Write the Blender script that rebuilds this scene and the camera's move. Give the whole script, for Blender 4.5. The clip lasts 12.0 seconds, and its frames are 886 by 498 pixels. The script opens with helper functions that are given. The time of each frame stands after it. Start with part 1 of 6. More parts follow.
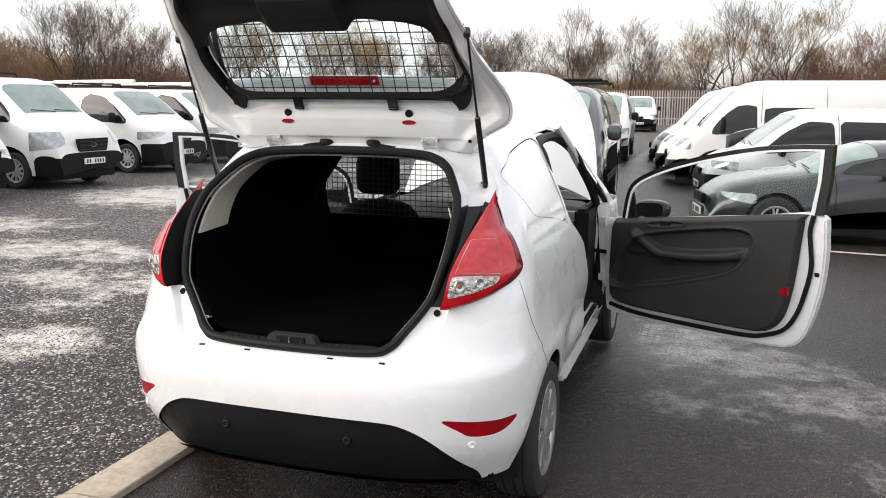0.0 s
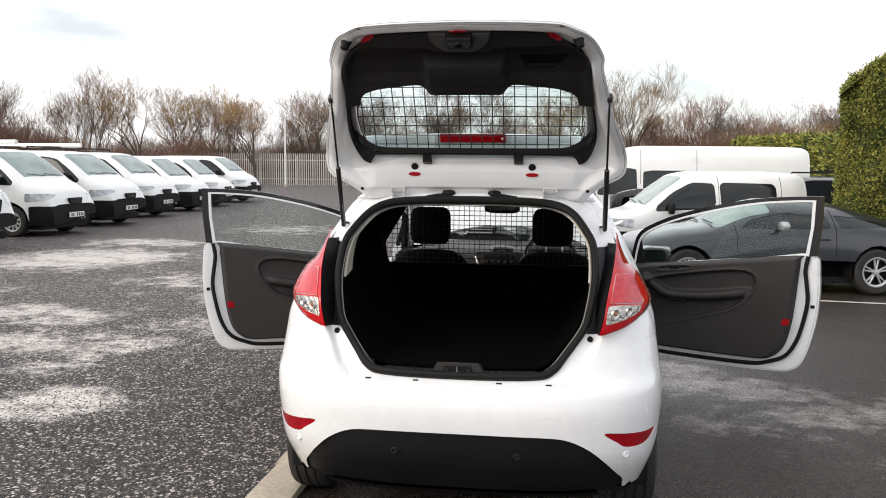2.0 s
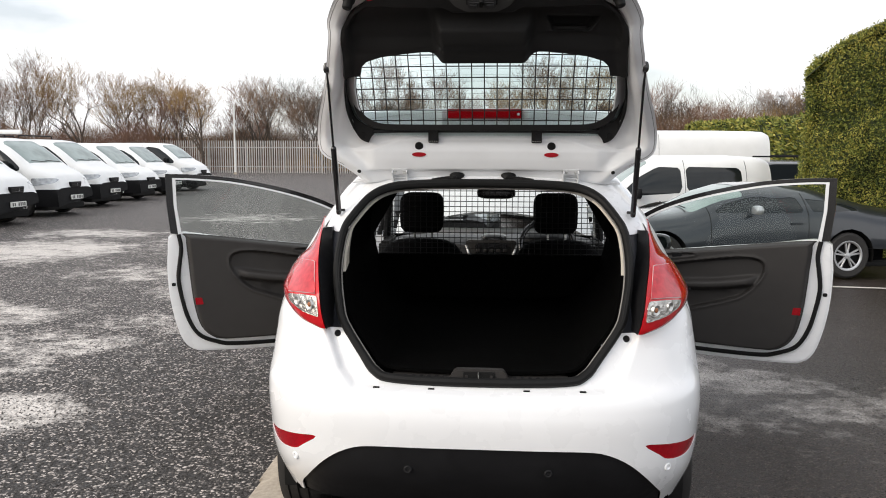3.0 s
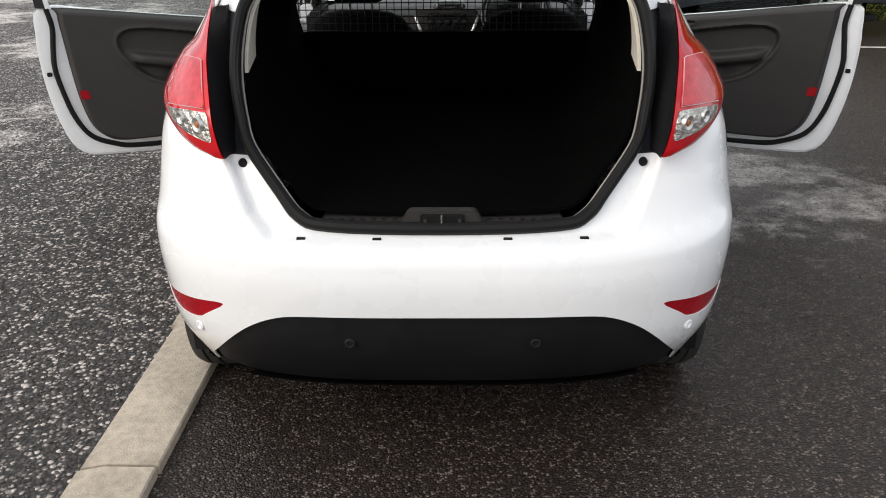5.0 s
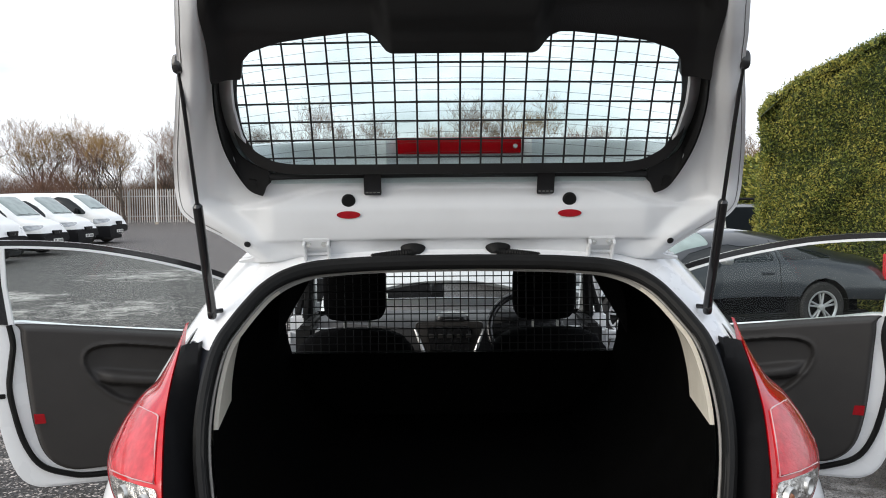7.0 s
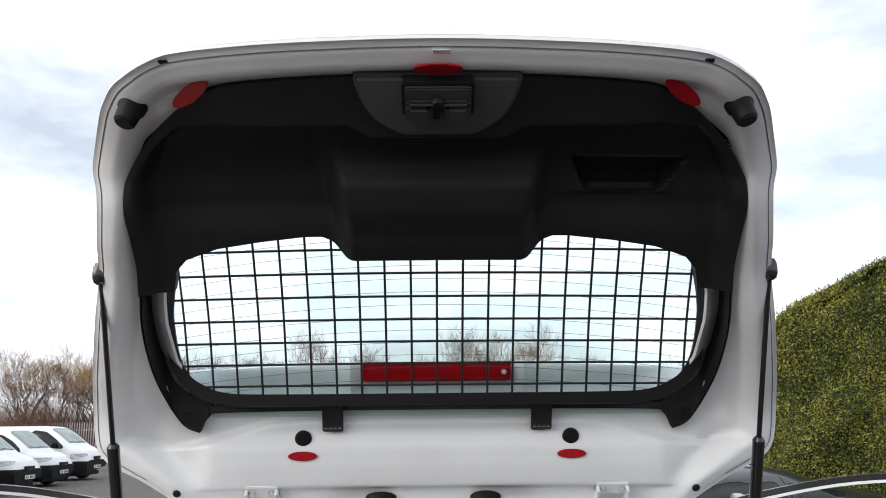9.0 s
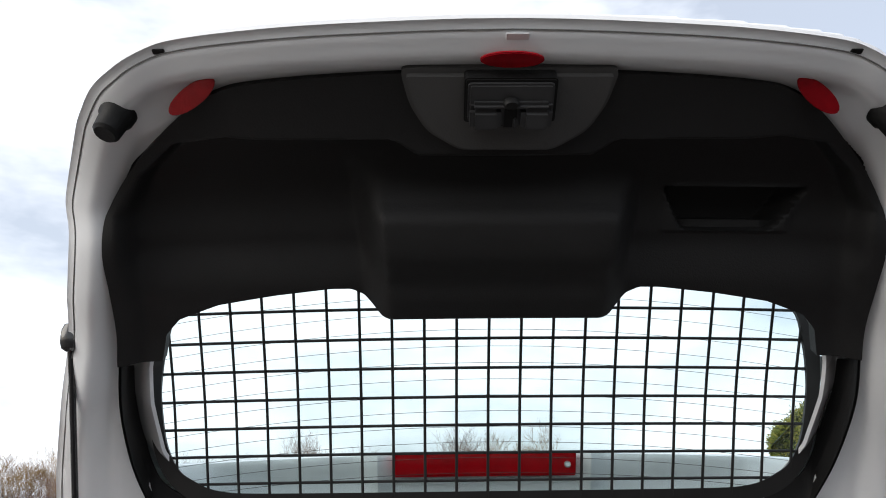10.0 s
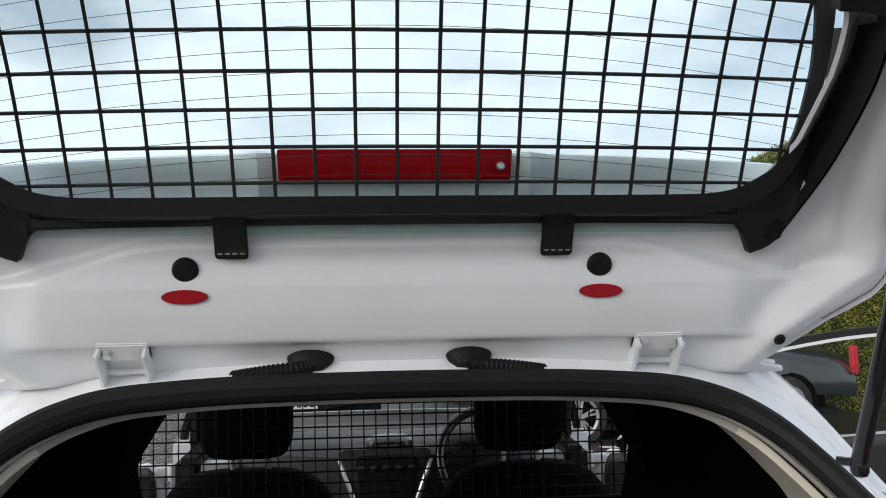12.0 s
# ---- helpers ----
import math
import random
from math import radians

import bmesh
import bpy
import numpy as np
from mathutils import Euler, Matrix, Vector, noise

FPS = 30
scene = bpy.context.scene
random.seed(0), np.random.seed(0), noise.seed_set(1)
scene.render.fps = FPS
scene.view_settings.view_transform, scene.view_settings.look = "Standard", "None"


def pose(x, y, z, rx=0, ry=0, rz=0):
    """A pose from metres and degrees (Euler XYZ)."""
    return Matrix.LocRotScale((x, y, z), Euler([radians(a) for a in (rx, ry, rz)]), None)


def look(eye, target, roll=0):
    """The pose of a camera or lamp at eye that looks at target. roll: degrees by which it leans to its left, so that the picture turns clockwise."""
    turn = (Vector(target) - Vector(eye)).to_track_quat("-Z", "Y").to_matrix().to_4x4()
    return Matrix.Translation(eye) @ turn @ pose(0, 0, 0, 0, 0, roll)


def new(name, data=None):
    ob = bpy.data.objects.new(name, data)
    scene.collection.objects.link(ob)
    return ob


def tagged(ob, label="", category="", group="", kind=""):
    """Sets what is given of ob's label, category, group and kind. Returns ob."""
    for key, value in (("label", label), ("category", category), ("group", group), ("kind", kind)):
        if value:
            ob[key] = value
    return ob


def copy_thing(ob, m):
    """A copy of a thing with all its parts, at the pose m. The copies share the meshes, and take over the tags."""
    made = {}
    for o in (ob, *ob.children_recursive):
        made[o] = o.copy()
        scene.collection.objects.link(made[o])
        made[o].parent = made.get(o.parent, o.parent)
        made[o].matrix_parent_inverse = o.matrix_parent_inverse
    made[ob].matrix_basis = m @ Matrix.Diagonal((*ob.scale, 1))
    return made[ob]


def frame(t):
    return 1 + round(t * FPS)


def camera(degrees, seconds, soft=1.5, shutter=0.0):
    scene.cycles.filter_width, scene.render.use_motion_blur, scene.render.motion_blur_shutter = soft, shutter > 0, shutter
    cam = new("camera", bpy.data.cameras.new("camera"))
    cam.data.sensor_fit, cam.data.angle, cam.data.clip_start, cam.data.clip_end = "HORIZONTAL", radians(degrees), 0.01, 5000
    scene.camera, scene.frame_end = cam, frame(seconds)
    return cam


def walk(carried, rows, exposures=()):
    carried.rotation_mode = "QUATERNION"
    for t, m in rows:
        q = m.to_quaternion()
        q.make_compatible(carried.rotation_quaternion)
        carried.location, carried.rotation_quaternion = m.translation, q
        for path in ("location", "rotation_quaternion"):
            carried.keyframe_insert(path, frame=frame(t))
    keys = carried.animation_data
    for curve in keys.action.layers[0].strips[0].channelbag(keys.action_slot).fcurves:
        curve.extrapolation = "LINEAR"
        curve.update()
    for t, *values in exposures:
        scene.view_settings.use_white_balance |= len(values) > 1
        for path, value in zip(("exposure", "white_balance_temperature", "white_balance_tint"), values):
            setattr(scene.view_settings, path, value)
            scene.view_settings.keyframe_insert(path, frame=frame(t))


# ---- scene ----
cam = camera(56.0, 12.0, 1.0)
PATH = [
    (0, (1.48, -2.612, 1.601), (0.873, -0.74, 1.247), 0.3),
    (0.5, (1.262, -2.861, 1.595), (0.776, -0.948, 1.268), 0.4),
    (1, (0.972, -2.977, 1.575), (0.512, -1.044, 1.346), 0.4),
    (1.5, (0.648, -3.151, 1.564), (0.237, -1.205, 1.356), 0.4),
    (2, (0.388, -3.285, 1.552), (0.123, -1.313, 1.35), 0.5),
    (2.5, (0.231, -3.155, 1.52), (0.039, -1.177, 1.3), 0.3),
    (2.7, (0.167, -3.04, 1.516), (-0.008, -1.061, 1.29), 0.3),
    (4.3, (-0.032, -2.338, 1.537), (-0.056, -0.39, 1.084), -0.1),
    (4.5, (-0.021, -2.231, 1.529), (-0.035, -0.32, 0.936), -0.0),
    (5, (0.026, -1.973, 1.497), (0.004, -0.132, 0.714), -0.4),
    (5.5, (-0.009, -1.774, 1.493), (-0.013, 0.052, 0.677), -0.2),
    (6, (-0.076, -1.619, 1.523), (-0.06, 0.231, 0.765), -0.2),
    (6.3, (-0.091, -1.559, 1.535), (-0.066, 0.336, 0.897), -0.2),
    (6.5, (-0.087, -1.517, 1.544), (-0.062, 0.414, 1.022), -0.1),
    (7, (-0.056, -1.455, 1.549), (-0.042, 0.541, 1.424), -0.5),
    (7.2, (-0.032, -1.44, 1.543), (-0.024, 0.56, 1.529), -0.7),
    (8.8, (0.004, -1.221, 1.561), (0.038, 0.76, 1.836), -0.8),
    (9, (-0.015, -1.134, 1.557), (0.019, 0.82, 1.98), -0.6),
    (9.5, (-0.073, -0.937, 1.553), (-0.028, 0.954, 2.204), -1.0),
    (10, (-0.1, -0.829, 1.56), (-0.054, 1.061, 2.213), -0.8),
    (10.5, (-0.076, -0.712, 1.517), (-0.033, 1.157, 2.227), -1.5),
    (11, (-0.021, -0.592, 1.527), (0.053, 1.295, 2.188), -0.9),
    (11.5, (0.003, -0.532, 1.539), (0.09, 1.42, 1.967), -0.7),
    (12, (-0.028, -0.481, 1.509), (0.134, 1.51, 1.609), -0.9),
]
EXPOSURES = [(0.0, 0.64, 6800, 12), (2.5, 0.48, 6700, 11), (5.5, 0.37, 6550, 10), (6.0, 0.32, 6480, 9.7), (6.5, 0.27, 6420, 9.3), (7.0, 0.45, 6350, 9), (9.5, 0.42, 6350, 10), (10.5, 0.37, 6320, 9.5), (11.0, 0.28, 6280, 9), (11.5, 0.23, 6250, 8.5), (12.0, 0.13, 6300, 9)]
walk(cam, [(t, look(eye, target, roll)) for t, eye, target, roll in PATH], EXPOSURES)

# ---------------------------------------------------------------- light
world = bpy.data.worlds.new("sky")
scene.world = world
world.use_nodes = True
wn, wl = world.node_tree.nodes, world.node_tree.links
SUN_EL, SUN_AZ = radians(26), radians(236)
sky = wn.new("ShaderNodeTexSky")
sky.sky_type = "NISHITA"
sky.sun_disc = False
sky.sun_elevation, sky.sun_rotation = SUN_EL, SUN_AZ
sky.air_density, sky.dust_density, sky.ozone_density = 1.0, 2.5, 1.0
wtc = wn.new("ShaderNodeTexCoord")
wmap = wn.new("ShaderNodeMapping")
wmap.inputs["Scale"].default_value = (1.0, 1.0, 2.6)
cloud = wn.new("ShaderNodeTexNoise")
cloud.inputs["Scale"].default_value, cloud.inputs["Detail"].default_value, cloud.inputs["Roughness"].default_value = 2.2, 6, 0.55
ramp = wn.new("ShaderNodeValToRGB")
ramp.color_ramp.elements[0].position, ramp.color_ramp.elements[0].color = 0.38, (0.38, 0.38, 0.38, 1)
ramp.color_ramp.elements[1].position, ramp.color_ramp.elements[1].color = 0.56, (0.97, 0.97, 0.97, 1)
wmix = wn.new("ShaderNodeMix")
wmix.data_type = "RGBA"
wmix.inputs[7].default_value = (9.2, 9.4, 9.8, 1)
bg = wn["Background"]
bg.inputs["Strength"].default_value = 0.115
wl.new(wtc.outputs["Generated"], wmap.inputs["Vector"])
wl.new(wmap.outputs["Vector"], cloud.inputs["Vector"])
wl.new(cloud.outputs["Fac"], ramp.inputs["Fac"])
wl.new(ramp.outputs["Color"], wmix.inputs[0])
wl.new(sky.outputs["Color"], wmix.inputs[6])
wl.new(wmix.outputs[2], bg.inputs["Color"])

sun = new("sun", bpy.data.lights.new("sun", "SUN"))
sun.data.energy, sun.data.angle, sun.data.color = 1.5, radians(40), (1.0, 0.93, 0.83)
sun_dir = Vector((math.sin(SUN_AZ) * math.cos(SUN_EL), math.cos(SUN_AZ) * math.cos(SUN_EL), math.sin(SUN_EL)))
sun.matrix_world = look(sun_dir * 50, (0, 0, 0))


# ---------------------------------------------------------------- materials
def mat(name, col, rough=0.5, metal=0.0, var=0.0, scale=20.0, bump=0.0, bscale=None, coat=0.0, trans=0.0, spread=0.0, ior=1.45, rvar=0.0, spec=0.5):
    """A surface with colour variation at two scales, relief and uneven gloss."""
    m = bpy.data.materials.new(name)
    m.use_nodes = True
    n, l = m.node_tree.nodes, m.node_tree.links
    b = n["Principled BSDF"]
    b.inputs["Roughness"].default_value, b.inputs["Metallic"].default_value = rough, metal
    b.inputs["Coat Weight"].default_value, b.inputs["Coat Roughness"].default_value = coat, 0.06
    b.inputs["Transmission Weight"].default_value, b.inputs["IOR"].default_value = trans, ior
    b.inputs["Base Color"].default_value = (*col, 1)
    b.inputs["Specular IOR Level"].default_value = spec
    tc = n.new("ShaderNodeTexCoord")
    if var or rvar:
        a = n.new("ShaderNodeTexNoise")
        a.inputs["Scale"].default_value, a.inputs["Detail"].default_value = scale, 8
        c = n.new("ShaderNodeTexNoise")
        c.inputs["Scale"].default_value, c.inputs["Detail"].default_value = scale * 0.13, 3
        l.new(tc.outputs["Object"], a.inputs["Vector"])
        l.new(tc.outputs["Object"], c.inputs["Vector"])
        mid = n.new("ShaderNodeMath")
        mid.operation = "ADD"
        l.new(a.outputs["Fac"], mid.inputs[0])
        l.new(c.outputs["Fac"], mid.inputs[1])
        mr = n.new("ShaderNodeMapRange")
        mr.inputs["From Min"].default_value, mr.inputs["From Max"].default_value = 0.7, 1.3
        mr.inputs["To Min"].default_value, mr.inputs["To Max"].default_value = 1 - var, 1 + var
        l.new(mid.outputs[0], mr.inputs["Value"])
        val = mr.outputs["Result"]
        if spread:
            oi = n.new("ShaderNodeObjectInfo")
            sp = n.new("ShaderNodeMapRange")
            sp.inputs["To Min"].default_value, sp.inputs["To Max"].default_value = 1 - spread, 1 + spread
            l.new(oi.outputs["Random"], sp.inputs["Value"])
            mm = n.new("ShaderNodeMath")
            mm.operation = "MULTIPLY"
            l.new(val, mm.inputs[0])
            l.new(sp.outputs["Result"], mm.inputs[1])
            val = mm.outputs[0]
        vm = n.new("ShaderNodeVectorMath")
        vm.operation = "SCALE"
        vm.inputs[0].default_value = col
        l.new(val, vm.inputs["Scale"])
        l.new(vm.outputs[0], b.inputs["Base Color"])
        if rvar:
            rr = n.new("ShaderNodeMapRange")
            rr.inputs["From Min"].default_value, rr.inputs["From Max"].default_value = 0.7, 1.3
            rr.inputs["To Min"].default_value, rr.inputs["To Max"].default_value = max(0, rough - rvar), min(1, rough + rvar)
            l.new(mid.outputs[0], rr.inputs["Value"])
            l.new(rr.outputs["Result"], b.inputs["Roughness"])
    if bump:
        g = n.new("ShaderNodeTexNoise")
        g.inputs["Scale"].default_value, g.inputs["Detail"].default_value = bscale or scale * 4, 5
        l.new(tc.outputs["Object"], g.inputs["Vector"])
        bp = n.new("ShaderNodeBump")
        bp.inputs["Strength"].default_value, bp.inputs["Distance"].default_value = bump, 0.01
        l.new(g.outputs["Fac"], bp.inputs["Height"])
        l.new(bp.outputs["Normal"], b.inputs["Normal"])
    return m


WHITE = mat("white_car_paint", (0.80, 0.81, 0.82), 0.28, var=0.02, scale=6, coat=0.9, rvar=0.05)
WHITE_IN = mat("white_primer_paint", (0.72, 0.73, 0.74), 0.42, var=0.04, scale=9, coat=0.3, rvar=0.08)
VANWHITE = mat("white_van_paint", (0.78, 0.79, 0.78), 0.33, var=0.05, scale=3, coat=0.5, rvar=0.08)
BLACKPL = mat("black_grained_plastic", (0.009, 0.009, 0.010), 0.52, var=0.15, scale=30, bump=0.12, bscale=500, rvar=0.1, spec=0.22)
GREYPL = mat("dark_grey_grained_plastic", (0.031, 0.0285, 0.027), 0.52, var=0.12, scale=14, bump=0.15, bscale=420, rvar=0.08, spec=0.35)
GLOSSBLK = mat("gloss_black_plastic", (0.012, 0.012, 0.013), 0.22, var=0.1, scale=20, coat=0.4)
RUBBER = mat("black_rubber", (0.008, 0.008, 0.008), 0.55, var=0.2, scale=25, bump=0.1, bscale=200, spec=0.22)
TYRE = mat("tyre_rubber", (0.022, 0.021, 0.020), 0.75, var=0.3, scale=18, bump=0.2, bscale=150)
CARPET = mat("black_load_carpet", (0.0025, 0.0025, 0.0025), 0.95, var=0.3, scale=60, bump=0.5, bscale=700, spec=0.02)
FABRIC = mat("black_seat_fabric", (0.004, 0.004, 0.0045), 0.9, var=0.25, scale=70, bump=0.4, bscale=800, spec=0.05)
CREAM = mat("pale_pillar_trim", (0.60, 0.56, 0.48), 0.75, var=0.06, scale=20, bump=0.1, bscale=400)
HEADLINER = mat("grey_headliner", (0.36, 0.35, 0.33), 0.9, var=0.06, scale=40, bump=0.2, bscale=600)
REDLENS = mat("red_lamp_lens", (0.50, 0.003, 0.008), 0.10, var=0.2, scale=30, coat=0.7, spec=0.3)
REDRIM = mat("dark_red_lens_rim", (0.15, 0.0015, 0.004), 0.10, var=0.2, scale=30, coat=0.5, spec=0.3)
REDDEEP = mat("deep_red_lens", (0.52, 0.035, 0.045), 0.12, var=0.3, scale=45, bump=.2, bscale=160, coat=0.5, spec=0.3)
REDREFL = mat("red_reflector", (0.30, 0.002, 0.008), 0.18, var=0.2, scale=90, bump=0.1, bscale=420, coat=0.25, spec=0.25)
CHROME = mat("bright_lamp_chrome", (0.55, 0.53, 0.50), 0.14, metal=0.9, var=0.45, scale=50, bump=1.0, bscale=60, coat=0.6)
LENSEDGE = mat("pale_lens_edging", (0.62, 0.34, 0.34), 0.2, metal=0.2, var=0.15, scale=60, coat=0.6)
SILVER = mat("silver_wheel_paint", (0.52, 0.53, 0.54), 0.33, metal=0.75, var=0.08, scale=20, coat=0.3)
STEEL = mat("zinc_plated_steel", (0.60, 0.60, 0.58), 0.38, metal=0.9, var=0.12, scale=40)
DARKSTEEL = mat("black_steel_wire", (0.014, 0.014, 0.014), 0.5, var=0.15, scale=40)
AMBERDK = mat("dull_amber_bulb", (0.36, 0.13, 0.05), 0.25, var=0.2, scale=60, coat=0.6)
ORANGE = mat("orange_readout", (0.55, 0.20, 0.04), 0.4, var=0.1, scale=30)
PLATE = mat("number_plate_white", (0.80, 0.80, 0.76), 0.35, var=0.05, scale=15)
INK = mat("black_ink", (0.02, 0.02, 0.02), 0.5, var=0.1, scale=40)
LAMPGL = mat("headlamp_glass", (0.34, 0.36, 0.37), 0.12, metal=0.5, var=0.5, scale=14, coat=1.0)
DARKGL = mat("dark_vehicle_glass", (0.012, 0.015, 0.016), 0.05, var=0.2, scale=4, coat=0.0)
# Opaque screen glass; its pale base colour stands in for reflected sky.
SCREENGL = mat("sky_toned_screen_glass", (0.20, 0.255, 0.245), 0.16, var=0.35, scale=3, coat=0.0)
GREYCAR = mat("dark_grey_metallic_paint", (0.014, 0.018, 0.023), 0.28, metal=0.15, var=0.1, scale=8, coat=0.9, spec=0.5)
GREYVAN = mat("dark_grey_van_paint", (0.06, 0.063, 0.068), 0.3, metal=0.3, var=0.1, scale=8, coat=0.8)
CONCRETE = mat("weathered_concrete", (0.40, 0.345, 0.275), 0.85, var=0.24, scale=38, bump=0.35, bscale=160)
BARK = mat("grey_brown_bark", (0.09, 0.072, 0.058), 0.9, var=0.3, scale=12, spread=0.2)
TWIG = mat("brown_twigs", (0.19, 0.122, 0.080), 0.9, var=0.3, scale=3, spread=0.25)
TWIGRED = mat("russet_twigs", (0.175, 0.098, 0.068), 0.9, var=0.3, scale=3, spread=0.25)
SCRUB = mat("ochre_scrub", (0.25, 0.160, 0.068), 0.95, var=0.35, scale=3, spread=0.25)
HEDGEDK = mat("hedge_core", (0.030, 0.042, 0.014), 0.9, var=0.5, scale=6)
GALV = mat("galvanised_steel", (0.46, 0.45, 0.43), 0.6, metal=0.3, var=0.2, scale=10, spread=0.12)
LINEPAINT = mat("worn_road_paint", (0.48, 0.46, 0.41), 0.8, var=0.3, scale=40)
LIGHTPOLE = mat("white_pole_paint", (0.70, 0.70, 0.68), 0.5, var=0.06, scale=8)


def glass(name, tint):
    m = bpy.data.materials.new(name)
    m.use_nodes = True
    n, l = m.node_tree.nodes, m.node_tree.links
    b = n["Principled BSDF"]
    tr = n.new("ShaderNodeBsdfTransparent")
    tr.inputs["Color"].default_value = (*tint, 1)
    gl = n.new("ShaderNodeBsdfGlossy")
    gl.inputs["Roughness"].default_value = 0.05
    lw = n.new("ShaderNodeLayerWeight")
    lw.inputs["Blend"].default_value = 0.5
    p5 = n.new("ShaderNodeMath")
    p5.operation = "POWER"
    p5.inputs[1].default_value = 5.0
    fr = n.new("ShaderNodeMath")
    fr.operation = "MULTIPLY_ADD"
    fr.inputs[1].default_value, fr.inputs[2].default_value = 0.60, 0.016
    l.new(lw.outputs["Facing"], p5.inputs[0])
    l.new(p5.outputs[0], fr.inputs[0])
    mx = n.new("ShaderNodeMixShader")
    l.new(fr.outputs[0], mx.inputs[0])
    l.new(tr.outputs[0], mx.inputs[1])
    l.new(gl.outputs[0], mx.inputs[2])
    l.new(mx.outputs[0], n["Material Output"].inputs["Surface"])
    n.remove(b)
    return m


TRIMPL = mat("charcoal_grained_plastic", (0.015, 0.0148, 0.0149), 0.56, var=0.10, scale=14, bump=0.15, bscale=420, rvar=0.06, spec=0.25)
HUB = mat("silver_steel_wheel", (0.42, 0.42, 0.42), 0.45, metal=0.25, var=0.15, scale=14)
FILLER = mat("blue_black_plastic", (0.013, 0.0145, 0.0195), 0.45, var=0.15, scale=20, rvar=0.08, spec=0.4)
GLASS = glass("clear_car_glass", (0.92, 0.95, 0.94))
WSCREEN = glass("windscreen_glass", (0.78, 0.81, 0.80))
TINT = glass("tinted_rear_glass", (0.90, 0.95, 0.95))


def ground_material(name, base, light, rough, stone_scale, stone_amt, pale_patches, dust_gain, wet=0.0, spec=0.35, edge=11.0, treads=(), pits=0.0):
    """Tarmac or gravel: stones at two sizes, stains, and pale frosty dust in patches of their own shape."""
    m = bpy.data.materials.new(name)
    m.use_nodes = True
    n, l = m.node_tree.nodes, m.node_tree.links
    b = n["Principled BSDF"]
    tc = n.new("ShaderNodeTexCoord")

    def noise_node(scale, detail=4, rough_=0.6):
        a = n.new("ShaderNodeTexNoise")
        a.inputs["Scale"].default_value, a.inputs["Detail"].default_value, a.inputs["Roughness"].default_value = scale, detail, rough_
        l.new(tc.outputs["Object"], a.inputs["Vector"])
        return a

    def math_node(op, x, y, clampit=False):
        a = n.new("ShaderNodeMath")
        a.operation, a.use_clamp = op, clampit
        for i, v in enumerate((x, y)):
            if isinstance(v, (int, float)):
                a.inputs[i].default_value = v
            else:
                l.new(v, a.inputs[i])
        return a.outputs[0]

    vor = n.new("ShaderNodeTexVoronoi")
    vor.inputs["Scale"].default_value = stone_scale
    l.new(tc.outputs["Object"], vor.inputs["Vector"])
    big = noise_node(0.9, 5)
    fine = noise_node(stone_scale * 0.6, 4)
    sep = n.new("ShaderNodeSeparateColor")
    l.new(vor.outputs["Color"], sep.inputs[0])
    st = math_node("MULTIPLY", math_node("SUBTRACT", sep.outputs[0], 0.67), 4.0, True)
    clump = math_node("MULTIPLY", math_node("SUBTRACT", noise_node(stone_scale * 0.2, 4).outputs["Fac"], 0.40), 5.0, True)
    st = math_node("MULTIPLY", st, math_node("ADD", math_node("MULTIPLY", clump, 1.15), 0.3))
    shade = math_node("ADD", math_node("MULTIPLY", st, stone_amt), math_node("MULTIPLY", big.outputs["Fac"], 0.14))
    gap = math_node("MULTIPLY", math_node("SUBTRACT", vor.outputs["Distance"], 0.42), 4.5, True)
    shade = math_node("MULTIPLY", shade, math_node("SUBTRACT", 1.0, math_node("MULTIPLY", gap, 0.85)))
    mix = n.new("ShaderNodeMix")
    mix.data_type = "RGBA"
    mix.inputs[6].default_value, mix.inputs[7].default_value = (*base, 1), (*light, 1)
    l.new(math_node("MULTIPLY", shade, 0.7, True), mix.inputs[0])
    col = mix.outputs[2]
    sp = n.new("ShaderNodeSeparateXYZ")
    l.new(tc.outputs["Object"], sp.inputs[0])
    total = None
    for cx, cy, rx, ry, gain in pale_patches:
        dx = math_node("DIVIDE", math_node("SUBTRACT", sp.outputs[0], cx), rx)
        dy = math_node("DIVIDE", math_node("SUBTRACT", sp.outputs[1], cy), ry)
        d2 = math_node("ADD", math_node("MULTIPLY", dx, dx), math_node("MULTIPLY", dy, dy))
        e = math_node("MULTIPLY", math_node("SUBTRACT", 1.0, d2, True), gain)
        total = e if total is None else math_node("MAXIMUM", total, e)
    if total is not None:
        streak = n.new("ShaderNodeTexNoise")
        mp = n.new("ShaderNodeMapping")
        mp.inputs["Scale"].default_value = (1.0, 1.25, 1)
        mp.inputs["Rotation"].default_value = (0, 0, radians(18))
        l.new(tc.outputs["Object"], mp.inputs["Vector"])
        l.new(mp.outputs[0], streak.inputs["Vector"])
        streak.inputs["Scale"].default_value, streak.inputs["Detail"].default_value, streak.inputs["Roughness"].default_value = 1.9, 12, 0.72
        speck = noise_node(7.0, 9, .78)
        mixn = math_node("ADD", math_node("MULTIPLY", streak.outputs["Fac"], 0.52), math_node("MULTIPLY", speck.outputs["Fac"], 0.48))
        s1 = math_node("MULTIPLY", math_node("ADD", math_node("SUBTRACT", mixn, 0.645), math_node("MULTIPLY", total, 0.27)), edge, True)
        grain = math_node("MULTIPLY", math_node("SUBTRACT", fine.outputs["Fac"], 0.38), 5.0, True)
        dust = math_node("MULTIPLY", s1, math_node("ADD", math_node("MULTIPLY", grain, 0.7), 0.3))
        dust = math_node("MULTIPLY", dust, dust_gain, True)
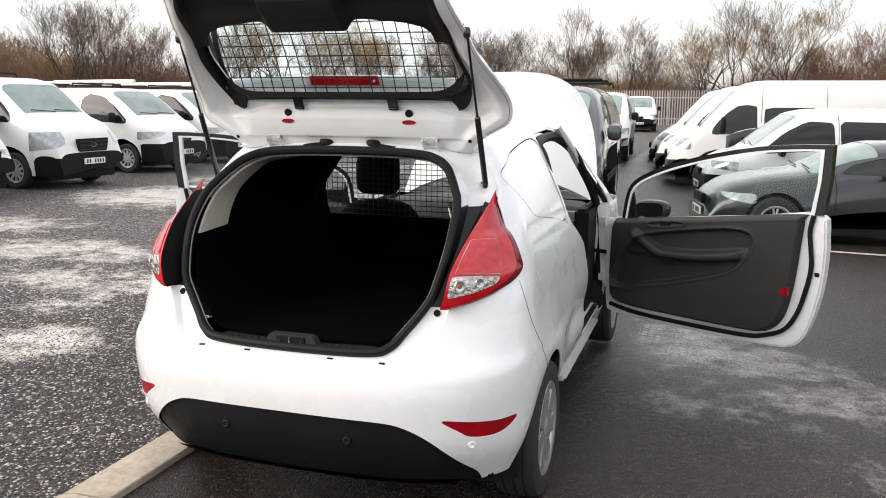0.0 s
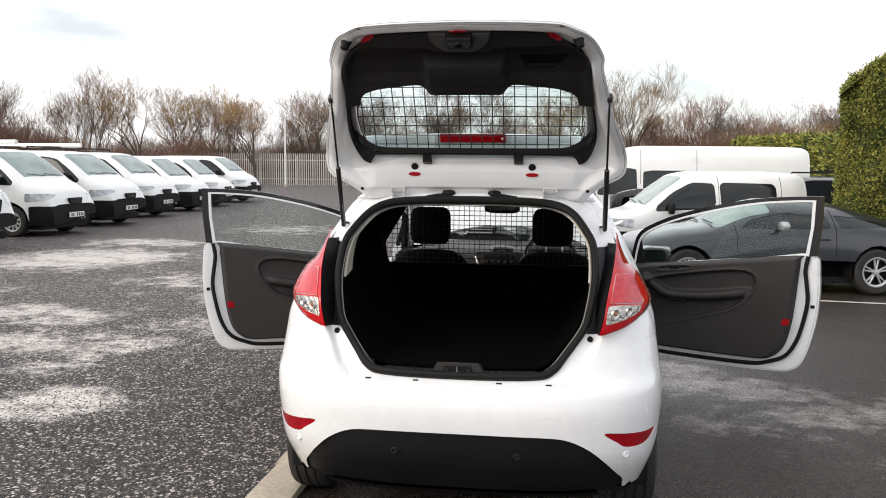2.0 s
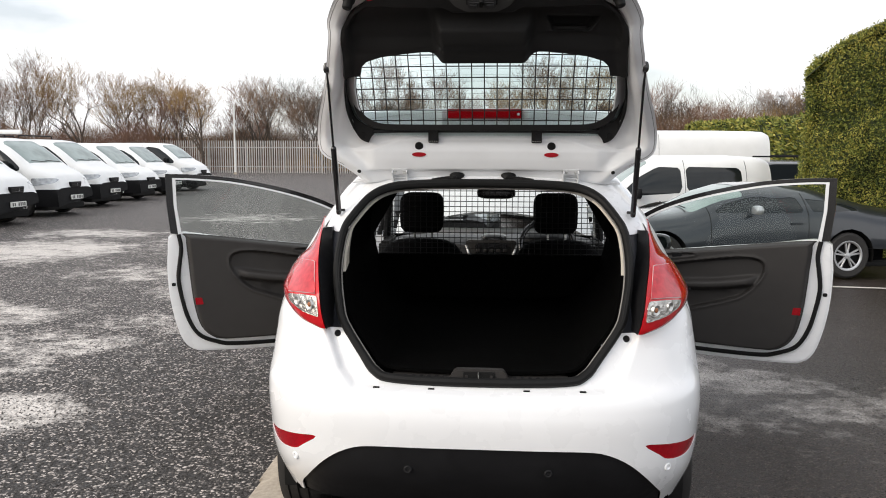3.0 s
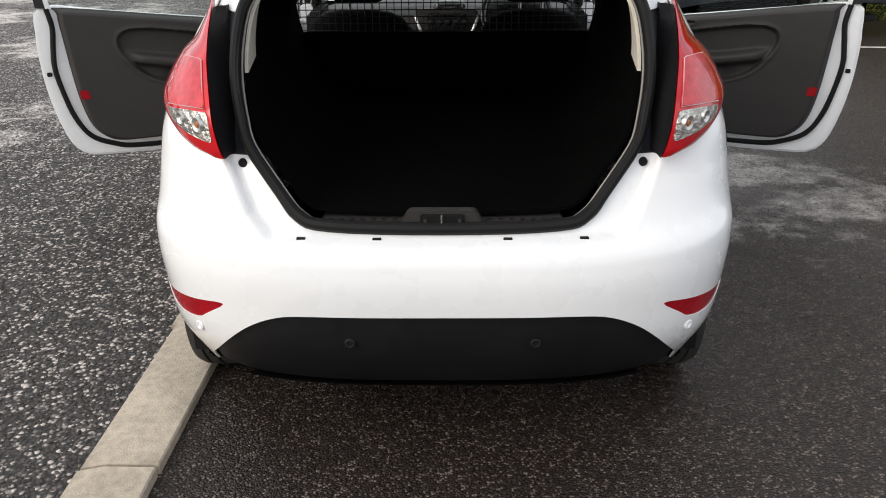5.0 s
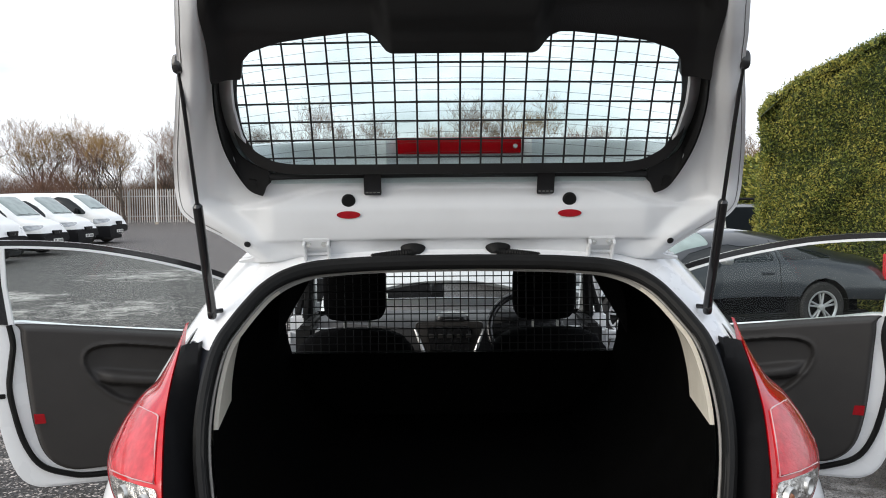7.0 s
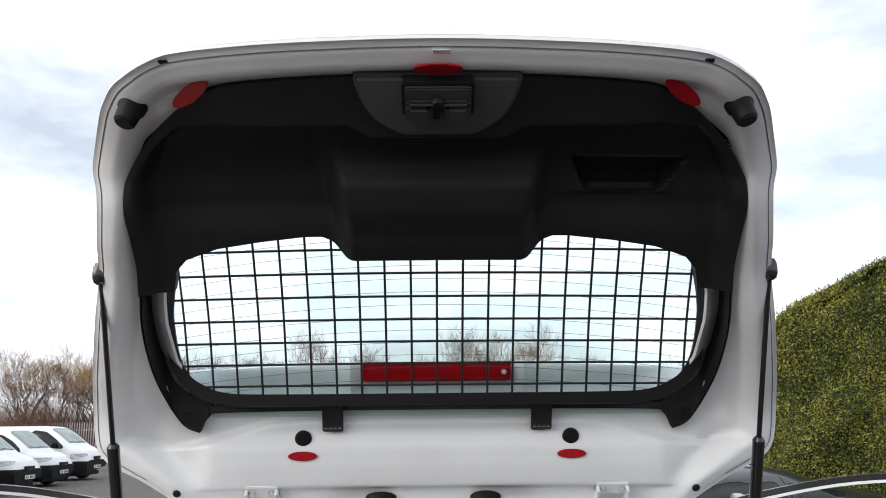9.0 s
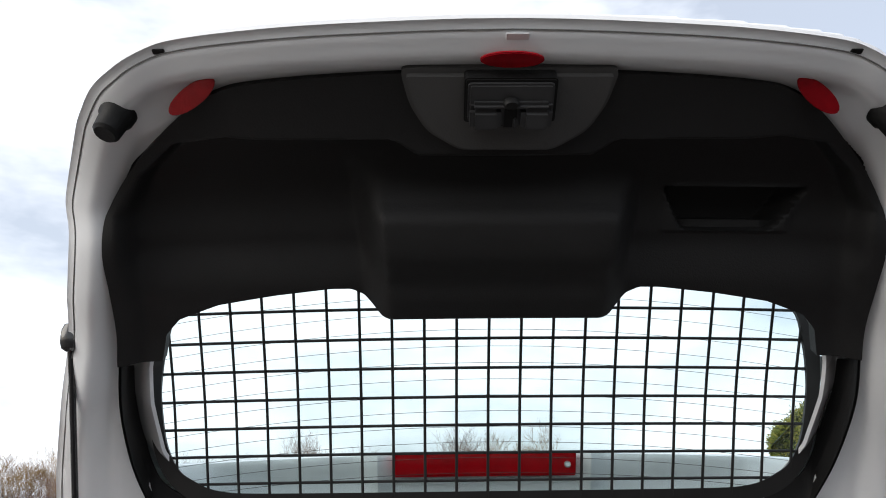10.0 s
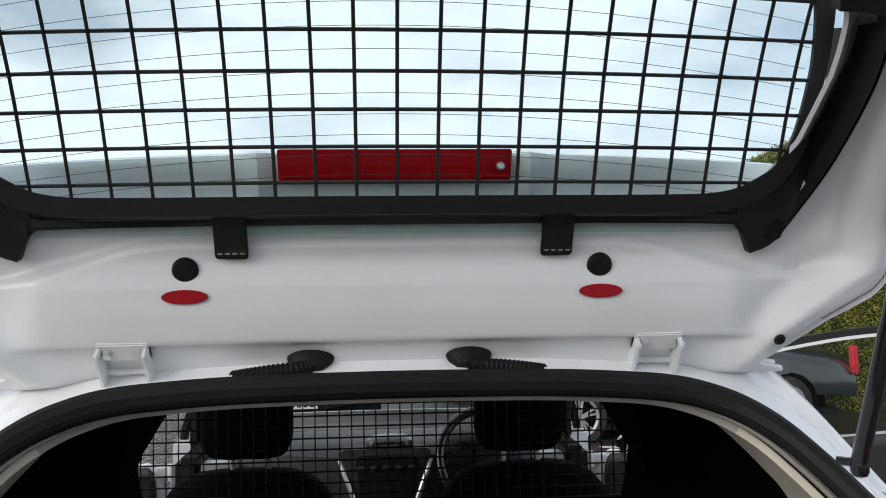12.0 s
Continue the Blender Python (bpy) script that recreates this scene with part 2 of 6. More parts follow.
        # chalky tyre prints: blocks in rows across each tread
        for cx, cy, rx, ry in treads:
            dx, dy = math_node("SUBTRACT", sp.outputs[0], cx), math_node("SUBTRACT", sp.outputs[1], cy)
            ax, ay = math_node("ABSOLUTE", dx, 0.0), math_node("ABSOLUTE", dy, 0.0)
            inside = math_node("MULTIPLY", math_node("MULTIPLY", math_node("SUBTRACT", rx, ax), 120.0, True), math_node("MULTIPLY", math_node("SUBTRACT", ry, ay), 6.0, True))
            rows = math_node("MULTIPLY", math_node("ADD", math_node("SINE", math_node("MULTIPLY", math_node("ADD", dy, math_node("MULTIPLY", dx, 0.35)), 84.0), 0.0), 0.25), 3.0, True)
            ribs = math_node("MULTIPLY", math_node("ADD", math_node("SINE", math_node("MULTIPLY", dx, 118.0), 0.0), 0.75), 3.0, True)
            worn = math_node("MULTIPLY", math_node("SUBTRACT", noise_node(9.0, 4).outputs["Fac"], 0.40), 6.0, True)
            mark = math_node("MULTIPLY", math_node("MULTIPLY", inside, math_node("MULTIPLY", rows, ribs)), math_node("MULTIPLY", worn, 0.62))
            dust = math_node("MAXIMUM", dust, mark)
        mix2 = n.new("ShaderNodeMix")
        mix2.data_type = "RGBA"
        mix2.inputs[7].default_value = (0.64, 0.60, 0.56, 1)
        l.new(dust, mix2.inputs[0])
        l.new(col, mix2.inputs[6])
        col = mix2.outputs[2]
    if pits:
        # small pits, drawn only as round dark spots in the colour
        pv = n.new("ShaderNodeTexVoronoi")
        pv.inputs["Scale"].default_value = 21.0
        l.new(tc.outputs["Object"], pv.inputs["Vector"])
        pc = n.new("ShaderNodeSeparateColor")
        l.new(pv.outputs["Color"], pc.inputs[0])
        size = math_node("MULTIPLY", pc.outputs[0], 0.30)
        hole = math_node("MULTIPLY", math_node("SUBTRACT", size, pv.outputs["Distance"]), 14.0, True)
        mix3 = n.new("ShaderNodeMix")
        mix3.data_type = "RGBA"
        mix3.inputs[7].default_value = (0.012, 0.010, 0.009, 1)
        l.new(math_node("MULTIPLY", hole, pits), mix3.inputs[0])
        l.new(col, mix3.inputs[6])
        col = mix3.outputs[2]
    l.new(col, b.inputs["Base Color"])
    b.inputs["Specular IOR Level"].default_value = spec
    w = noise_node(0.5, 4)
    wr = n.new("ShaderNodeMapRange")
    wr.inputs["From Min"].default_value, wr.inputs["From Max"].default_value = 0.35, 0.65
    wr.inputs["To Min"].default_value, wr.inputs["To Max"].default_value = rough - wet, rough
    l.new(w.outputs["Fac"], wr.inputs["Value"])
    shine = math_node("MULTIPLY", math_node("POWER", sep.outputs[1], 5.0), 0.38)
    l.new(math_node("SUBTRACT", wr.outputs["Result"], shine, True), b.inputs["Roughness"])
    bp = n.new("ShaderNodeBump")
    bp.inputs["Strength"].default_value, bp.inputs["Distance"].default_value = 0.9, 0.55 / stone_scale
    bp.invert = True
    l.new(vor.outputs["Distance"], bp.inputs["Height"])
    l.new(bp.outputs["Normal"], b.inputs["Normal"])
    return m


DUST_L = [(-2.95, 1.85, .75, .62, 1.05), (-7.5, 9.8, 2.7, 2.6, 1.05), (-7.8, 12.6, 2.2, 1.5, .9), (-4.1, 3.6, 2.1, 1.1, .78), (-3.0, 4.5, 1.4, .9, .72), (-5.4, 4.8, 2.2, 1.2, .85), (-7.6, 6.1, 2.0, 1.2, .85), (-6.0, 16.5, 3.0, 2.6, .7), (-4.6, 7.6, 2.0, 1.8, .72), (-10.5, 6.0, 2.8, 1.8, .85), (-3.0, 6.4, 1.5, 1.3, .8), (-3.6, 2.7, 1.3, .6, .6), (-5.0, 11.0, 2.2, 2.2, .7)]
# Dust patches; the last, widest one paints in the wet tarmac's pale sheen.
DUST_SHEEN_R = [(1.35, 3.35, .65, .9, .98), (1.75, 3.0, 1.0, .7, .92), (2.1, 2.4, 1.1, .6, .86), (1.7, 2.1, 1.0, .6, .66), (2.9, 2.7, 1.5, .8, .78), (1.4, 4.6, 1.0, 1.3, .66), (2.6, 1.6, 1.2, .7, .5), (3.6, 2.0, 1.4, .8, .6), (2.4, 2.3, 2.8, 1.7, .52)]
GRAVEL = ground_material("dark_gravel", (0.019, 0.0168, 0.0158), (0.56, 0.50, 0.46), 0.72, 62.0, 1.75, DUST_L, 1.35, edge=7.0)
TARMAC = ground_material("damp_tarmac", (0.0135, 0.0100, 0.0088), (0.27, 0.215, 0.185), 0.48, 130.0, 0.72, DUST_SHEEN_R, 0.80, wet=0.16, spec=0.28, edge=5.5, treads=((1.10, 3.55, 0.085, 0.36), (1.34, 3.42, 0.085, 0.55)), pits=0.8)


# ---------------------------------------------------------------- mesh helpers
def part(name, data, material, parent=None, label="", smooth=True, angle=35.0, kind=""):
    """Links (verts, faces) or a bmesh as one mesh object, under a thing or a part."""
    me = bpy.data.meshes.new(name)
    if isinstance(data, bmesh.types.BMesh):
        data.to_mesh(me)
        data.free()
    else:
        me.from_pydata([tuple(v) for v in data[0]], [], [tuple(f) for f in data[1]])
    me.materials.append(material)
    if smooth:
        me.shade_smooth()
        me.set_sharp_from_angle(angle=radians(angle))
    ob = new(name, me)
    if parent is not None:
        ob.parent = parent
    return tagged(ob, label, kind=kind)


def thing(name, m, label, category, group=""):
    ob = new(name)
    ob.matrix_world = m
    ob.empty_display_size = 0.1
    return tagged(ob, label, category, group)


def hermite(table):
    """Smooth interpolation of the rows of a table by their first column."""
    T = np.array(table, float)
    xs, ys = T[:, 0], T[:, 1:]
    m = np.gradient(ys, xs, axis=0)

    def f(v):
        v = np.clip(np.asarray(v, float), xs[0], xs[-1])
        i = np.clip(np.searchsorted(xs, v, side="right") - 1, 0, len(xs) - 2)
        h = xs[i + 1] - xs[i]
        t = (v - xs[i]) / h
        a, b, c, d = 2 * t**3 - 3 * t**2 + 1, t**3 - 2 * t**2 + t, -2 * t**3 + 3 * t**2, t**3 - t**2
        return (a[:, None] * ys[i] + (b * h)[:, None] * m[i] + c[:, None] * ys[i + 1] + (d * h)[:, None] * m[i + 1]).T

    return f


def round_poly(pts, k=6, closed=True):
    """A smooth curve through the points (Catmull-Rom)."""
    n, out = len(pts), []
    P = [Vector(p) for p in pts]
    for i in range(n if closed else n - 1):
        p0, p1, p2, p3 = (P[(i + j) % n] if closed else P[min(max(i + j, 0), n - 1)] for j in (-1, 0, 1, 2))
        for s in range(k):
            t = s / k
            out.append(0.5 * (2 * p1 + (p2 - p0) * t + (2 * p0 - 5 * p1 + 4 * p2 - p3) * t**2 + (3 * p1 - p0 - 3 * p2 + p3) * t**3))
    if not closed:
        out.append(P[-1])
    return [tuple(p) for p in out]


def fillet(pts, r, k=5):
    """A polygon with rounded corners."""
    out, n = [], len(pts)
    for i in range(n):
        a, b, c = Vector(pts[i - 1]), Vector(pts[i]), Vector(pts[(i + 1) % n])
        u, w = a - b, c - b
        rr = min(r, u.length * 0.45, w.length * 0.45)
        u, w = u.normalized() * rr, w.normalized() * rr
        for s in range(k + 1):
            t = s / k
            out.append(tuple((1 - t) ** 2 * (b + u) + 2 * t * (1 - t) * b + t * t * (b + w)))
    return out


def sdist(x, y, poly):
    """Signed distance to a closed polygon, negative inside."""
    q = np.array(poly, float)
    d = np.full(x.shape, 1e9)
    s = np.zeros(x.shape, bool)
    for (ax, ay), (bx, by) in zip(q, np.roll(q, -1, axis=0)):
        ex, ey = bx - ax, by - ay
        wx, wy = x - ax, y - ay
        t = np.clip((wx * ex + wy * ey) / (ex * ex + ey * ey + 1e-12), 0, 1)
        d = np.minimum(d, np.hypot(wx - t * ex, wy - t * ey))
        c = (ay > y) != (by > y)
        s ^= c & (x < (bx - ax) * (y - ay) / (by - ay + 1e-15) + ax)
    return np.where(s, -d, d)


def pgrid(us, vs):
    P = [(u, v) for u in us for v in vs]
    n = len(vs)
    F = [(i * n + j, (i + 1) * n + j, (i + 1) * n + j + 1, i * n + j + 1) for i in range(len(us) - 1) for j in range(n - 1)]
    return P, F


def clip(PF, f):
    """Keeps the part of a parameter mesh where f >= 0, with a clean cut."""
    P, F = list(PF[0]), PF[1]
    val = list(f(np.array(P, float)))
    cache, out = {}, []
    for face in F:
        ins = [val[i] >= 0 for i in face]
        if all(ins):
            out.append(face)
            continue
        if not any(ins):
            continue
        poly = []
        for k, i in enumerate(face):
            j = face[(k + 1) % len(face)]
            if val[i] >= 0:
                poly.append(i)
            if (val[i] >= 0) != (val[j] >= 0):
                key = (min(i, j), max(i, j))
                if key not in cache:
                    t = val[i] / (val[i] - val[j])
                    P.append((P[i][0] + t * (P[j][0] - P[i][0]), P[i][1] + t * (P[j][1] - P[i][1])))
                    val.append(0.0)
                    cache[key] = len(P) - 1
                poly.append(cache[key])
        if len(poly) > 2:
            out.append(tuple(poly))
    used = sorted({i for fc in out for i in fc})
    idx = {o: k for k, o in enumerate(used)}
    return [P[i] for i in used], [tuple(idx[i] for i in fc) for fc in out]


def normals(V, F):
    N = np.zeros_like(V)
    for f in F:
        a, b, c = V[f[0]], V[f[1]], V[f[-1]]
        nn = np.cross(b - a, c - a)
        for i in f:
            N[i] += nn
    ln = np.linalg.norm(N, axis=1)
    ln[ln < 1e-12] = 1
    return N / ln[:, None]


def thick(V, F, d, out=0.0):
    """Gives a sheet a thickness d inwards, raised by out, with a rim."""
    used = sorted({i for f in F for i in f})
    idx = {o: k for k, o in enumerate(used)}
    V, F = np.array(V, float)[used], [tuple(idx[i] for i in f) for f in F]
    N = normals(V, F)
    top, low = V + N * out, V + N * (out - d)
    n = len(V)
    cnt = {}
    for f in F:
        for i, j in zip(f, f[1:] + f[:1]):
            cnt[(i, j)] = cnt.get((i, j), 0) + 1
    faces = list(F) + [tuple(i + n for i in reversed(f)) for f in F]
    faces += [(j, i, i + n, j + n) for (i, j) in cnt if (j, i) not in cnt]
    return np.vstack([top, low]), faces


def plate(poly, lo, hi, bev=0.004, axes="xz"):
    """A flat piece of the outline poly between two planes, with softened edges. axes: the plane of the outline."""
    third = {"xz": 1, "xy": 2, "yz": 0}[axes]
    a, b = {"xz": (0, 2), "xy": (0, 1), "yz": (1, 2)}[axes]
    bm = bmesh.new()
    vs = []
    for p in poly:
        c = [0, 0, 0]
        c[a], c[b], c[third] = p[0], p[1], lo
        vs.append(bm.verts.new(c))
    f = bm.faces.new(vs)
    r = bmesh.ops.extrude_face_region(bm, geom=[f])
    mv = [0, 0, 0]
    mv[third] = hi - lo
    bmesh.ops.translate(bm, verts=[v for v in r["geom"] if isinstance(v, bmesh.types.BMVert)], vec=mv)
    bmesh.ops.recalc_face_normals(bm, faces=bm.faces)
    if bev:
        rim = [e for e in bm.edges if len(e.link_faces) == 2 and e.calc_face_angle() > 0.9]
        bmesh.ops.bevel(bm, geom=rim, offset=bev, segments=2, affect="EDGES", clamp_overlap=True)
    return bm


def box(x0, x1, y0, y1, z0, z1, bev=0.006, seg=2):
    bm = bmesh.new()
    bmesh.ops.create_cube(bm, size=1)
    for v in bm.verts:
        v.co = Vector(((x0 + x1) / 2 + v.co.x * (x1 - x0), (y0 + y1) / 2 + v.co.y * (y1 - y0), (z0 + z1) / 2 + v.co.z * (z1 - z0)))
    if bev:
        bmesh.ops.bevel(bm, geom=bm.edges[:], offset=bev, segments=seg, affect="EDGES", clamp_overlap=True)
    return bm


def tube(pts, r, sides=8, closed=False, up=(0.13, 0.21, 0.97)):
    """A swept round bar along points; r may be a list."""
    P = [Vector(p) for p in pts]
    n = len(P)
    V, F = [], []
    up = Vector(up).normalized()
    for i, p in enumerate(P):
        a = P[(i - 1) % n] if closed or i else P[i]
        b = P[(i + 1) % n] if closed or i < n - 1 else P[i]
        t = (b - a).normalized()
        s = t.cross(up)
        s = s.normalized() if s.length > 1e-4 else t.orthogonal().normalized()
        w = s.cross(t)
        rr = r[i] if isinstance(r, (list, tuple)) else r
        for k in range(sides):
            ang = 2 * math.pi * k / sides
            V.append(p + s * math.cos(ang) * rr + w * math.sin(ang) * rr)
    for i in range(n if closed else n - 1):
        for k in range(sides):
            a, b = i * sides + k, i * sides + (k + 1) % sides
            c, d = ((i + 1) % n) * sides + (k + 1) % sides, ((i + 1) % n) * sides + k
            F.append((a, d, c, b))
    if not closed:
        F += [tuple(range(sides)), tuple(range((n - 1) * sides, n * sides))[::-1]]
    return V, F


def lathe(prof, seg=32, axis="x"):
    """A turned piece: rows (radius, along)."""
    V, F = [], []
    n = len(prof)
    for k in range(seg):
        a = 2 * math.pi * k / seg
        for r, h in prof:
            c, s = r * math.cos(a), r * math.sin(a)
            V.append({"x": (h, c, s), "y": (c, h, s), "z": (c, s, h)}[axis])
    for k in range(seg):
        for i in range(n - 1):
            a, b = k * n + i, ((k + 1) % seg) * n + i
            F.append((a, b, b + 1, a + 1))
    return V, F


def moved(data, m):
    if isinstance(data, bmesh.types.BMesh):
        bmesh.ops.transform(data, matrix=m, verts=data.verts)
        return data
    return [m @ Vector(v) for v in data[0]], data[1]


def joined(*datas):
    V, F = [], []
    for d in datas:
        if isinstance(d, bmesh.types.BMesh):
            d.verts.index_update()
            v, f = [x.co.copy() for x in d.verts], [tuple(y.index for y in x.verts) for x in d.faces]
            d.free()
        else:
            v, f = d
        o = len(V)
        V += [Vector(x) for x in v]
        F += [tuple(i + o for i in x) for x in f]
    return V, F


def pillow(x0, x1, y0, y1, z0, z1, e=4.0, n=20):
    """A box with generously rounded edges."""
    V, F = [], []
    for i in range(n + 1):
        la = math.pi * (i / n - 0.5)
        for j in range(2 * n):
            lo = math.pi * j / n
            d = Vector((math.cos(la) * math.cos(lo), math.cos(la) * math.sin(lo), math.sin(la)))
            r = (abs(d.x) ** e + abs(d.y) ** e + abs(d.z) ** e) ** (-1 / e)
            d *= r
            V.append(((x0 + x1) / 2 + d.x * (x1 - x0) / 2, (y0 + y1) / 2 + d.y * (y1 - y0) / 2, (z0 + z1) / 2 + d.z * (z1 - z0) / 2))
    m = 2 * n
    F = [(i * m + j, i * m + (j + 1) % m, (i + 1) * m + (j + 1) % m, (i + 1) * m + j) for i in range(n) for j in range(m)]
    return V, F


def smooth01(t):
    t = np.clip(t, 0, 1)
    return t * t * (3 - 2 * t)


GZ = -0.08  # the tarmac under the van


def ground_z(x, y):
    """The yard falls gently away to the right and towards the back."""
    x, y = np.asarray(x, float), np.asarray(y, float)
    return GZ - .022 * np.clip(y - 2.5, 0, 25) * smooth01((x + 1.5) / 3) - .02 * np.clip(x - 1.5, 0, 8) * smooth01((y - 1) / 3)


# ---------------------------------------------------------------- ground
def build_ground():
    xs = np.concatenate([[-3000, -600, -150, -60], np.arange(-30, -1.2, 1.2), [-1.08, -0.97, -0.86], np.arange(-0.3, 12, 0.6), [16, 25, 60, 150, 600, 3000]])
    ys = np.concatenate([[-3000, -600, -100, -30], np.arange(-12, 30, 0.8), [34, 40, 50, 70, 120, 300, 900, 3000]])
    P, F = pgrid(list(xs), list(ys))
    A = np.array(P)
    V = np.column_stack([A, ground_z(A[:, 0], A[:, 1])])
    g = part("ground", (V, F), GRAVEL)
    g.data.materials.append(TARMAC)
    for p in g.data.polygons:
        c = p.center
        if c.x > -0.86 and c.y < 300:
            p.material_index = 1
    tagged(g, "dark gravel and damp tarmac yard with pale dusty patches", kind="structure")
    kerb = new("kerb")
    tagged(kerb, "flush pale concrete edging kerb beside the van", kind="structure")
    prof = [(-1.085, GZ - .1), (-1.085, GZ + .012), (-1.080, GZ + .018), (-1.005, GZ + .034), (-.995, GZ + .035), (-.850, GZ + .033), (-.845, GZ + .028), (-.845, GZ - .1)]
    data = joined(plate(prof, 0, .9115, .0015, "xz"))
    for k in range(14):
        ob = part("kerb_stone", data, CONCRETE, kerb) if k == 0 else new("kerb_stone", first.data)
        if k == 0:
            first = ob
        ob.parent = kerb
        ob.location = (0.004 * ((k * 7) % 3 - 1), -4.55 + 0.915 * k, 0.003 * ((k * 5) % 3 - 1))
        ob.rotation_euler = (0, 0, radians(0.3 * ((k * 3) % 5 - 2)))


build_ground()


# ---------------------------------------------------------------- the white van: body shell
# v, half width, rear y at the centre line, depth of the rear corner, height
SHELL = hermite([(0.00, .780, .130, .42, .17), (0.10, .825, .030, .46, .32), (0.20, .850, .000, .50, .46), (0.29, .862, .000, .50, .575), (0.335, .863, .016, .49, .630), (0.38, .862, .062, .48, .68),
                 (0.46, .852, .110, .46, .79), (0.54, .838, .150, .45, .90), (0.62, .800, .230, .44, 1.02), (0.70, .742, .340, .42, 1.15), (0.78, .680, .460, .40, 1.27),
                 (0.86, .612, .580, .34, 1.37), (0.92, .530, .660, .28, 1.425), (0.96, .380, .690, .22, 1.452), (1.00, .000, .700, .15, 1.470)])
WHEEL_Y, WHEEL_Z, FRONT_Y = 0.75, 0.215, 3.20


def skin(P):
    """The van's outer surface. u: 0 at the middle of the tail, 1 at its corner, then metres forward; v: sill to roof."""
    P = np.asarray(P, float)
    u, v = np.abs(P[:, 0]), P[:, 1]
    w, yr, D, z = SHELL(v)
    th = np.clip(u, 0, 1) * math.pi / 2
    k = 2 / 2.9
    x = w * np.sin(th) ** k
    y = yr + D * (1 - np.clip(np.cos(th), 0, 1) ** k) + np.clip(u - 1, 0, None)
    # wheel-arch swell and the waist crease
    side = smooth01((u - 0.6) / 0.4)
    for wy in (WHEEL_Y, FRONT_Y):
        d = np.hypot(y - wy, (z - WHEEL_Z) * 1.0)
        x = x + 0.022 * side * np.exp(-((d - 0.36) / 0.16) ** 2) * (z < 0.95)
    x = x - 0.018 * side * np.exp(-((z - 0.50) / 0.10) ** 2) * smooth01((y - 1.2) / 0.3) * (1 - smooth01((y - 2.6) / 0.3))
    # crown of the roof
    z = z + 0.030 * smooth01((v - 0.8) / 0.2) * np.sin(np.clip((y - 0.65) / 2.2, 0, 1) * math.pi) ** 0.7
    # the tailgate's rebate round the opening
    rec = sdist(np.abs(x), z, REBATE)
    y = y + 0.036 * smooth01(-rec / 0.026) * (u <= 1.0) * (z > 0.6)
    return np.column_stack([np.sign(P[:, 0] + 1e-12) * x, y, z])


_open = [(0, .673), (.31, .678), (.39, .697), (.445, .755), (.525, .865), (.550, .945), (.566, 1.03), (.571, 1.10), (.568, 1.18), (.558, 1.224), (.541, 1.253), (.516, 1.289), (.486, 1.324), (.448, 1.350), (.407, 1.366), (.366, 1.375), (.31, 1.380), (.20, 1.385), (0, 1.387)]
OPENING = round_poly(_open + [(-x, z) for x, z in _open[::-1][1:-1]], 4)
REBATE = [(-.47, .643), (0, .632), (.47, .643), (.53, .70), (.60, .855), (.66, 1.00), (.68, 1.10), (.672, 1.24), (.64, 1.30), (.52, 1.44), (0, 1.50), (-.52, 1.44), (-.64, 1.30), (-.672, 1.24), (-.68, 1.10), (-.66, 1.00), (-.60, .855), (-.53, .70)]
LAMP = round_poly([(.400, .858), (.44, .915), (.52, 1.0), (.62, 1.10), (.70, 1.20), (.725, 1.228), (.745, 1.17), (.765, 1.09), (.80, 1.02), (.815, .967), (.755, .938), (.62, .905), (.48, .872)], 4)
# the lamp unit stands proud of the body: height, inner edge (x, y), outer edge (x, y)
LAMP_EDGE = hermite([(.858, .578, .140, .600, .152), (.872, .582, .136, .665, .205), (.888, .587, .137, .715, .262), (.91, .592, .139, .757, .318), (.94, .598, .144, .796, .385), (.972, .603, .155, .812, .428), (1.02, .613, .192, .797, .452),
                     (1.06, .624, .236, .776, .470), (1.095, .634, .281, .750, .486), (1.12, .641, .322, .722, .497), (1.15, .649, .376, .703, .512), (1.20, .660, .474, .681, .538), (1.248, .667, .560, .668, .563)])
LAMP_CLEAR = fillet([(.602, .900), (.613, .978), (.68, .976), (.760, .964), (.748, .938), (.68, .914)], .010, 3)
LAMP_MID = fillet([(.620, .988), (.645, 1.096), (.726, 1.090), (.752, 1.03), (.764, .974), (.68, .985)], .012, 4)
REFLECT = round_poly([(.416, .465), (.50, .418), (.56, .394), (.69, .388), (.785, .405), (.832, .440), (.70, .445), (.54, .456)], 3)
_ap = round_poly([(.70, .10), (.70, .21), (.665, .27), (.605, .343), (.540, .400), (.465, .438), (.385, .452), (.20, .456), (0, .457)], 4, closed=False)
APRON = _ap + [(-x, z) for x, z in _ap[::-1][1:]]
QUARTER = round_poly([(.715, 1.285), (.88, 1.345), (1.12, 1.382), (1.62, 1.402), (1.56, 1.25), (1.475, 1.03), (1.20, 1.06), (.90, 1.108), (.84, 1.16)], 9)
DOORHOLE = fillet([(1.675, 1.425), (1.53, 1.01), (1.79, .84), (1.95, .42), (2.02, .27), (2.98, .25), (3.0, .92), (2.45, 1.38), (2.2, 1.435)], .06)


def surf(P):
    Q = skin(P)
    return np.abs(Q[:, 0]), Q[:, 1], Q[:, 2], np.abs(P[:, 0]), P[:, 1]


def f_opening(P, grow=0.0):
    x, y, z, u, v = surf(P)
    return np.where((u <= 1.02) & (z > 0.6), sdist(x, z, OPENING) - grow, 1.0)


def f_lamp(P, poly=LAMP, grow=0.0):
    x, y, z, u, v = surf(P)
    return sdist(u, z, poly) - grow


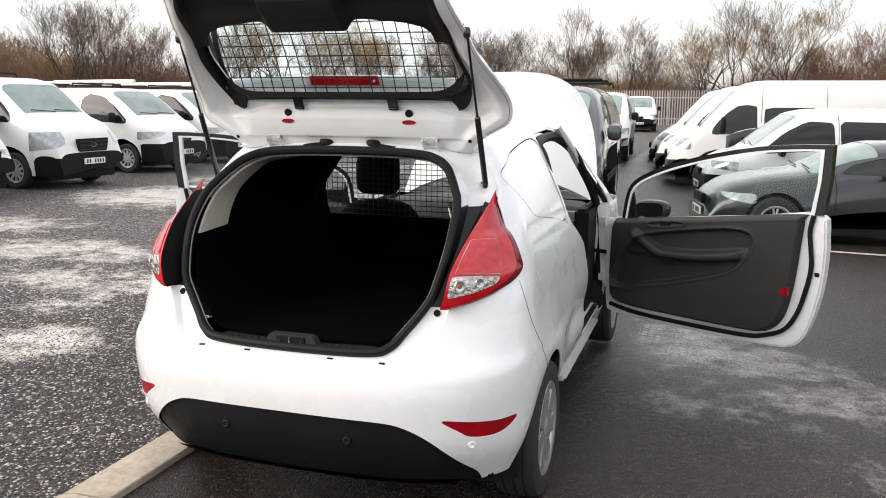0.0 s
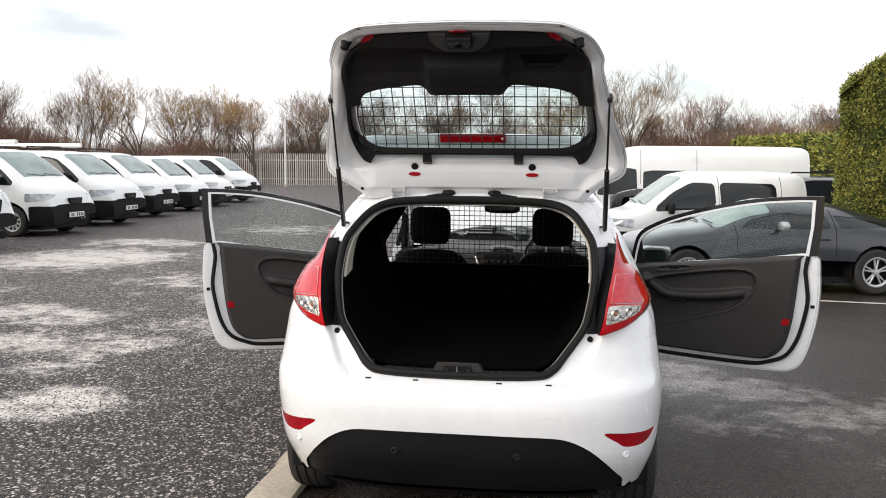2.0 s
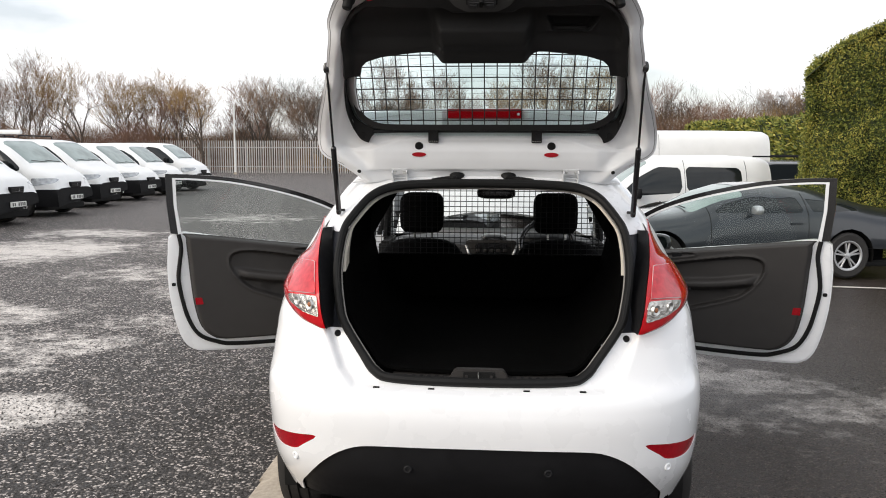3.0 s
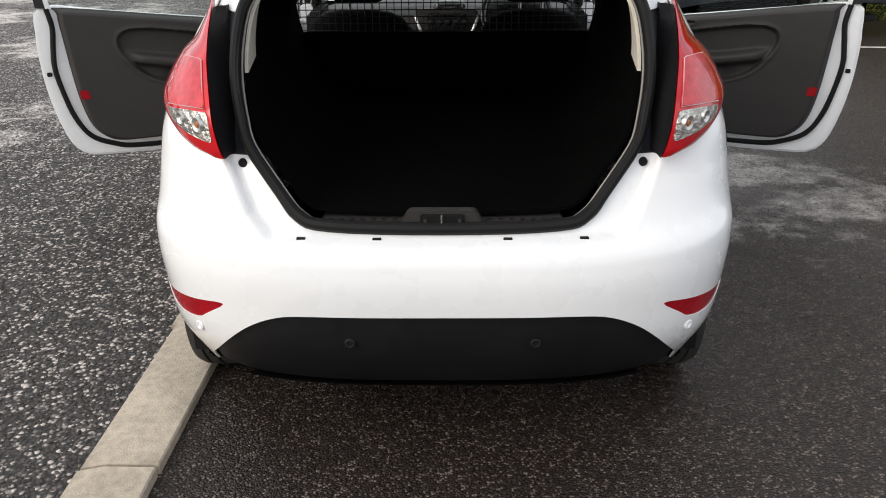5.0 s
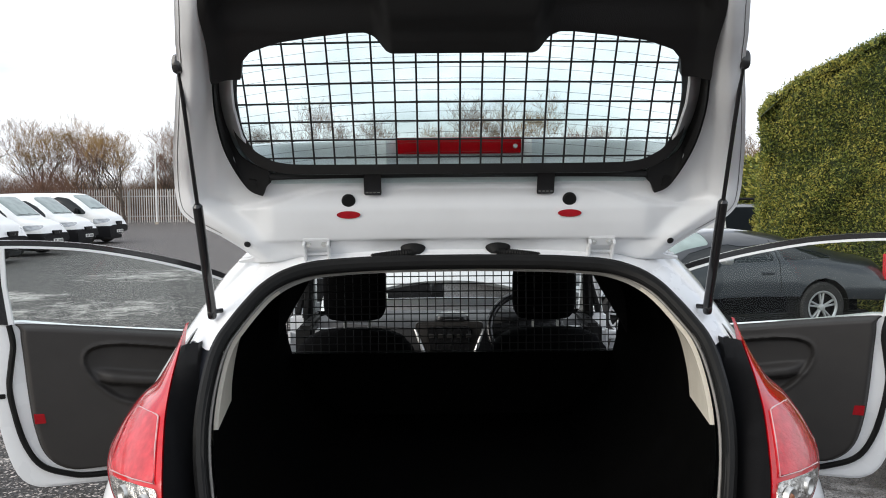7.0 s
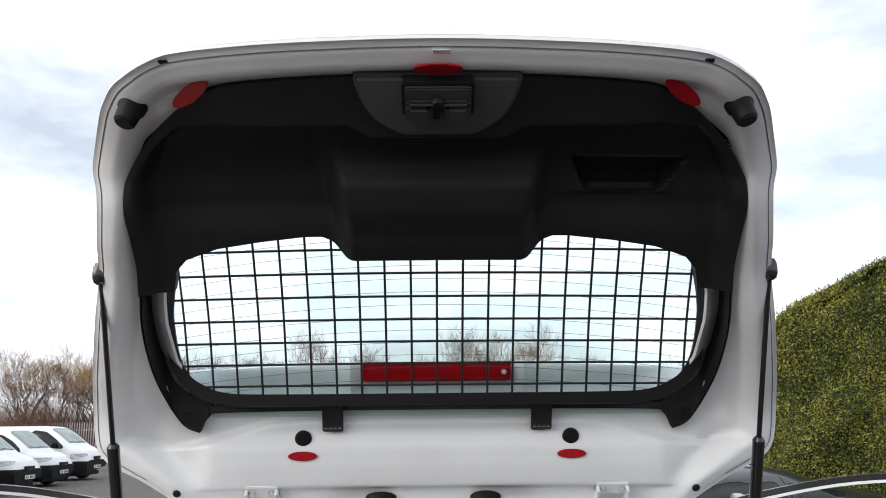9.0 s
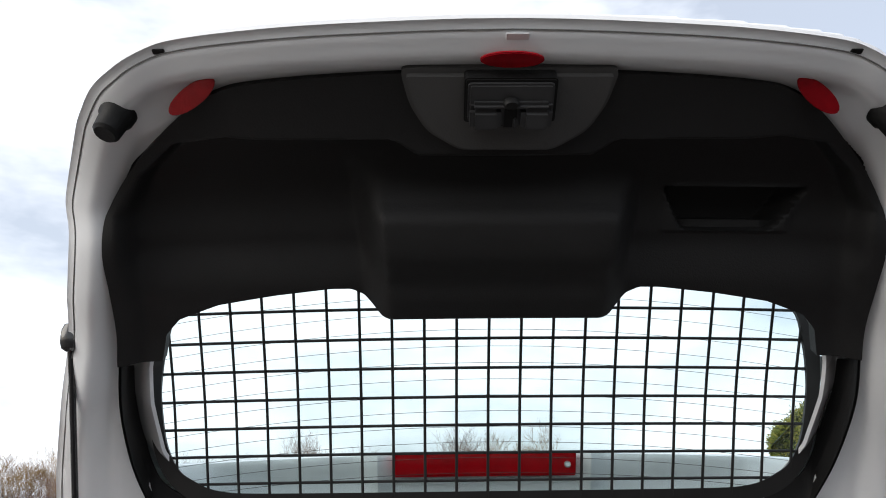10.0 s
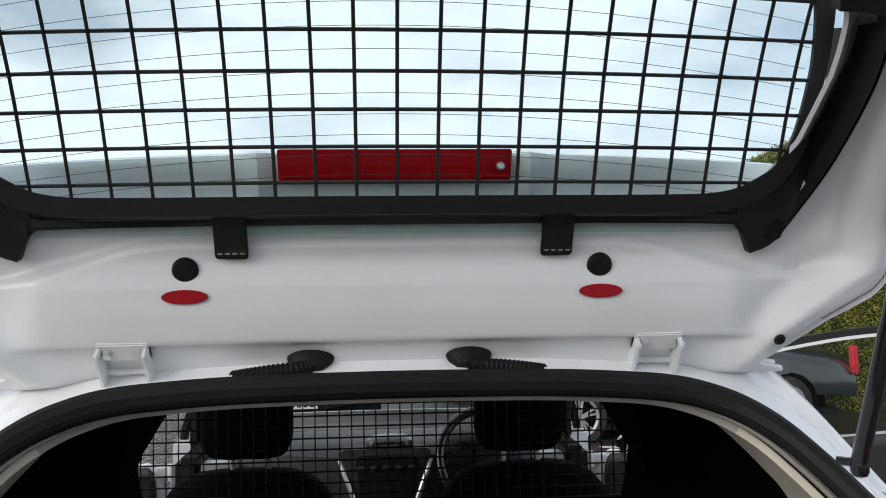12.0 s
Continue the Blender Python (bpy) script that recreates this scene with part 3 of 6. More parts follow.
def f_filler(P):
    """Positive outside the dark panel between lamp and opening."""
    x, y, z, u, v = surf(P)
    inner = np.interp(z, [.853, .90, .95, 1.01, 1.07, 1.15, 1.238], [.405, .441, .492, .545, .60, .665, .722])
    return np.maximum(np.maximum(u - inner, .848 - z), z - (1.188 + .30 * np.clip(x - .615, 0, .06)))


def f_reflect(P):
    return f_lamp(P, REFLECT)


def f_apron(P):
    x, y, z, u, v = surf(P)
    return np.where(u <= 1.0, sdist(x, z, APRON), 1.0)


def f_arch(P):
    x, y, z, u, v = surf(P)
    d = np.minimum(np.hypot(y - WHEEL_Y, z - 0.20), np.hypot(y - FRONT_Y, z - 0.20)) - 0.352
    return np.where(x > 0.6, d, 1.0)


def f_quarter(P, grow=0.0):
    x, y, z, u, v = surf(P)
    return np.where(v < 0.93, sdist(y, z, QUARTER) - grow, 1.0)


def f_door(P):
    x, y, z, u, v = surf(P)
    return np.where(v < 0.95, sdist(y, z, DOORHOLE), 1.0)


def f_screen(P):
    x, y, z, u, v = surf(P)
    return np.maximum(0.90 - z, np.minimum(1.475 - (y - 2.28) * 0.62 - z, 3.9 - y) + 0.0)


US = list(-np.concatenate([np.linspace(0, 1, 118), np.linspace(1.03, 3.72, 76)])[::-1]) + list(np.concatenate([np.linspace(0, 1, 118), np.linspace(1.03, 3.72, 76)])[1:])
VS = list(np.linspace(0, 1, 184))


def region(*fs, us=US, vs=VS):
    g = pgrid(us, vs)
    for f in fs:
        g = clip(g, f)
    return g


def neg(f, *a):
    return lambda P: -f(P, *a)


def sheet(g, d=0.004, out=0.0):
    V = skin(g[0])
    F = g[1]
    return thick(V, F, d, out)


def lamp_point(q, z, out=0.0):
    """The lens surface. q: 0 at the inner edge, 1 at the outer."""
    q, z = np.asarray(q, float), np.asarray(z, float)
    xi, yi, xo, yo = LAMP_EDGE(z)
    th = q * math.pi / 2
    fx = .5 * q + .5 * np.sin(th)
    fy = .5 * q + .5 * (1 - np.cos(th))
    return np.column_stack([xi + (xo - xi) * fx + out * .45, yi + (yo - yi) * fy - out * .9, z])


def lamp_region(s, *fs):
    g = pgrid(list(np.linspace(0, 1, 40)), list(np.linspace(.858, 1.248, 70)))
    for f in fs:
        g = clip(g, f)
    P = np.array(g[0], float)
    return P, [tuple(reversed(f)) for f in g[1]] if s < 0 else g[1]


def in_lamp(poly, grow=0.0):
    def f(P):
        Q = lamp_point(P[:, 0], P[:, 1])
        return grow - sdist(Q[:, 0], Q[:, 2], poly)
    return f


def flipx(V, s):
    V = np.array(V, float)
    V[:, 0] *= s
    return V


def build_lamp(van, s):
    P, F = lamp_region(s)
    n = len(P)
    front = lamp_point(P[:, 0], P[:, 1])
    back = front.copy()
    tip = .12 + .88 * smooth01((1.248 - P[:, 1]) / .16)
    back[:, 1] += (.05 + .11 * (1 - P[:, 0]) ** 2) * tip
    back[:, 0] -= .03 * P[:, 0] * tip
    cnt = {(a, b) for f in F for a, b in zip(f, f[1:] + f[:1])}
    rim = [(b, a, a + n, b + n) for a, b in cnt if (b, a) not in cnt]
    lamp = part("tail_lamp", (flipx(np.vstack([front, back]), s), list(F) + rim), REDLENS, van, "glossy red tail lamp with a clear lower lens", angle=45)
    for nm, poly, m, out, lab in (("clear_lens", LAMP_CLEAR, CHROME, .004, "clear silvery indicator lens"), ("inner_lens", LAMP_MID, REDDEEP, .003, "paler red inner lens")):
        P, F = lamp_region(s, in_lamp(poly))
        part(nm, thick(flipx(lamp_point(P[:, 0], P[:, 1], out), s), F, .004), m, lamp, lab)

    def on_lamp(x, z, out):
        qs = np.linspace(0, 1, 200)
        Q = lamp_point(qs, np.full(200, z), out)
        k = int(np.argmin(abs(Q[:, 0] - out * .45 - x)))
        return (s * Q[k][0], Q[k][1], z)

    part("lens_edging", tube([on_lamp(x, z, .004) for x, z in ((.757, .972), (.68, .983), (.622, .986), (.634, 1.04), (.646, 1.092), (.655, 1.094), (.722, 1.089))], .0018, 6), LENSEDGE, lamp)
    P, F = lamp_region(s, lambda P: P[:, 0] - (.90 - .10 * np.exp(-((P[:, 1] - .92) / .05) ** 2)))
    part("lens_rim", thick(flipx(lamp_point(P[:, 0], P[:, 1], .002), s), F, .003), REDRIM, lamp, "darker red outer rim of the lens")
    b = on_lamp(.640, .945, .006)
    part("bulb_ring", moved(lathe([(.010, -.002), (.019, -.005), (.0215, .0), (.0215, .006)], 20, "y"), pose(b[0], b[1], b[2], 0, 0, s * 40)), STEEL, lamp)
    part("bulb", moved(lathe([(0.0, -.006), (.007, -.005), (.012, .002)], 14, "y"), pose(b[0], b[1], b[2], 0, 0, s * 40)), AMBERDK, lamp)
    b = on_lamp(.700, .950, .006)
    part("bulb_ring", moved(lathe([(0, .004), (.008, .002), (.016, -.004), (.018, .0), (.018, .006)], 20, "y"), pose(b[0], b[1], b[2], 0, 0, s * 45)), STEEL, lamp)
    # black cheek between the lens and the opening
    V, F = [], []
    zs = np.linspace(.855, 1.205, 40)
    E = LAMP_EDGE(zs)
    for k, z in enumerate(zs):
        xi, yi = E[0][k], E[1][k]
        w = .25 + .75 * float(smooth01((1.248 - z) / .16))
        V += [(s * (xi - .0025), yi + .004, z), (s * (xi - .006), yi + .07 * w, z), (s * (xi - .030), yi + .13 * w, z), (s * (xi - .032), yi + .20 * w, z)]
    F = [(4 * k + j, 4 * k + 4 + j, 4 * k + 5 + j, 4 * k + 1 + j) for k in range(39) for j in range(3)]
    part("lamp_cheek", (V, F if s < 0 else [tuple(reversed(f)) for f in F]), BLACKPL, van)


def side_of(s):
    return lambda P: s * P[:, 0]


PALEFLANGE = mat("pale_flange_paint", (0.22, 0.21, 0.195), 0.5, var=0.15, scale=20)
FLANGE = mat("dull_flange_paint", (0.16, 0.16, 0.155), 0.6, var=0.2, scale=20)


def build_van():
    van = thing("hatchback_van", pose(0, 0, 0), "white three-door hatchback van with tailgate, doors and bonnet open", "van")
    # painted shell
    g = region(f_opening, f_lamp, f_filler, f_reflect, f_apron, f_arch, f_quarter, f_door, f_screen)
    V, F = sheet(g, 0.005)
    part("body_shell", (V, F), WHITE, van, "glossy white painted body shell", angle=50)
    g = region(neg(f_quarter, -0.004))
    for s in (1, -1):
        gg = clip(g, side_of(s))
        part("quarter_window", sheet(gg, 0.004, -0.004), WHITE, van, "blanked white quarter window panel")
    # lower apron, reflectors, lamps
    g = region(neg(f_apron), us=list(np.linspace(-0.85, 0.85, 110)), vs=list(np.linspace(0, 0.26, 26)))
    part("bumper_apron", sheet(g, 0.006, -0.012), BLACKPL, van, "matt black plastic bumper apron")
    # underside lip below the apron
    V, F = [], []
    for k in range(41):
        x = -0.60 + 1.20 * k / 40
        y = 0.115 + 0.42 * (1 - (1 - (abs(x) / 0.80) ** 2.9) ** (1 / 2.9))
        V += [(x, y, 0.175), (x, y + 0.10, 0.12), (x, y + 0.5, 0.12)]
    F = [(3 * k + j, 3 * k + 3 + j, 3 * k + 4 + j, 3 * k + 1 + j) for k in range(40) for j in (0, 1)]
    part("bumper_underlip", (V, F), BLACKPL, van)
    fine_u = list(np.linspace(0.36, 0.90, 50))
    for s in (1, -1):
        us = [s * u for u in fine_u]
        if s < 0:
            us = us[::-1]
        g = region(neg(f_reflect), us=us, vs=list(np.linspace(0.08, 0.26, 40)))
        part("bumper_reflector", sheet(g, 0.004, -0.002), REDREFL, van, "red bumper reflector")
        build_lamp(van, s)
        g = clip(region(neg(f_filler), us=[s * u for u in np.linspace(0.2, 0.75, 60)][::s], vs=list(np.linspace(0.46, 0.82, 70))), f_opening)
        part("lamp_filler_panel", sheet(g, 0.004, -0.004), FILLER, van, "black plastic panel beside the tail lamp")
        # grommet and bump stop in the rebate
        h = skin([(s * 0.352, 0.487)])[0]
        part("stop_cap", moved(lathe([(0.0, -.004), (0.010, -.006), (0.013, 0.0), (0.013, 0.01)], 14, "y"), pose(h[0], h[1] - .002, h[2])), RUBBER, van)
    # panel gaps: quarter window, bumper seam
    zs = SHELL(np.linspace(0, 1, 400))[3]
    for s in (1, -1):
        pts = []
        for yq, zq in QUARTER:
            c = np.array([1.0 + max(-.2, yq - .9), .75])
            for it in range(12):
                p0, pu, pv = skin([c, c + (1e-3, 0), c + (0, 1e-3)])
                J = np.column_stack([(pu - p0)[1:], (pv - p0)[1:]]) / 1e-3
                c = c + np.clip(np.linalg.solve(J + np.eye(2) * 1e-6, np.array([yq, zq]) - p0[1:]), -.15, .15)
                c[1] = min(max(c[1], .4), .95)
            p0 = skin([c])[0]
            pts.append((s * (p0[0] - .0004), p0[1], p0[2]))
        part("window_gap", tube(pts, .0013, 6, closed=True), PALEFLANGE, van)
        seam = []
        for t in np.linspace(0, 1, 14):
            zq = .925 - .39 * t
            vv = float(np.interp(zq, zs, np.linspace(0, 1, 400)))
            p = skin([((.80 + .33 * t - .03 * math.sin(t * math.pi)), vv)])[0]
            seam.append((s * (p[0] + .0005), p[1], p[2]))
        part("bumper_seam", tube(seam, .0012, 5), GREYPL, van)
    # parking sensors
    for x, z, m in ((-.255, .364, BLACKPL), (.255, .364, BLACKPL), (-.70, .362, WHITE), (.70, .362, WHITE)):
        us = np.linspace(0, 1, 400)
        vv = float(np.interp(z, SHELL(np.linspace(0, 1, 400))[3], np.linspace(0, 1, 400)))
        P = skin([(u, vv) for u in us])
        k = int(np.argmin(abs(P[:, 0] - abs(x))))
        t = P[min(k + 2, 399)] - P[k - 2]
        ang = math.degrees(math.atan2(t[1], t[0]))
        s = 1 if x > 0 else -1
        ring = lathe([(0.0, -.001), (0.0065, -.001), (0.0075, -.004), (0.011, -.005), (0.0155, -.003), (0.0165, 0.004)], 22, "y")
        part("parking_sensor", moved(ring, pose(x, P[k][1] + (0.010 if m is BLACKPL else 0), z, 0, 0, s * ang)), m, van)
    # four clip slots along the sill
    for x in (-.377, -.174, .174, .377):
        us = np.linspace(0, 1, 400)
        P = skin([(u, 0.358) for u in us])
        k = int(np.argmin(abs(P[:, 0] - abs(x))))
        part("clip_slot", box(x - .012, x + .012, P[k][1] - .003, P[k][1] + .01, P[k][2] - .003, P[k][2] + .003, .001), RUBBER, van)
    # rubber seal and sill trim
    q = np.array(OPENING)
    us = np.linspace(0, 1, 300)

    def on_skin(x, z):
        vv = float(np.interp(z, SHELL(np.linspace(0, 1, 400))[3], np.linspace(0, 1, 400)))
        P = skin([(u, vv) for u in us])
        return float(np.interp(abs(x), P[:, 0], P[:, 1]))

    # the flange stands out of the gutter towards the top corners
    def flange_y(x, z):
        w = float(smooth01((z - .74) / .42))
        return on_skin(x, z) * (1 - w) + (on_skin(0, z) - .014) * w

    rim = [(x, flange_y(x, z), z) for x, z in q]
    n = len(rim)
    for nm, m_, keep in (("gutter_wall", WHITE, lambda x, z: z >= 1.19), ("gutter_cheek", FILLER, lambda x, z: x > 0 and .80 < z < 1.19), ("gutter_cheek", FILLER, lambda x, z: x < 0 and .80 < z < 1.19)):
        V = [(x, y, z) for x, y, z in rim] + [(x * 1.006, on_skin(x, z) + .004, z) for x, y, z in rim]
        F = [(i, (i + 1) % n, n + (i + 1) % n, n + i) for i in range(n) if keep(rim[i][0], rim[i][2])]
        part(nm, thick(np.array(V), F, .003), m_, van)
    part("tailgate_seal", tube([(x * 0.988, y - .004, z if z > 1 else z + .006) for x, y, z in rim], [.0155 + .003 * float(smooth01((z - 1.30) / .06)) + .0025 * float(smooth01((.75 - z) / .05)) for x, y, z in rim], 10, closed=True, up=(0, -.86, .5)), RUBBER, van, "black rubber tailgate seal")
    part("seal_lip", tube([(x * 0.972, y - .014, 1.03 + (z - 1.03) * .974) for x, y, z in rim], .0055, 6, closed=True, up=(0, -.86, .5)), RUBBER, van)
    part("seal_flange", tube([(x * 0.957, y + .004, 1.03 + (z - 1.03) * 0.957) for x, y, z in rim], 0.0034, 8, closed=True, up=(0, -.86, .5)), PALEFLANGE, van)
    # load-bay lining: from the opening forward
    depth = [0.03, 0.10, 0.22, 0.40, 0.70, 1.05]

    def lining(dists, swell, keep, only=0):
        V, F = [], []
        for k, d in enumerate(dists):
            for x, y, z in rim:
                sx = 0.95 + swell * min(1, d / 0.6)
                yy = y + d * (1.75 - y) / 1.05
                lim = float(SHELL([np.interp(z, zs, np.linspace(0, 1, 400))])[0][0]) - .035
                V.append((max(-lim, min(lim, x * sx)) if d > .05 else x * sx, yy, 1.03 + (z - 1.03) * (0.95 if z > 0.8 else 0.93)))
        for k in range(len(dists) - 1):
            for i in range(n):
                j = (i + 1) % n
                zc = (rim[i][2] + rim[j][2]) / 2
                if keep(zc, k) and only * rim[i][0] >= 0:
                    F.append((k * n + i, (k + 1) * n + i, (k + 1) * n + j, k * n + j))
        return thick(np.array(V), F, 0.01)

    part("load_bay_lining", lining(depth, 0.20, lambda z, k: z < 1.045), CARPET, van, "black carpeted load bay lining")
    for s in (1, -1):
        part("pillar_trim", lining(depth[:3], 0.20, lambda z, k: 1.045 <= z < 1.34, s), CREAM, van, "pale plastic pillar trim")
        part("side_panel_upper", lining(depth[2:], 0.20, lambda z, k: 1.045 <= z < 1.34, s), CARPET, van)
    part("headliner", lining(depth, 0.20, lambda z, k: z >= 1.34), HEADLINER, van, "pale grey headliner")
    # sill tread and striker
    part("sill_trim", box(-.33, .33, .110, .22, .660, .690, .008), GREYPL, van, "dark plastic load sill trim")
    part("striker_housing", plate(fillet([(-.118, .676), (-.090, .724), (.090, .724), (.118, .676)], .012), .098, .135, .004), GREYPL, van)
    # Flat black plate standing in for the shade of a striker recess.
    part("striker_recess", plate(fillet([(-.058, .686), (-.058, .717), (.058, .717), (.058, .686)], .006), .092, .1, .001), RUBBER, van)
    for sx in (-1, 1):
        part("striker_cheek", box(sx * .046 - .005, sx * .046 + .005, .086, .094, .688, .706, .002), GREYPL, van)
    part("striker_loop", tube([(-.002, .10, .690), (-.002, .086, .690), (-.002, .084, .714), (-.002, .10, .715)], .0026, 8), STEEL, van)
    for k in range(26):
        x = -.36 + .72 * k / 25
        if .1 < abs(x) < .32:
            part("tread_rib", box(x - .006, x + .006, .122, .132, .688, .6935, .001, 1), BLACKPL, van)
    for s in (-1, 1):
        part("load_hook", tube([(s * .52, 1.0, .72), (s * .50, .99, .735), (s * .485, 1.0, .73), (s * .49, 1.01, .715)], .006, 6), STEEL, van)
        part("coat_hook", box(s * .565 - .008, s * .565 + .008, .40, .425, .99, 1.02, .004), CREAM, van)
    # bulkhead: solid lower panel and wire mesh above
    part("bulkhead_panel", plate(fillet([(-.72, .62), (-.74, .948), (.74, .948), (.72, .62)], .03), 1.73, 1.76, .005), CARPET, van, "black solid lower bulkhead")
    wires = []
    for k in range(45):
        x = -.70 + 1.40 * k / 44
        top = min(1.335, 1.05 + max(0, .70 - abs(x)) / .42) - .08 * (abs(x) / .70) ** 5
        wires.append(tube([(x, 1.745, .90), (x, 1.745, top)], .0022, 4))
    for k in range(15):
        z = .925 + .029 * k
        half = .70 if z < 1.05 else .70 - .42 * (z - 1.05)
        wires.append(tube([(-half, 1.742, z), (half, 1.742, z)], .0022, 4))
    part("bulkhead_mesh", joined(*wires), DARKSTEEL, van, "black wire mesh bulkhead", smooth=False)
    # seats
    for s in (-1, 1):
        seat = part("front_seat", pillow(s * .395 - .27, s * .395 + .27, 1.85, 2.03, .30, 1.015, 3.6, 18), FABRIC, van, "black fabric front seat")
        part("seat_cushion", pillow(s * .35 - .25, s * .35 + .25, 1.98, 2.5, .28, .46, 5, 14), FABRIC, seat)
        part("headrest", pillow(s * .384 - .134, s * .384 + .118, 1.86, 1.98, 1.05, 1.285, 5.0, 16), FABRIC, seat)
        for dx in (-.05, .05):
            part("headrest_post", tube([(s * .386 + dx, 1.94, .93), (s * .386 + dx, 1.94, 1.09)], .007, 8), STEEL, seat)
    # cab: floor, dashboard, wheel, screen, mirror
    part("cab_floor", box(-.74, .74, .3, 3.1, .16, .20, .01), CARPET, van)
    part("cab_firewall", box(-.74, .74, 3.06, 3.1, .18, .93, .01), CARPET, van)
    DASH = mat("grey_dash_plastic", (.028, .028, .030), .5, var=.1, scale=20, bump=.1, bscale=300)
    dash = part("dashboard", pillow(-.74, .74, 2.64, 3.12, .50, .938, 7, 18), DASH, van, "grey plastic dashboard")
    part("instrument_hood", pillow(.20, .54, 2.56, 2.8, .86, .985, 4, 12), BLACKPL, dash)
    part("centre_display", pillow(-.072, .100, 2.58, 2.72, .90, .978, 4, 12), GLOSSBLK, dash)
    part("display_strip", box(-.045, .075, 2.588, 2.6, .917, .927, .002), ORANGE, dash)
    part("centre_console", plate(fillet([(-.17, .94), (-.12, .70), (-.07, .60), (.07, .60), (.12, .70), (.17, .94)], .03), 2.57, 2.66, .01), GREYPL, dash)
    part("console_face", plate(fillet([(-.11, .92), (-.08, .70), (.08, .70), (.11, .92)], .03), 2.555, 2.572, .004), GLOSSBLK, dash)
    for q in (-1, 1):
        part("console_trim", tube([(q * .165, 2.585, .905), (q * .150, 2.57, .86), (q * .105, 2.555, .74), (q * .07, 2.555, .66)], .009, 8), SILVER, dash, "silver console edging")
        part("air_vent", plate(fillet([(q * .60 - .075, .84), (q * .60 - .06, .905), (q * .60 + .06, .905), (q * .60 + .075, .84)][::q], .012), 2.60, 2.66, .004), SILVER, dash)
    for k in range(5):
        part("console_button", box(-.10 + .045 * k, -.075 + .045 * k, 2.546, 2.556, .865, .885, .003, 1), GREYPL, dash)
    wheel = part("steering_wheel", moved(lathe([(.17 + .017 * math.cos(a), .017 * math.sin(a)) for a in np.linspace(0, 2 * math.pi, 13)], 40, "y"), pose(.36, 2.48, .92, -22)), GLOSSBLK, van, "black steering wheel")
    part("wheel_spokes", moved(joined(box(-.16, .16, -.01, .012, -.025, .025, .01), box(-.025, .025, -.01, .012, -.165, .0, .01), box(-.06, .06, -.02, .015, -.06, .05, .02)), pose(.36, 2.48, .92, -22)), GLOSSBLK, wheel)
    part("rear_view_mirror", pillow(-.09, .152, 2.36, 2.40, 1.224, 1.300, 4, 10), GLOSSBLK, van)
    V, F = [], []
    for i in range(13):
        for j in range(9):
            a, b = -1 + i / 6, j / 8
            V.append((a * (.60 + .12 * (1 - b)), 2.26 + .80 * (1 - b) - .06 * a * a, .965 + (1.46 - .965) * b - .02 * a * a))
    F = [(i * 9 + j, i * 9 + 9 + j, i * 9 + 10 + j, i * 9 + 1 + j) for i in range(12) for j in range(8)]
    sc = part("windscreen", (V, F), WSCREEN, van, "clear windscreen")
    sc.visible_shadow = False
    for s in (-1, 1):
        part("windscreen_pillar", tube([(s * .60, 2.20, 1.455), (s * .65, 2.48, 1.30), (s * .70, 2.80, 1.10), (s * .74, 3.08, .93)], .026, 8), WHITE, van)
        part("inner_sill", box(s * .765 - .035, s * .765 + .035, 1.6, 3.0, .13, .268, .015), WHITE_IN, van)
        part("hinge_pillar", box(s * .79 - .05, s * .79 + .05, 2.93, 3.03, .18, .93, .015), WHITE_IN, van)
        part("lock_pillar", box(s * .70 - .03, s * .70 + .03, 1.80, 1.98, .25, .90, .015), BLACKPL, van)
        part("door_aperture_seal", tube(round_poly([(s * .738, 1.53, 1.06), (s * .690, 1.58, 1.19), (s * .640, 1.64, 1.31), (s * .595, 1.72, 1.372), (s * .578, 2.0, 1.393), (s * .594, 2.26, 1.382), (s * .652, 2.50, 1.295), (s * .700, 2.72, 1.13), (s * .742, 2.93, .95), (s * .765, 2.955, .80), (s * .775, 2.95, .55), (s * .765, 2.93, .30)], 5, closed=False), .027, 8, up=(1, .1, 0)), RUBBER, van, "thick black door aperture seal")
        hole = [(y, z) for y, z in DOORHOLE if y < 2.03 and z < 1.40]
        hole.sort(key=lambda p: -p[1])
        V = []
        for y, z in hole:
            w = float(SHELL([np.interp(z, zs, np.linspace(0, 1, 400))])[0][0])
            V += [(s * (w - .010), y - .004, z), (s * (w - .020), y + .030, z), (s * (w - .060), y + .060, z), (s * (w - .15), y + .055, z)]
        F = [(4 * k + j, 4 * k + 4 + j, 4 * k + 5 + j, 4 * k + 1 + j) for k in range(len(hole) - 1) for j in range(3)]
        part("door_pillar_lining", thick(np.array(V), F, .004), RUBBER, van, "black lining of the door pillar")
        # Black box added only to blank out the grey end of the dash.
        part("hinge_pillar_lining", box(s * .705 - .045, s * .705 + .045, 2.58, 2.95, .22, .925, .02), RUBBER, van)
        part("kick_panel", box(s * .71 - .02, s * .71 + .02, 2.75, 3.05, .18, .93, .012), BLACKPL, van)
        part("door_seal", tube([(s * (float(SHELL([np.interp(z, zs, np.linspace(0, 1, 400))])[0][0]) - .028), y, z) for y, z in DOORHOLE], .017, 8, closed=True), RUBBER, van)
    # underbody, wheel liners
    part("underbody", box(-.74, .74, .45, 3.5, .07, .19, .02), RUBBER, van)
    part("exhaust_pipe", tube([(.50, 1.0, .12), (.50, .50, .12), (.50, .33, .10)], .022, 10), GREYPL, van)
    for s in (-1, 1):
        for wy in (WHEEL_Y, FRONT_Y):
            rows = [(.352, s * .55), (.352, s * .815)]
            L = lathe(rows, 32, "x")
            L = (L[0], [f for f in L[1] if max(L[0][i][2] for i in f) > -.02])
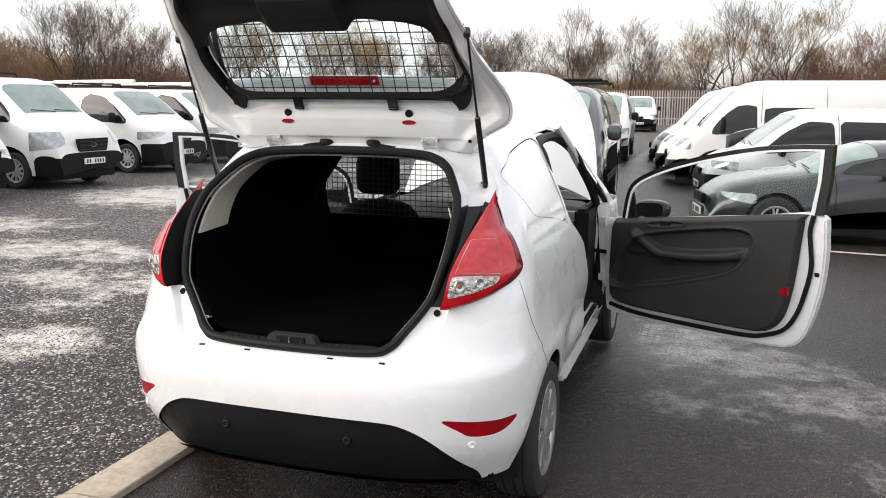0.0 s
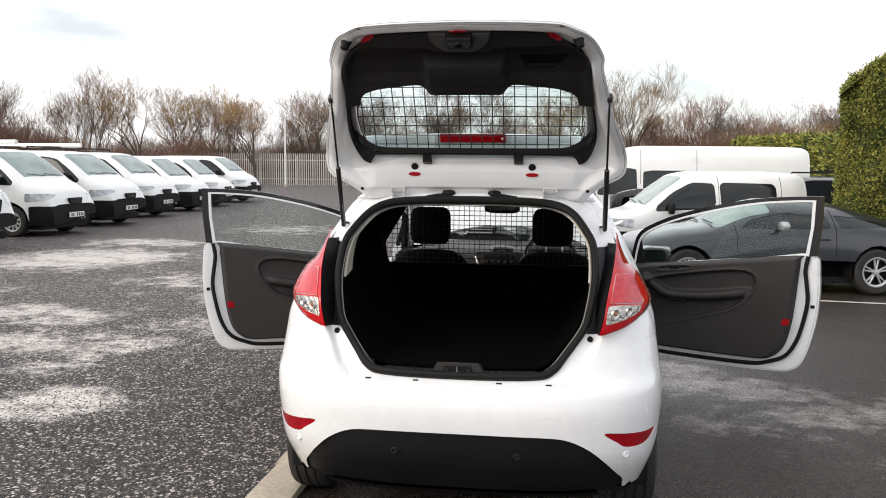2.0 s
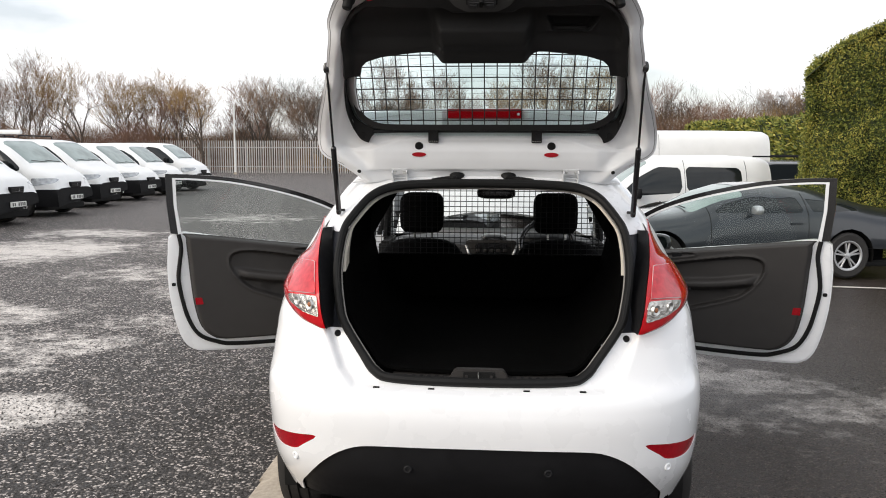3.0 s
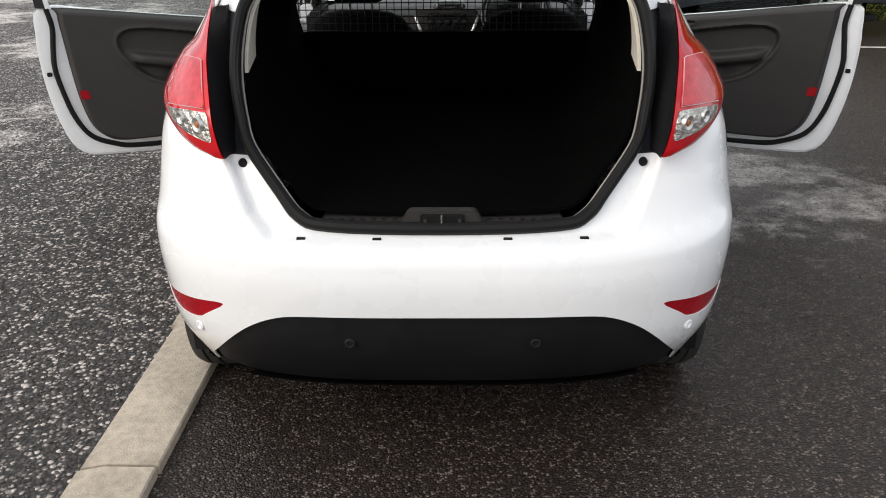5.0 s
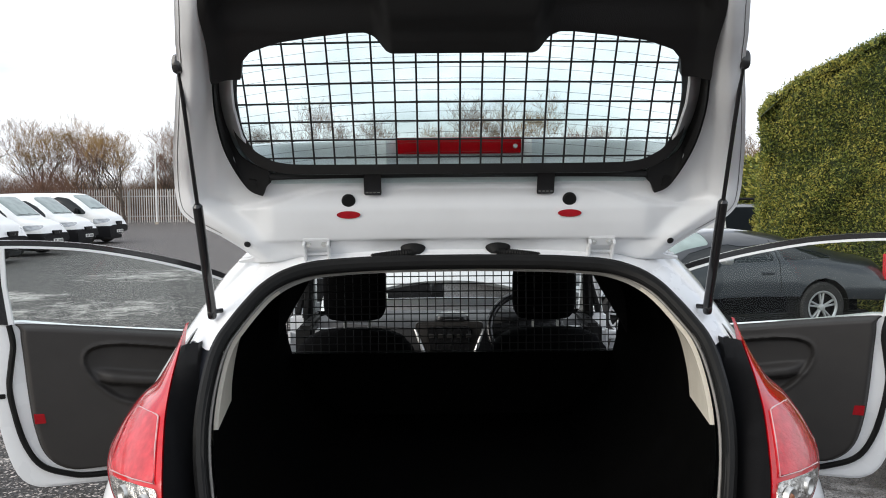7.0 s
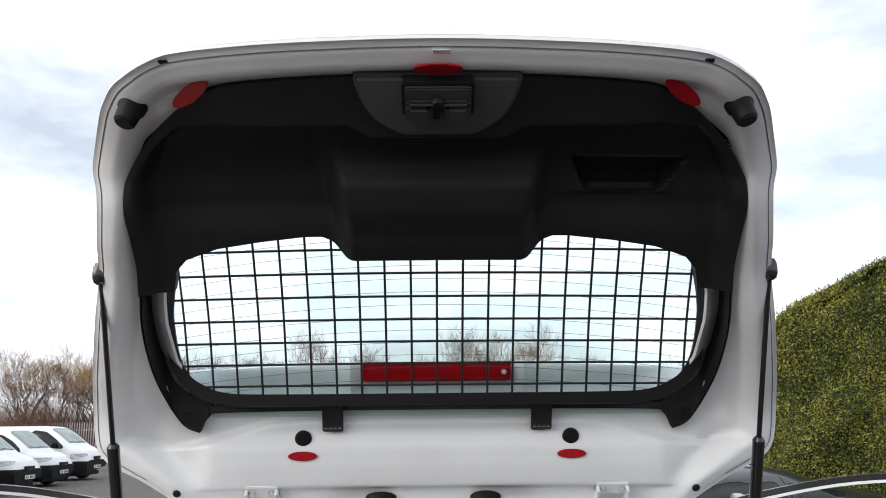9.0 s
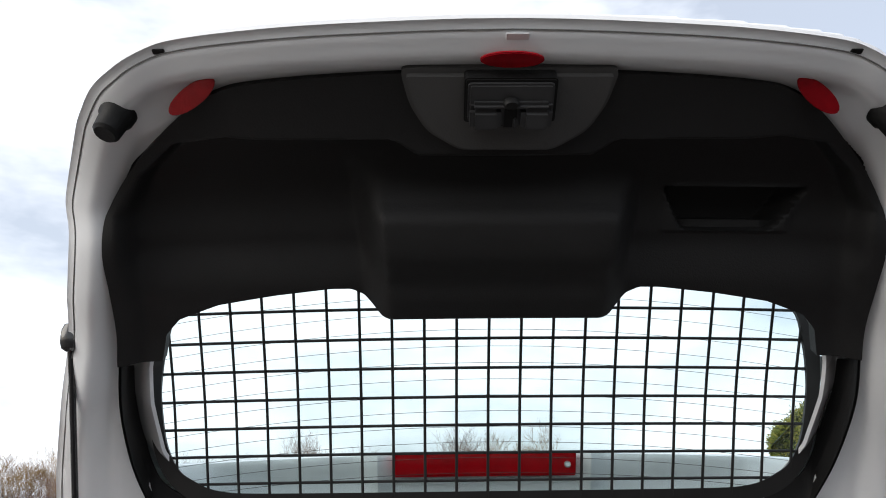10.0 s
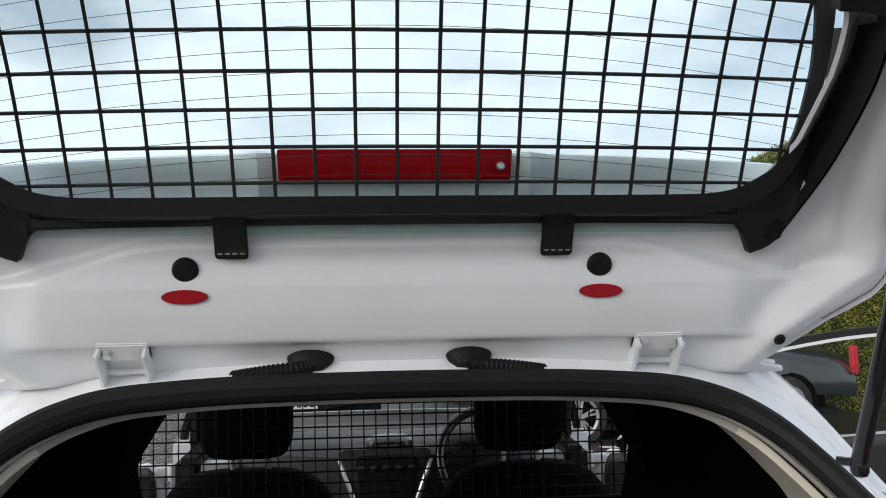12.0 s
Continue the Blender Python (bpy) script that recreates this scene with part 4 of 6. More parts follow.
            part("wheel_arch_liner", moved(L, pose(0, wy, .20)), RUBBER, van)
    # front end (faces away)
    V, F = sheet(region(f_arch, lambda P: .92 - surf(P)[2], us=list(np.linspace(-1.2, 1.2, 60)), vs=list(np.linspace(0, .60, 30))), .005)
    V = np.array(V)
    V[:, 1] = 3.93 - V[:, 1] * 1.0
    part("front_bumper", (V, [tuple(reversed(f)) for f in F]), WHITE, van)
    part("scuttle_panel", box(-.68, .68, 3.06, 3.12, .86, .925, .015), BLACKPL, van)
    part("engine_cover", pillow(-.62, .62, 3.12, 3.72, .50, .70, 6, 12), BLACKPL, van)
    # raised bonnet
    V, F = [], []
    for i in range(25):
        for j in range(15):
            a, b = -1 + i / 12, j / 14
            w = .72 - .10 * b - .10 * b**4
            y = 3.16 + .36 * b + .07 * math.sin(b * math.pi) + .03 * a * a
            z = .94 + .86 * b - .05 * abs(a) ** 3 - .10 * (abs(a) ** 4) * b + .15 * (1 - b) ** 2 * (1 - a * a)
            V.append((a * w, y - .05 * (1 - a * a), z))
    F = [(i * 15 + j, i * 15 + 15 + j, i * 15 + 16 + j, i * 15 + 1 + j) for i in range(24) for j in range(14)]
    part("bonnet", thick(np.array(V), F, .022), WHITE, van, "raised white bonnet")
    return van


def build_wheel(parent, x, y, s):
    tyre = part("wheel", moved(lathe([(.185, -.085), (.25, -.095), (.283, -.085), (.294, -.062), (.2945, -.047), (.288, -.045), (.288, -.039), (.2955, -.037), (.2955, -.006), (.288, -.004), (.288, .004), (.2955, .006), (.2955, .037), (.288, .039), (.288, .045), (.2945, .047), (.294, .062), (.283, .085), (.25, .095), (.205, .09), (.19, .075), (.185, .06)], 48, "x"), pose(x, y, WHEEL_Z)), TYRE, parent, "black tyre on a silver wheel")
    part("rim_well", moved(lathe([(.188, s * .06), (.182, s * .0), (.06, s * .0), (.05, s * .02), (0, s * .02)], 36, "x"), pose(x, y, WHEEL_Z)), RUBBER, tyre)
    cap = []
    for k in range(7):
        a = 2 * math.pi * k / 7
        sp = plate(fillet([(-.030, .045), (-.045, .175), (.045, .175), (.030, .045)], .015), 0, .016, .004)
        # spoke faces outwards along x
        sp = moved(sp, Matrix(((0, s, 0, 0), (1, 0, 0, 0), (0, 0, 1, 0), (0, 0, 0, 1))))
        cap.append(moved(sp, pose(x + s * .068, y, WHEEL_Z) @ Matrix.Rotation(a, 4, "X")))
    ring = moved(lathe([(.163, s * .074), (.180, s * .088), (.200, s * .090), (.205, s * .084)], 40, "x"), pose(x, y, WHEEL_Z))
    hub = moved(lathe([(0, s * .092), (.035, s * .09), (.06, s * .078), (.06, s * .06)], 30, "x"), pose(x, y, WHEEL_Z))
    part("wheel_trim", joined(ring, hub, *cap), SILVER, tyre, "silver seven-spoke wheel trim")


van = build_van()
for s in (-1, 1):
    for wy in (WHEEL_Y, FRONT_Y):
        build_wheel(van, s * .778, wy, s)


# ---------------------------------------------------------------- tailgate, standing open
# along the middle of its inner face: s, y, z, and a scale across x
# Depths and x scale are shaped to fit the camera's view.
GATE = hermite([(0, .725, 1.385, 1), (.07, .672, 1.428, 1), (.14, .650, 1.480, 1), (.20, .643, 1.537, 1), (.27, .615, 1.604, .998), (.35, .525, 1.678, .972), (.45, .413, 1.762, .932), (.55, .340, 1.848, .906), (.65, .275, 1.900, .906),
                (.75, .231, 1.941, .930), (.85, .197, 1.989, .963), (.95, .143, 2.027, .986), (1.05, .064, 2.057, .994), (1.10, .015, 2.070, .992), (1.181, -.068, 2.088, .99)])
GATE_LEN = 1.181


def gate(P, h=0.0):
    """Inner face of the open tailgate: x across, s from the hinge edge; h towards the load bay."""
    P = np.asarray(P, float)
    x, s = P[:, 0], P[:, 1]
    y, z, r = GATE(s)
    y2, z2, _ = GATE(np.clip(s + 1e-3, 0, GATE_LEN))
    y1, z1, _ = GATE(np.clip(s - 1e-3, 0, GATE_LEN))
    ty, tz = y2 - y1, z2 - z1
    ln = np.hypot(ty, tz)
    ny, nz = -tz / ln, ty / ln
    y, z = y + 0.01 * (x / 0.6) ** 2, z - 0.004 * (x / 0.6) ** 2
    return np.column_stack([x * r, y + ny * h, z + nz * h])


# the wire guard stands in front of the glass; height, depth along the middle
GUARD_LINE = hermite([(1.50, .620), (1.55, .595), (1.60, .570), (1.645, .548), (1.686, .528), (1.727, .509), (1.768, .488), (1.81, .463), (1.851, .436), (1.893, .408), (1.96, .362), (2.02, .32)])


def guard(P, off=0.0):
    """The plane of the wire guard: x across, z up; off towards the outside."""
    P = np.asarray(P, float)
    return np.column_stack([P[:, 0], GUARD_LINE(P[:, 1])[0] + .026 * (P[:, 0] / .45) ** 2 + off, P[:, 1]])


_gi = [(0, 1.628), (.33, 1.629), (.43, 1.634), (.478, 1.653), (.500, 1.672), (.516, 1.710), (.521, 1.769), (.517, 1.806), (.505, 1.848), (.48, 1.895), (.40, 1.93), (0, 1.95)]
_go = [(0, 1.606), (.34, 1.606), (.44, 1.611), (.490, 1.628), (.522, 1.660), (.538, 1.705), (.543, 1.769), (.540, 1.810), (.53, 1.856), (.51, 1.91), (.42, 1.95), (0, 1.97)]


def gate_relief(P):
    """Height of the pressed inner panel: a raised rim down the sides and shallow swages by the hinge edge."""
    x, s = np.abs(P[:, 0]), P[:, 1]
    W = np.maximum(np.interp(s, GS, GW), 0.52)
    side = smooth01((x - (W - 0.130)) / 0.075)
    deep = 0.012 + 0.008 * np.exp(-((s - 0.56) / 0.24) ** 2)
    h = side * deep
    h = h + 0.013 * smooth01((s - 0.088) / 0.012) * (1 - smooth01((s - 0.178) / 0.05)) * (1 - smooth01((x - 0.46) / 0.06))
    rim = -sdist(P[:, 0], s, GATE_OUT)
    # seam lip, rounded bead and drip channel inside it
    h = h - .008 * (1 - smooth01((rim - .004) / .014)) + .009 * np.exp(-((rim - .040) / .016) ** 2) - .010 * np.exp(-((rim - .080) / .016) ** 2) * smooth01((s - .12) / .08) * (1 - .7 * smooth01((s - .95) / .08))
    h = h - 0.014 * smooth01((s - (.236 - .05 * smooth01((x - .30) / .25))) / 0.010) * (1 - side) * (1 - smooth01((s - .75) / .15))
    return h


GS = [0, .03, .07, .116, .144, .165, .204, .297, .457, .59, .66, .78, .85, .90, 1.01, 1.05, 1.085, 1.110, 1.128, 1.143, 1.154, 1.163, 1.170]
GW = [.50, .53, .558, .607, .651, .685, .708, .706, .682, .664, .648, .610, .595, .578, .534, .514, .491, .464, .435, .385, .31, .20, .0]
GATE_OUT = round_poly([(w, s) for s, w in zip(GS, GW)] + [(-w, s) for s, w in zip(GS[::-1][1:], GW[::-1][1:])], 4)
_half = [(0, .300), (.40, .300), (.447, .303), (.485, .325), (.510, .362), (.524, .43), (.527, .485), (.518, .545), (.495, .572), (.43, .600), (.34, .618), (.255, .630), (.222, .630), (.203, .618), (.178, .590), (.160, .581), (0, .580)]
GLASS_EDGE = _half + [(-x, s) for x, s in _half[::-1][1:-1]]
_ring = [(0, .265), (.42, .265), (.47, .256), (.492, .222), (.53, .245), (.572, .33), (.588, .42), (.590, .505)]
_trim = [(.592, .505), (.587, .60), (.572, .72), (.550, .80), (.524, .862), (.482, .936), (.434, .998), (.385, 1.050), (.345, 1.077), (.30, 1.090), (.17, 1.102), (0, 1.107)]
_edge = _ring[:4] + [p for p in round_poly(_ring[4:] + _trim[1:], 5, closed=False)]
COVER_OUT = _edge + [(-x, s) for x, s in _edge[::-1][1:-1]]


FOLD = [(-.10, .50), (-.10, .972), (.115, .972), (.145, .996), (.34, .994), (.405, .972), (.455, .916), (.505, .82), (.528, .72), (.540, .62), (.552, .50)]


def g_poly(poly, sign=1.0, grow=0.0):
    return lambda P: sign * (sdist(P[:, 0], P[:, 1], poly) - grow)


def gate_sheet(g, h, d):
    """h: a number or a function of the parameters."""
    P = np.array(g[0], float)
    hh = h(P) if callable(h) else h
    V = gate(P, 0.0)
    N = gate(P, 1.0) - V
    V = V + N * np.asarray(hh).reshape(-1, 1)
    F = g[1]
    nn = normals(V, F)
    if np.sum(nn * N) < 0:
        F = [tuple(reversed(f)) for f in F]
    return thick(V, F, d)


def skin_depth(P):
    """How far the outer skin bulges away behind the inner panel."""
    rim = -sdist(P[:, 0], P[:, 1], GATE_OUT)
    quick = smooth01(rim / .10) * (1 - smooth01((P[:, 1] - .92) / .09))
    return .092 * np.maximum(quick, smooth01((rim - .05) / .30)) * smooth01(sdist(P[:, 0], P[:, 1], GLASS_EDGE) / .12)


def build_gate(van):
    us, vs = list(np.linspace(-.72, .72, 200)), list(np.linspace(0, GATE_LEN, 220))
    g = clip(clip(pgrid(us, vs), g_poly(GATE_OUT, -1)), g_poly(COVER_OUT, 1, -.003))
    body = part("tailgate", gate_sheet(g, gate_relief, 0.006), WHITE_IN, van, "open white tailgate seen from its inner side", angle=55)
    # outer skin behind the covers
    g = clip(clip(pgrid(us, vs), g_poly(GATE_OUT, -1, -.004)), g_poly(GLASS_EDGE, 1, .026))
    part("outer_skin", gate_sheet(g, lambda P: gate_relief(P) * smooth01((sdist(P[:, 0], P[:, 1], GATE_OUT) + .10) / .09) - .010 - skin_depth(P), 0.006), WHITE, body)
    # black surround of the glass
    def rim_h(P):
        return .004 + .95 * smooth01((np.abs(P[:, 0]) - (np.maximum(np.interp(P[:, 1], GS, GW), .54) - .130)) / .075) * (0.012 + 0.008 * np.exp(-((P[:, 1] - 0.56) / 0.24) ** 2)) * smooth01((P[:, 1] - .24) / .12)

    out = np.array(round_poly(_ring[:4], 6, closed=False)[:-1] + round_poly(_ring[3:], 10, closed=False))
    seat = np.array([(0, 1.606), (.42, 1.606), (.475, 1.618), (.520, 1.640), (.540, 1.660), (.558, 1.706), (.564, 1.765), (.552, 1.834)])
    seat = np.array(round_poly([tuple(p) for p in seat[:4]], 6, closed=False)[:-1] + round_poly([tuple(p) for p in seat[3:]], 10, closed=False))
    rows_ = []
    A, B = gate(out, 0.0), guard(seat, .032)
    A = A + (gate(out, 1.0) - A) * rim_h(out)[:, None]
    low = A + (gate(out, -1.0) - gate(out, 0.0)) * .03
    for t in (0, .12, .3, .55, .8, 1.0):
        ease = t + .25 * t * (1 - t)
        rows_.append(A + (B - A) * np.column_stack([np.full(len(A), t), np.full(len(A), ease), np.full(len(A), t)]))
    rows_ = [low] + rows_
    n_ = len(out)
    for q in (1, -1):
        V = np.vstack(rows_)
        V[:, 0] *= q
        F = [(k * n_ + i, k * n_ + i + 1, (k + 1) * n_ + i + 1, (k + 1) * n_ + i) for k in range(len(rows_) - 1) for i in range(n_ - 1)]
        nn = normals(V, F)
        if np.sum(nn[:, 1]) > 0:
            F = [tuple(reversed(f)) for f in F]
        part("glass_surround", thick(V, F, .004), TRIMPL, body, "black dished surround of the rear glass", angle=60)

    def cover_h(P):
        x, s = np.abs(P[:, 0]), P[:, 1]
        step = smooth01(sdist(x, s, FOLD) / .024)
        tub = smooth01((.208 - x) / .05) * smooth01((s - .56) / .03) * (1 - smooth01((s - .79) / .16))
        W = np.maximum(np.interp(s, GS, GW), .54)
        edge = smooth01((x - (W - .130)) / .075)
        slot = smooth01((.086 + .02 * (s - .81) / .05 - np.abs(P[:, 0] - .338)) / .014) * smooth01((.050 - np.abs(s - .812)) / .014)
        lip = smooth01((.098 - np.abs(P[:, 0] - .338)) / .012) * smooth01((.060 - np.abs(s - .812)) / .012)
        deep = 0.012 + 0.008 * np.exp(-((s - 0.56) / 0.24) ** 2)
        low = -.022 * smooth01((s - .62) / .12)
        rimd = np.clip(-sdist(x, s, COVER_OUT) / .15, 0, 1)
        return .004 + (.004 + .050 * rimd * smooth01((s - .70) / .12)) * step + (1 - step) * low + (.026 + .030 * smooth01((s - .64) / .1)) * tub + edge * deep * .95 - .055 * slot + .004 * lip

    high = lambda P: P[:, 1] - .505
    g = clip(clip(clip(pgrid(list(np.linspace(-.62, .62, 230)), list(np.linspace(.49, 1.12, 170))), g_poly(COVER_OUT, -1)), high), g_poly(GLASS_EDGE, 1))
    part("tailgate_trim", gate_sheet(g, cover_h, 0.02), TRIMPL, body, "dark grey plastic tailgate trim panel", angle=60)
    # Lighter than the black plastic: the latch's glare is put into the colour.
    LATCH = mat("glare_toned_latch", (0.03, 0.03, 0.031), 0.38, var=0.2, scale=40, spec=0.5)
    # Lighter than the trim: the light its slanted face catches is in the colour.
    BEZEL_LIT = mat("lightened_latch_plastic", (0.05, 0.049, 0.048), 0.42, var=0.1, scale=14, bump=0.12, bscale=400)
    # latch and its bezel
    fr = np.array(gate([(0, 1.045)], .0)[0])
    t = np.array(gate([(0, 1.06)], .0)[0]) - np.array(gate([(0, .98)], .0)[0])
    # here x across, y towards the free edge, z towards the load bay
    base = Matrix(((1, 0, 0, 0), (0, t[1] / np.hypot(t[1], t[2]), -t[2] / np.hypot(t[1], t[2]), fr[1]), (0, t[2] / np.hypot(t[1], t[2]), t[1] / np.hypot(t[1], t[2]), fr[2]), (0, 0, 0, 1)))
    bez = plate(fillet([(-.127, .068), (-.116, .026), (-.096, -.006), (-.056, -.030), (.056, -.030), (.096, -.006), (.116, .026), (.127, .068)], .012), 0, .034, .006, "xy")
    for vtx in bez.verts:
        if vtx.co.z > .015:
            vtx.co.z += .034 * (.068 - vtx.co.y) / .098 - .014
    part("latch_bezel", moved(bez, base), BEZEL_LIT, body, "hooded plastic latch bezel")
    tilt = base @ pose(0, .034, .004) @ Matrix.Rotation(radians(-14), 4, "X") @ Matrix.Diagonal((1, .70, 1, 1))
    # Black slab behind the latch stands in for a sunken well's shade.
    part("latch_well", moved(plate(fillet([(-.053, .040), (-.053, -.040), (.053, -.040), (.053, .040)], .006), .01, .040, .002, "xy"), tilt), RUBBER, body)
    cheek = [(-.049, .034), (-.049, -.034), (-.038, -.042), (.038, -.042), (.049, -.034), (.049, .034)]
    part("latch", moved(joined(plate(fillet(cheek, .006), .012, .047, .003, "xy"), box(-.047, -.011, -.042, -.004, .040, .060, .006), box(.011, .047, -.042, -.004, .040, .060, .006), box(-.047, .047, -.006, .006, .040, .056, .005)), tilt), LATCH, body, "black plastic tailgate latch")
    part("latch_mouth", moved(joined(box(-.010, .010, -.043, .002, .044, .0495, .003), moved(lathe([(0, .0575), (.007, .0575), (.0095, .054), (.0095, .044)], 16, "z"), pose(0, .004, 0))), tilt), RUBBER, body)
    part("latch_hook", moved(box(.003, .008, -.040, -.022, .047, .053, .0015), tilt), LATCH, body)

    def frame_at(x, s, h=0.0):
        """x across, y along the gate, z towards the load bay."""
        o = Vector(gate([(x, s)], h)[0])
        ty = Vector(gate([(x, s + .004)], h)[0] - gate([(x, s - .004)], h)[0]).normalized()
        tx = Vector((1, 0, 0))
        tz = tx.cross(ty).normalized()
        nn = Vector(gate([(x, s)], h + .01)[0]) - o
        if tz.dot(nn) < 0:
            tz = -tz
        tx = ty.cross(tz).normalized()
        m = Matrix((tx, ty, tz)).transposed().to_4x4()
        m.translation = o
        return m

    def relief_at(x, s):
        return float(gate_relief(np.array([[x, s]]))[0])

    oval = lambda a, b: [(a * math.cos(k * math.pi / 12), b * math.sin(k * math.pi / 12)) for k in range(24)]
    for x, s, tw in ((0, 1.133, 0), (-.373, 1.076, 38), (.373, 1.076, -38)):
        part("red_reflector", moved(plate(oval(.036, .0125), 0, .004, .001, "xy"), frame_at(x, s, relief_at(x, s) + (.012 if tw else .005)) @ Matrix.Rotation(radians(-22 if tw else 0), 4, "X") @ Matrix.Rotation(radians(tw), 4, "Z")), REDREFL, body, "oval red reflector sticker")
    for q in (-1, 1):
        h = relief_at(q * .276, .170)
        part("red_reflector", moved(plate(oval(.030, .0095), 0, .004, .001, "xy"), frame_at(q * .277, .170, h + .001)), REDREFL, body)
        part("round_plug", moved(lathe([(0, .006), (.014, .006), (.0175, .002), (.0175, 0)], 20, "z"), frame_at(q * .277, .207, relief_at(q * .277, .207) + .001)), RUBBER, body)
        part("panel_bolt", moved(lathe([(0, .003), (.006, .003), (.0085, .0)], 14, "z"), frame_at(q * .535, .096, relief_at(q * .535, .096) + .002)), RUBBER, body)
        part("buffer", moved(lathe([(0, .028), (.013, .028), (.0165, .024), (.018, .004), (.021, .0), (.022, -.012)], 18, "z"), frame_at(q * .468, 1.052, relief_at(q * .468, 1.052)) @ Matrix.Rotation(radians(q * 14), 4, "Y")), RUBBER, body, "black rubber tailgate buffer")
        part("mesh_tab", moved(plate(fillet([(-.0215, -.030), (-.0215, .040), (.0215, .040), (.0215, -.030)], .006), .0, .008, .002, "xy"), frame_at(q * .2145, .254, .010)), GLOSSBLK, body)
        for k in range(4):
            part("tab_rivet", moved(box(-.003, .003, -.001, .001, .008, .0092, 0), frame_at(q * .2145 + (k - 1.5) * .0095, .232, .010)), STEEL, body)
        part("corner_slot", moved(plate(fillet([(-.012, -.016), (-.008, .016), (.012, .014), (.010, -.018)], .006), 0, .004, .001, "xy"), frame_at(q * .510, .272, .026)), RUBBER, body)
        # Dark plate on the rim; the hole's shade is only its colour.
        part("drip_hole", moved(plate(fillet([(-.007, -.004), (-.007, .004), (.007, .004), (.007, -.004)], .002), 0, .002, .0005, "xy"), frame_at(q * .400, 1.131, relief_at(q * .400, 1.131) + .001)), RUBBER, body)
        # hinge
        fh = frame_at(q * .362, .066, relief_at(q * .362, .066))
        hinge = part("hinge", moved(joined(box(-.034, .034, .006, .036, .0, .010, .002), box(-.034, -.027, -.085, .03, .0, .026, .002), box(.027, .034, -.085, .03, .0, .026, .002), box(-.030, .030, -.018, -.012, .006, .012, .001), box(-.030, .030, -.05, -.046, .006, .012, .001)), fh), WHITE_IN, body, "white painted steel hinge")
        for dx in (-.02, .02):
            part("hinge_bolt", moved(lathe([(0, .008), (.006, .008), (.008, .0)], 6, "z"), fh @ pose(dx, .021, .009)), STEEL, hinge)
        # cable sleeves
        gx = -.118 if q < 0 else .100
        a = Vector(gate([(gx, .058)], .020)[0])
        part("sleeve_boot", moved(lathe([(0, .022), (.017, .020), (.028, .008), (.031, .0)], 20, "z"), frame_at(gx, .058, relief_at(gx, .058)) @ Matrix.Diagonal((1.05, .62, 1, 1))), RUBBER, body)
        dx = -1 if q < 0 else 1
        pts = [Vector(gate([(gx + dx * e, sv)], hv)[0]) for e, sv, hv in ((0, .060, .018), (.020, .066, .028), (.050, .063, .028), (.080, .056, .026), (.105, .046, .022), (.128, .034, .016))]
        P2 = round_poly(pts, 10, closed=False)
        part("cable_sleeve", tube(P2, [.0090 + .0020 * (k % 2) for k in range(len(P2))], 10), RUBBER, body, "ribbed black cable sleeve")
    part("edge_tab", moved(box(-.013, .013, -.005, .005, 0, .002, .0008, 1), frame_at(.005, 1.153, relief_at(.005, 1.153) - .0005)), WHITE, body)
    # thin grey line inside the hem, for the dark seam
    loop = [(x, v) for x, v in GATE_OUT if v > .10]
    bead = []
    for k in range(1, len(loop) - 1):
        t = (Vector(loop[k + 1]) - Vector(loop[k - 1])).normalized()
        x, v = loop[k][0] - .011 * t.y, loop[k][1] + .011 * t.x
        bead.append(Vector(gate([(x, v)], relief_at(x, v) + .001)[0]))
    part("sealer_bead", tube(bead, .0009, 5), FLANGE, body)
    # rear glass, heater lines
    inner = _gi + [(-x, z) for x, z in _gi[::-1][1:-1]]
    g = pgrid(list(np.linspace(-.60, .60, 49)), list(np.linspace(1.585, 1.96, 26)))
    g = clip(g, g_poly(_go + [(-x, z) for x, z in _go[::-1][1:-1]], -1, .032))
    V = guard(g[0], .034)
    pane = part("rear_glass", thick(V, g[1], .003), TINT, body, "clear heated rear glass")
    pane.visible_shadow = False
    for k in range(13):
        z = 1.628 + .0235 * k
        pts = guard([(x, z + .030 * (1 - (x / .5) ** 2)) for x in np.linspace(-.53, .53, 21)], .0325)
        part("heater_line", tube(pts, .0004, 4), GREYPL, pane)
    # wire guard over the glass: a flat steel band and wires welded across it
    oi = [(x, z) for x, z in round_poly(_gi, 5, closed=False)]
    oo = [(x, z) for x, z in round_poly(_go, 5, closed=False)]
    oi, oo = oi + [(-x, z) for x, z in oi[::-1][1:-1]], oo + [(-x, z) for x, z in oo[::-1][1:-1]]
    m_ = len(oi)
    V = np.vstack([guard(oi, -.004), guard(oo, -.004), guard(oo, .003), guard(oi, .003)])
    F = [(r * m_ + i, r * m_ + (i + 1) % m_, ((r + 1) % 4) * m_ + (i + 1) % m_, ((r + 1) % 4) * m_ + i) for r in range(4) for i in range(m_)]
    bm = bmesh.new()
    vv = [bm.verts.new(v) for v in V]
    for f in F:
        bm.faces.new([vv[i] for i in f])
    bmesh.ops.recalc_face_normals(bm, faces=bm.faces)
    band = part("glass_guard", bm, DARKSTEEL, body, "black wire guard over the rear glass")
    zz = np.linspace(1.60, 1.96, 240)
    for k in range(-10, 11):
        x = .05 * k
        ins = sdist(np.full(240, x), zz, inner) < .004
        pts = guard([(x, v) for v in np.linspace(zz[ins][0] - .006, zz[ins][-1] + .006, 12)], -.002)
        part("guard_wire", tube(pts, .0024, 6), DARKSTEEL, band)
    xx = np.linspace(-.6, .6, 300)
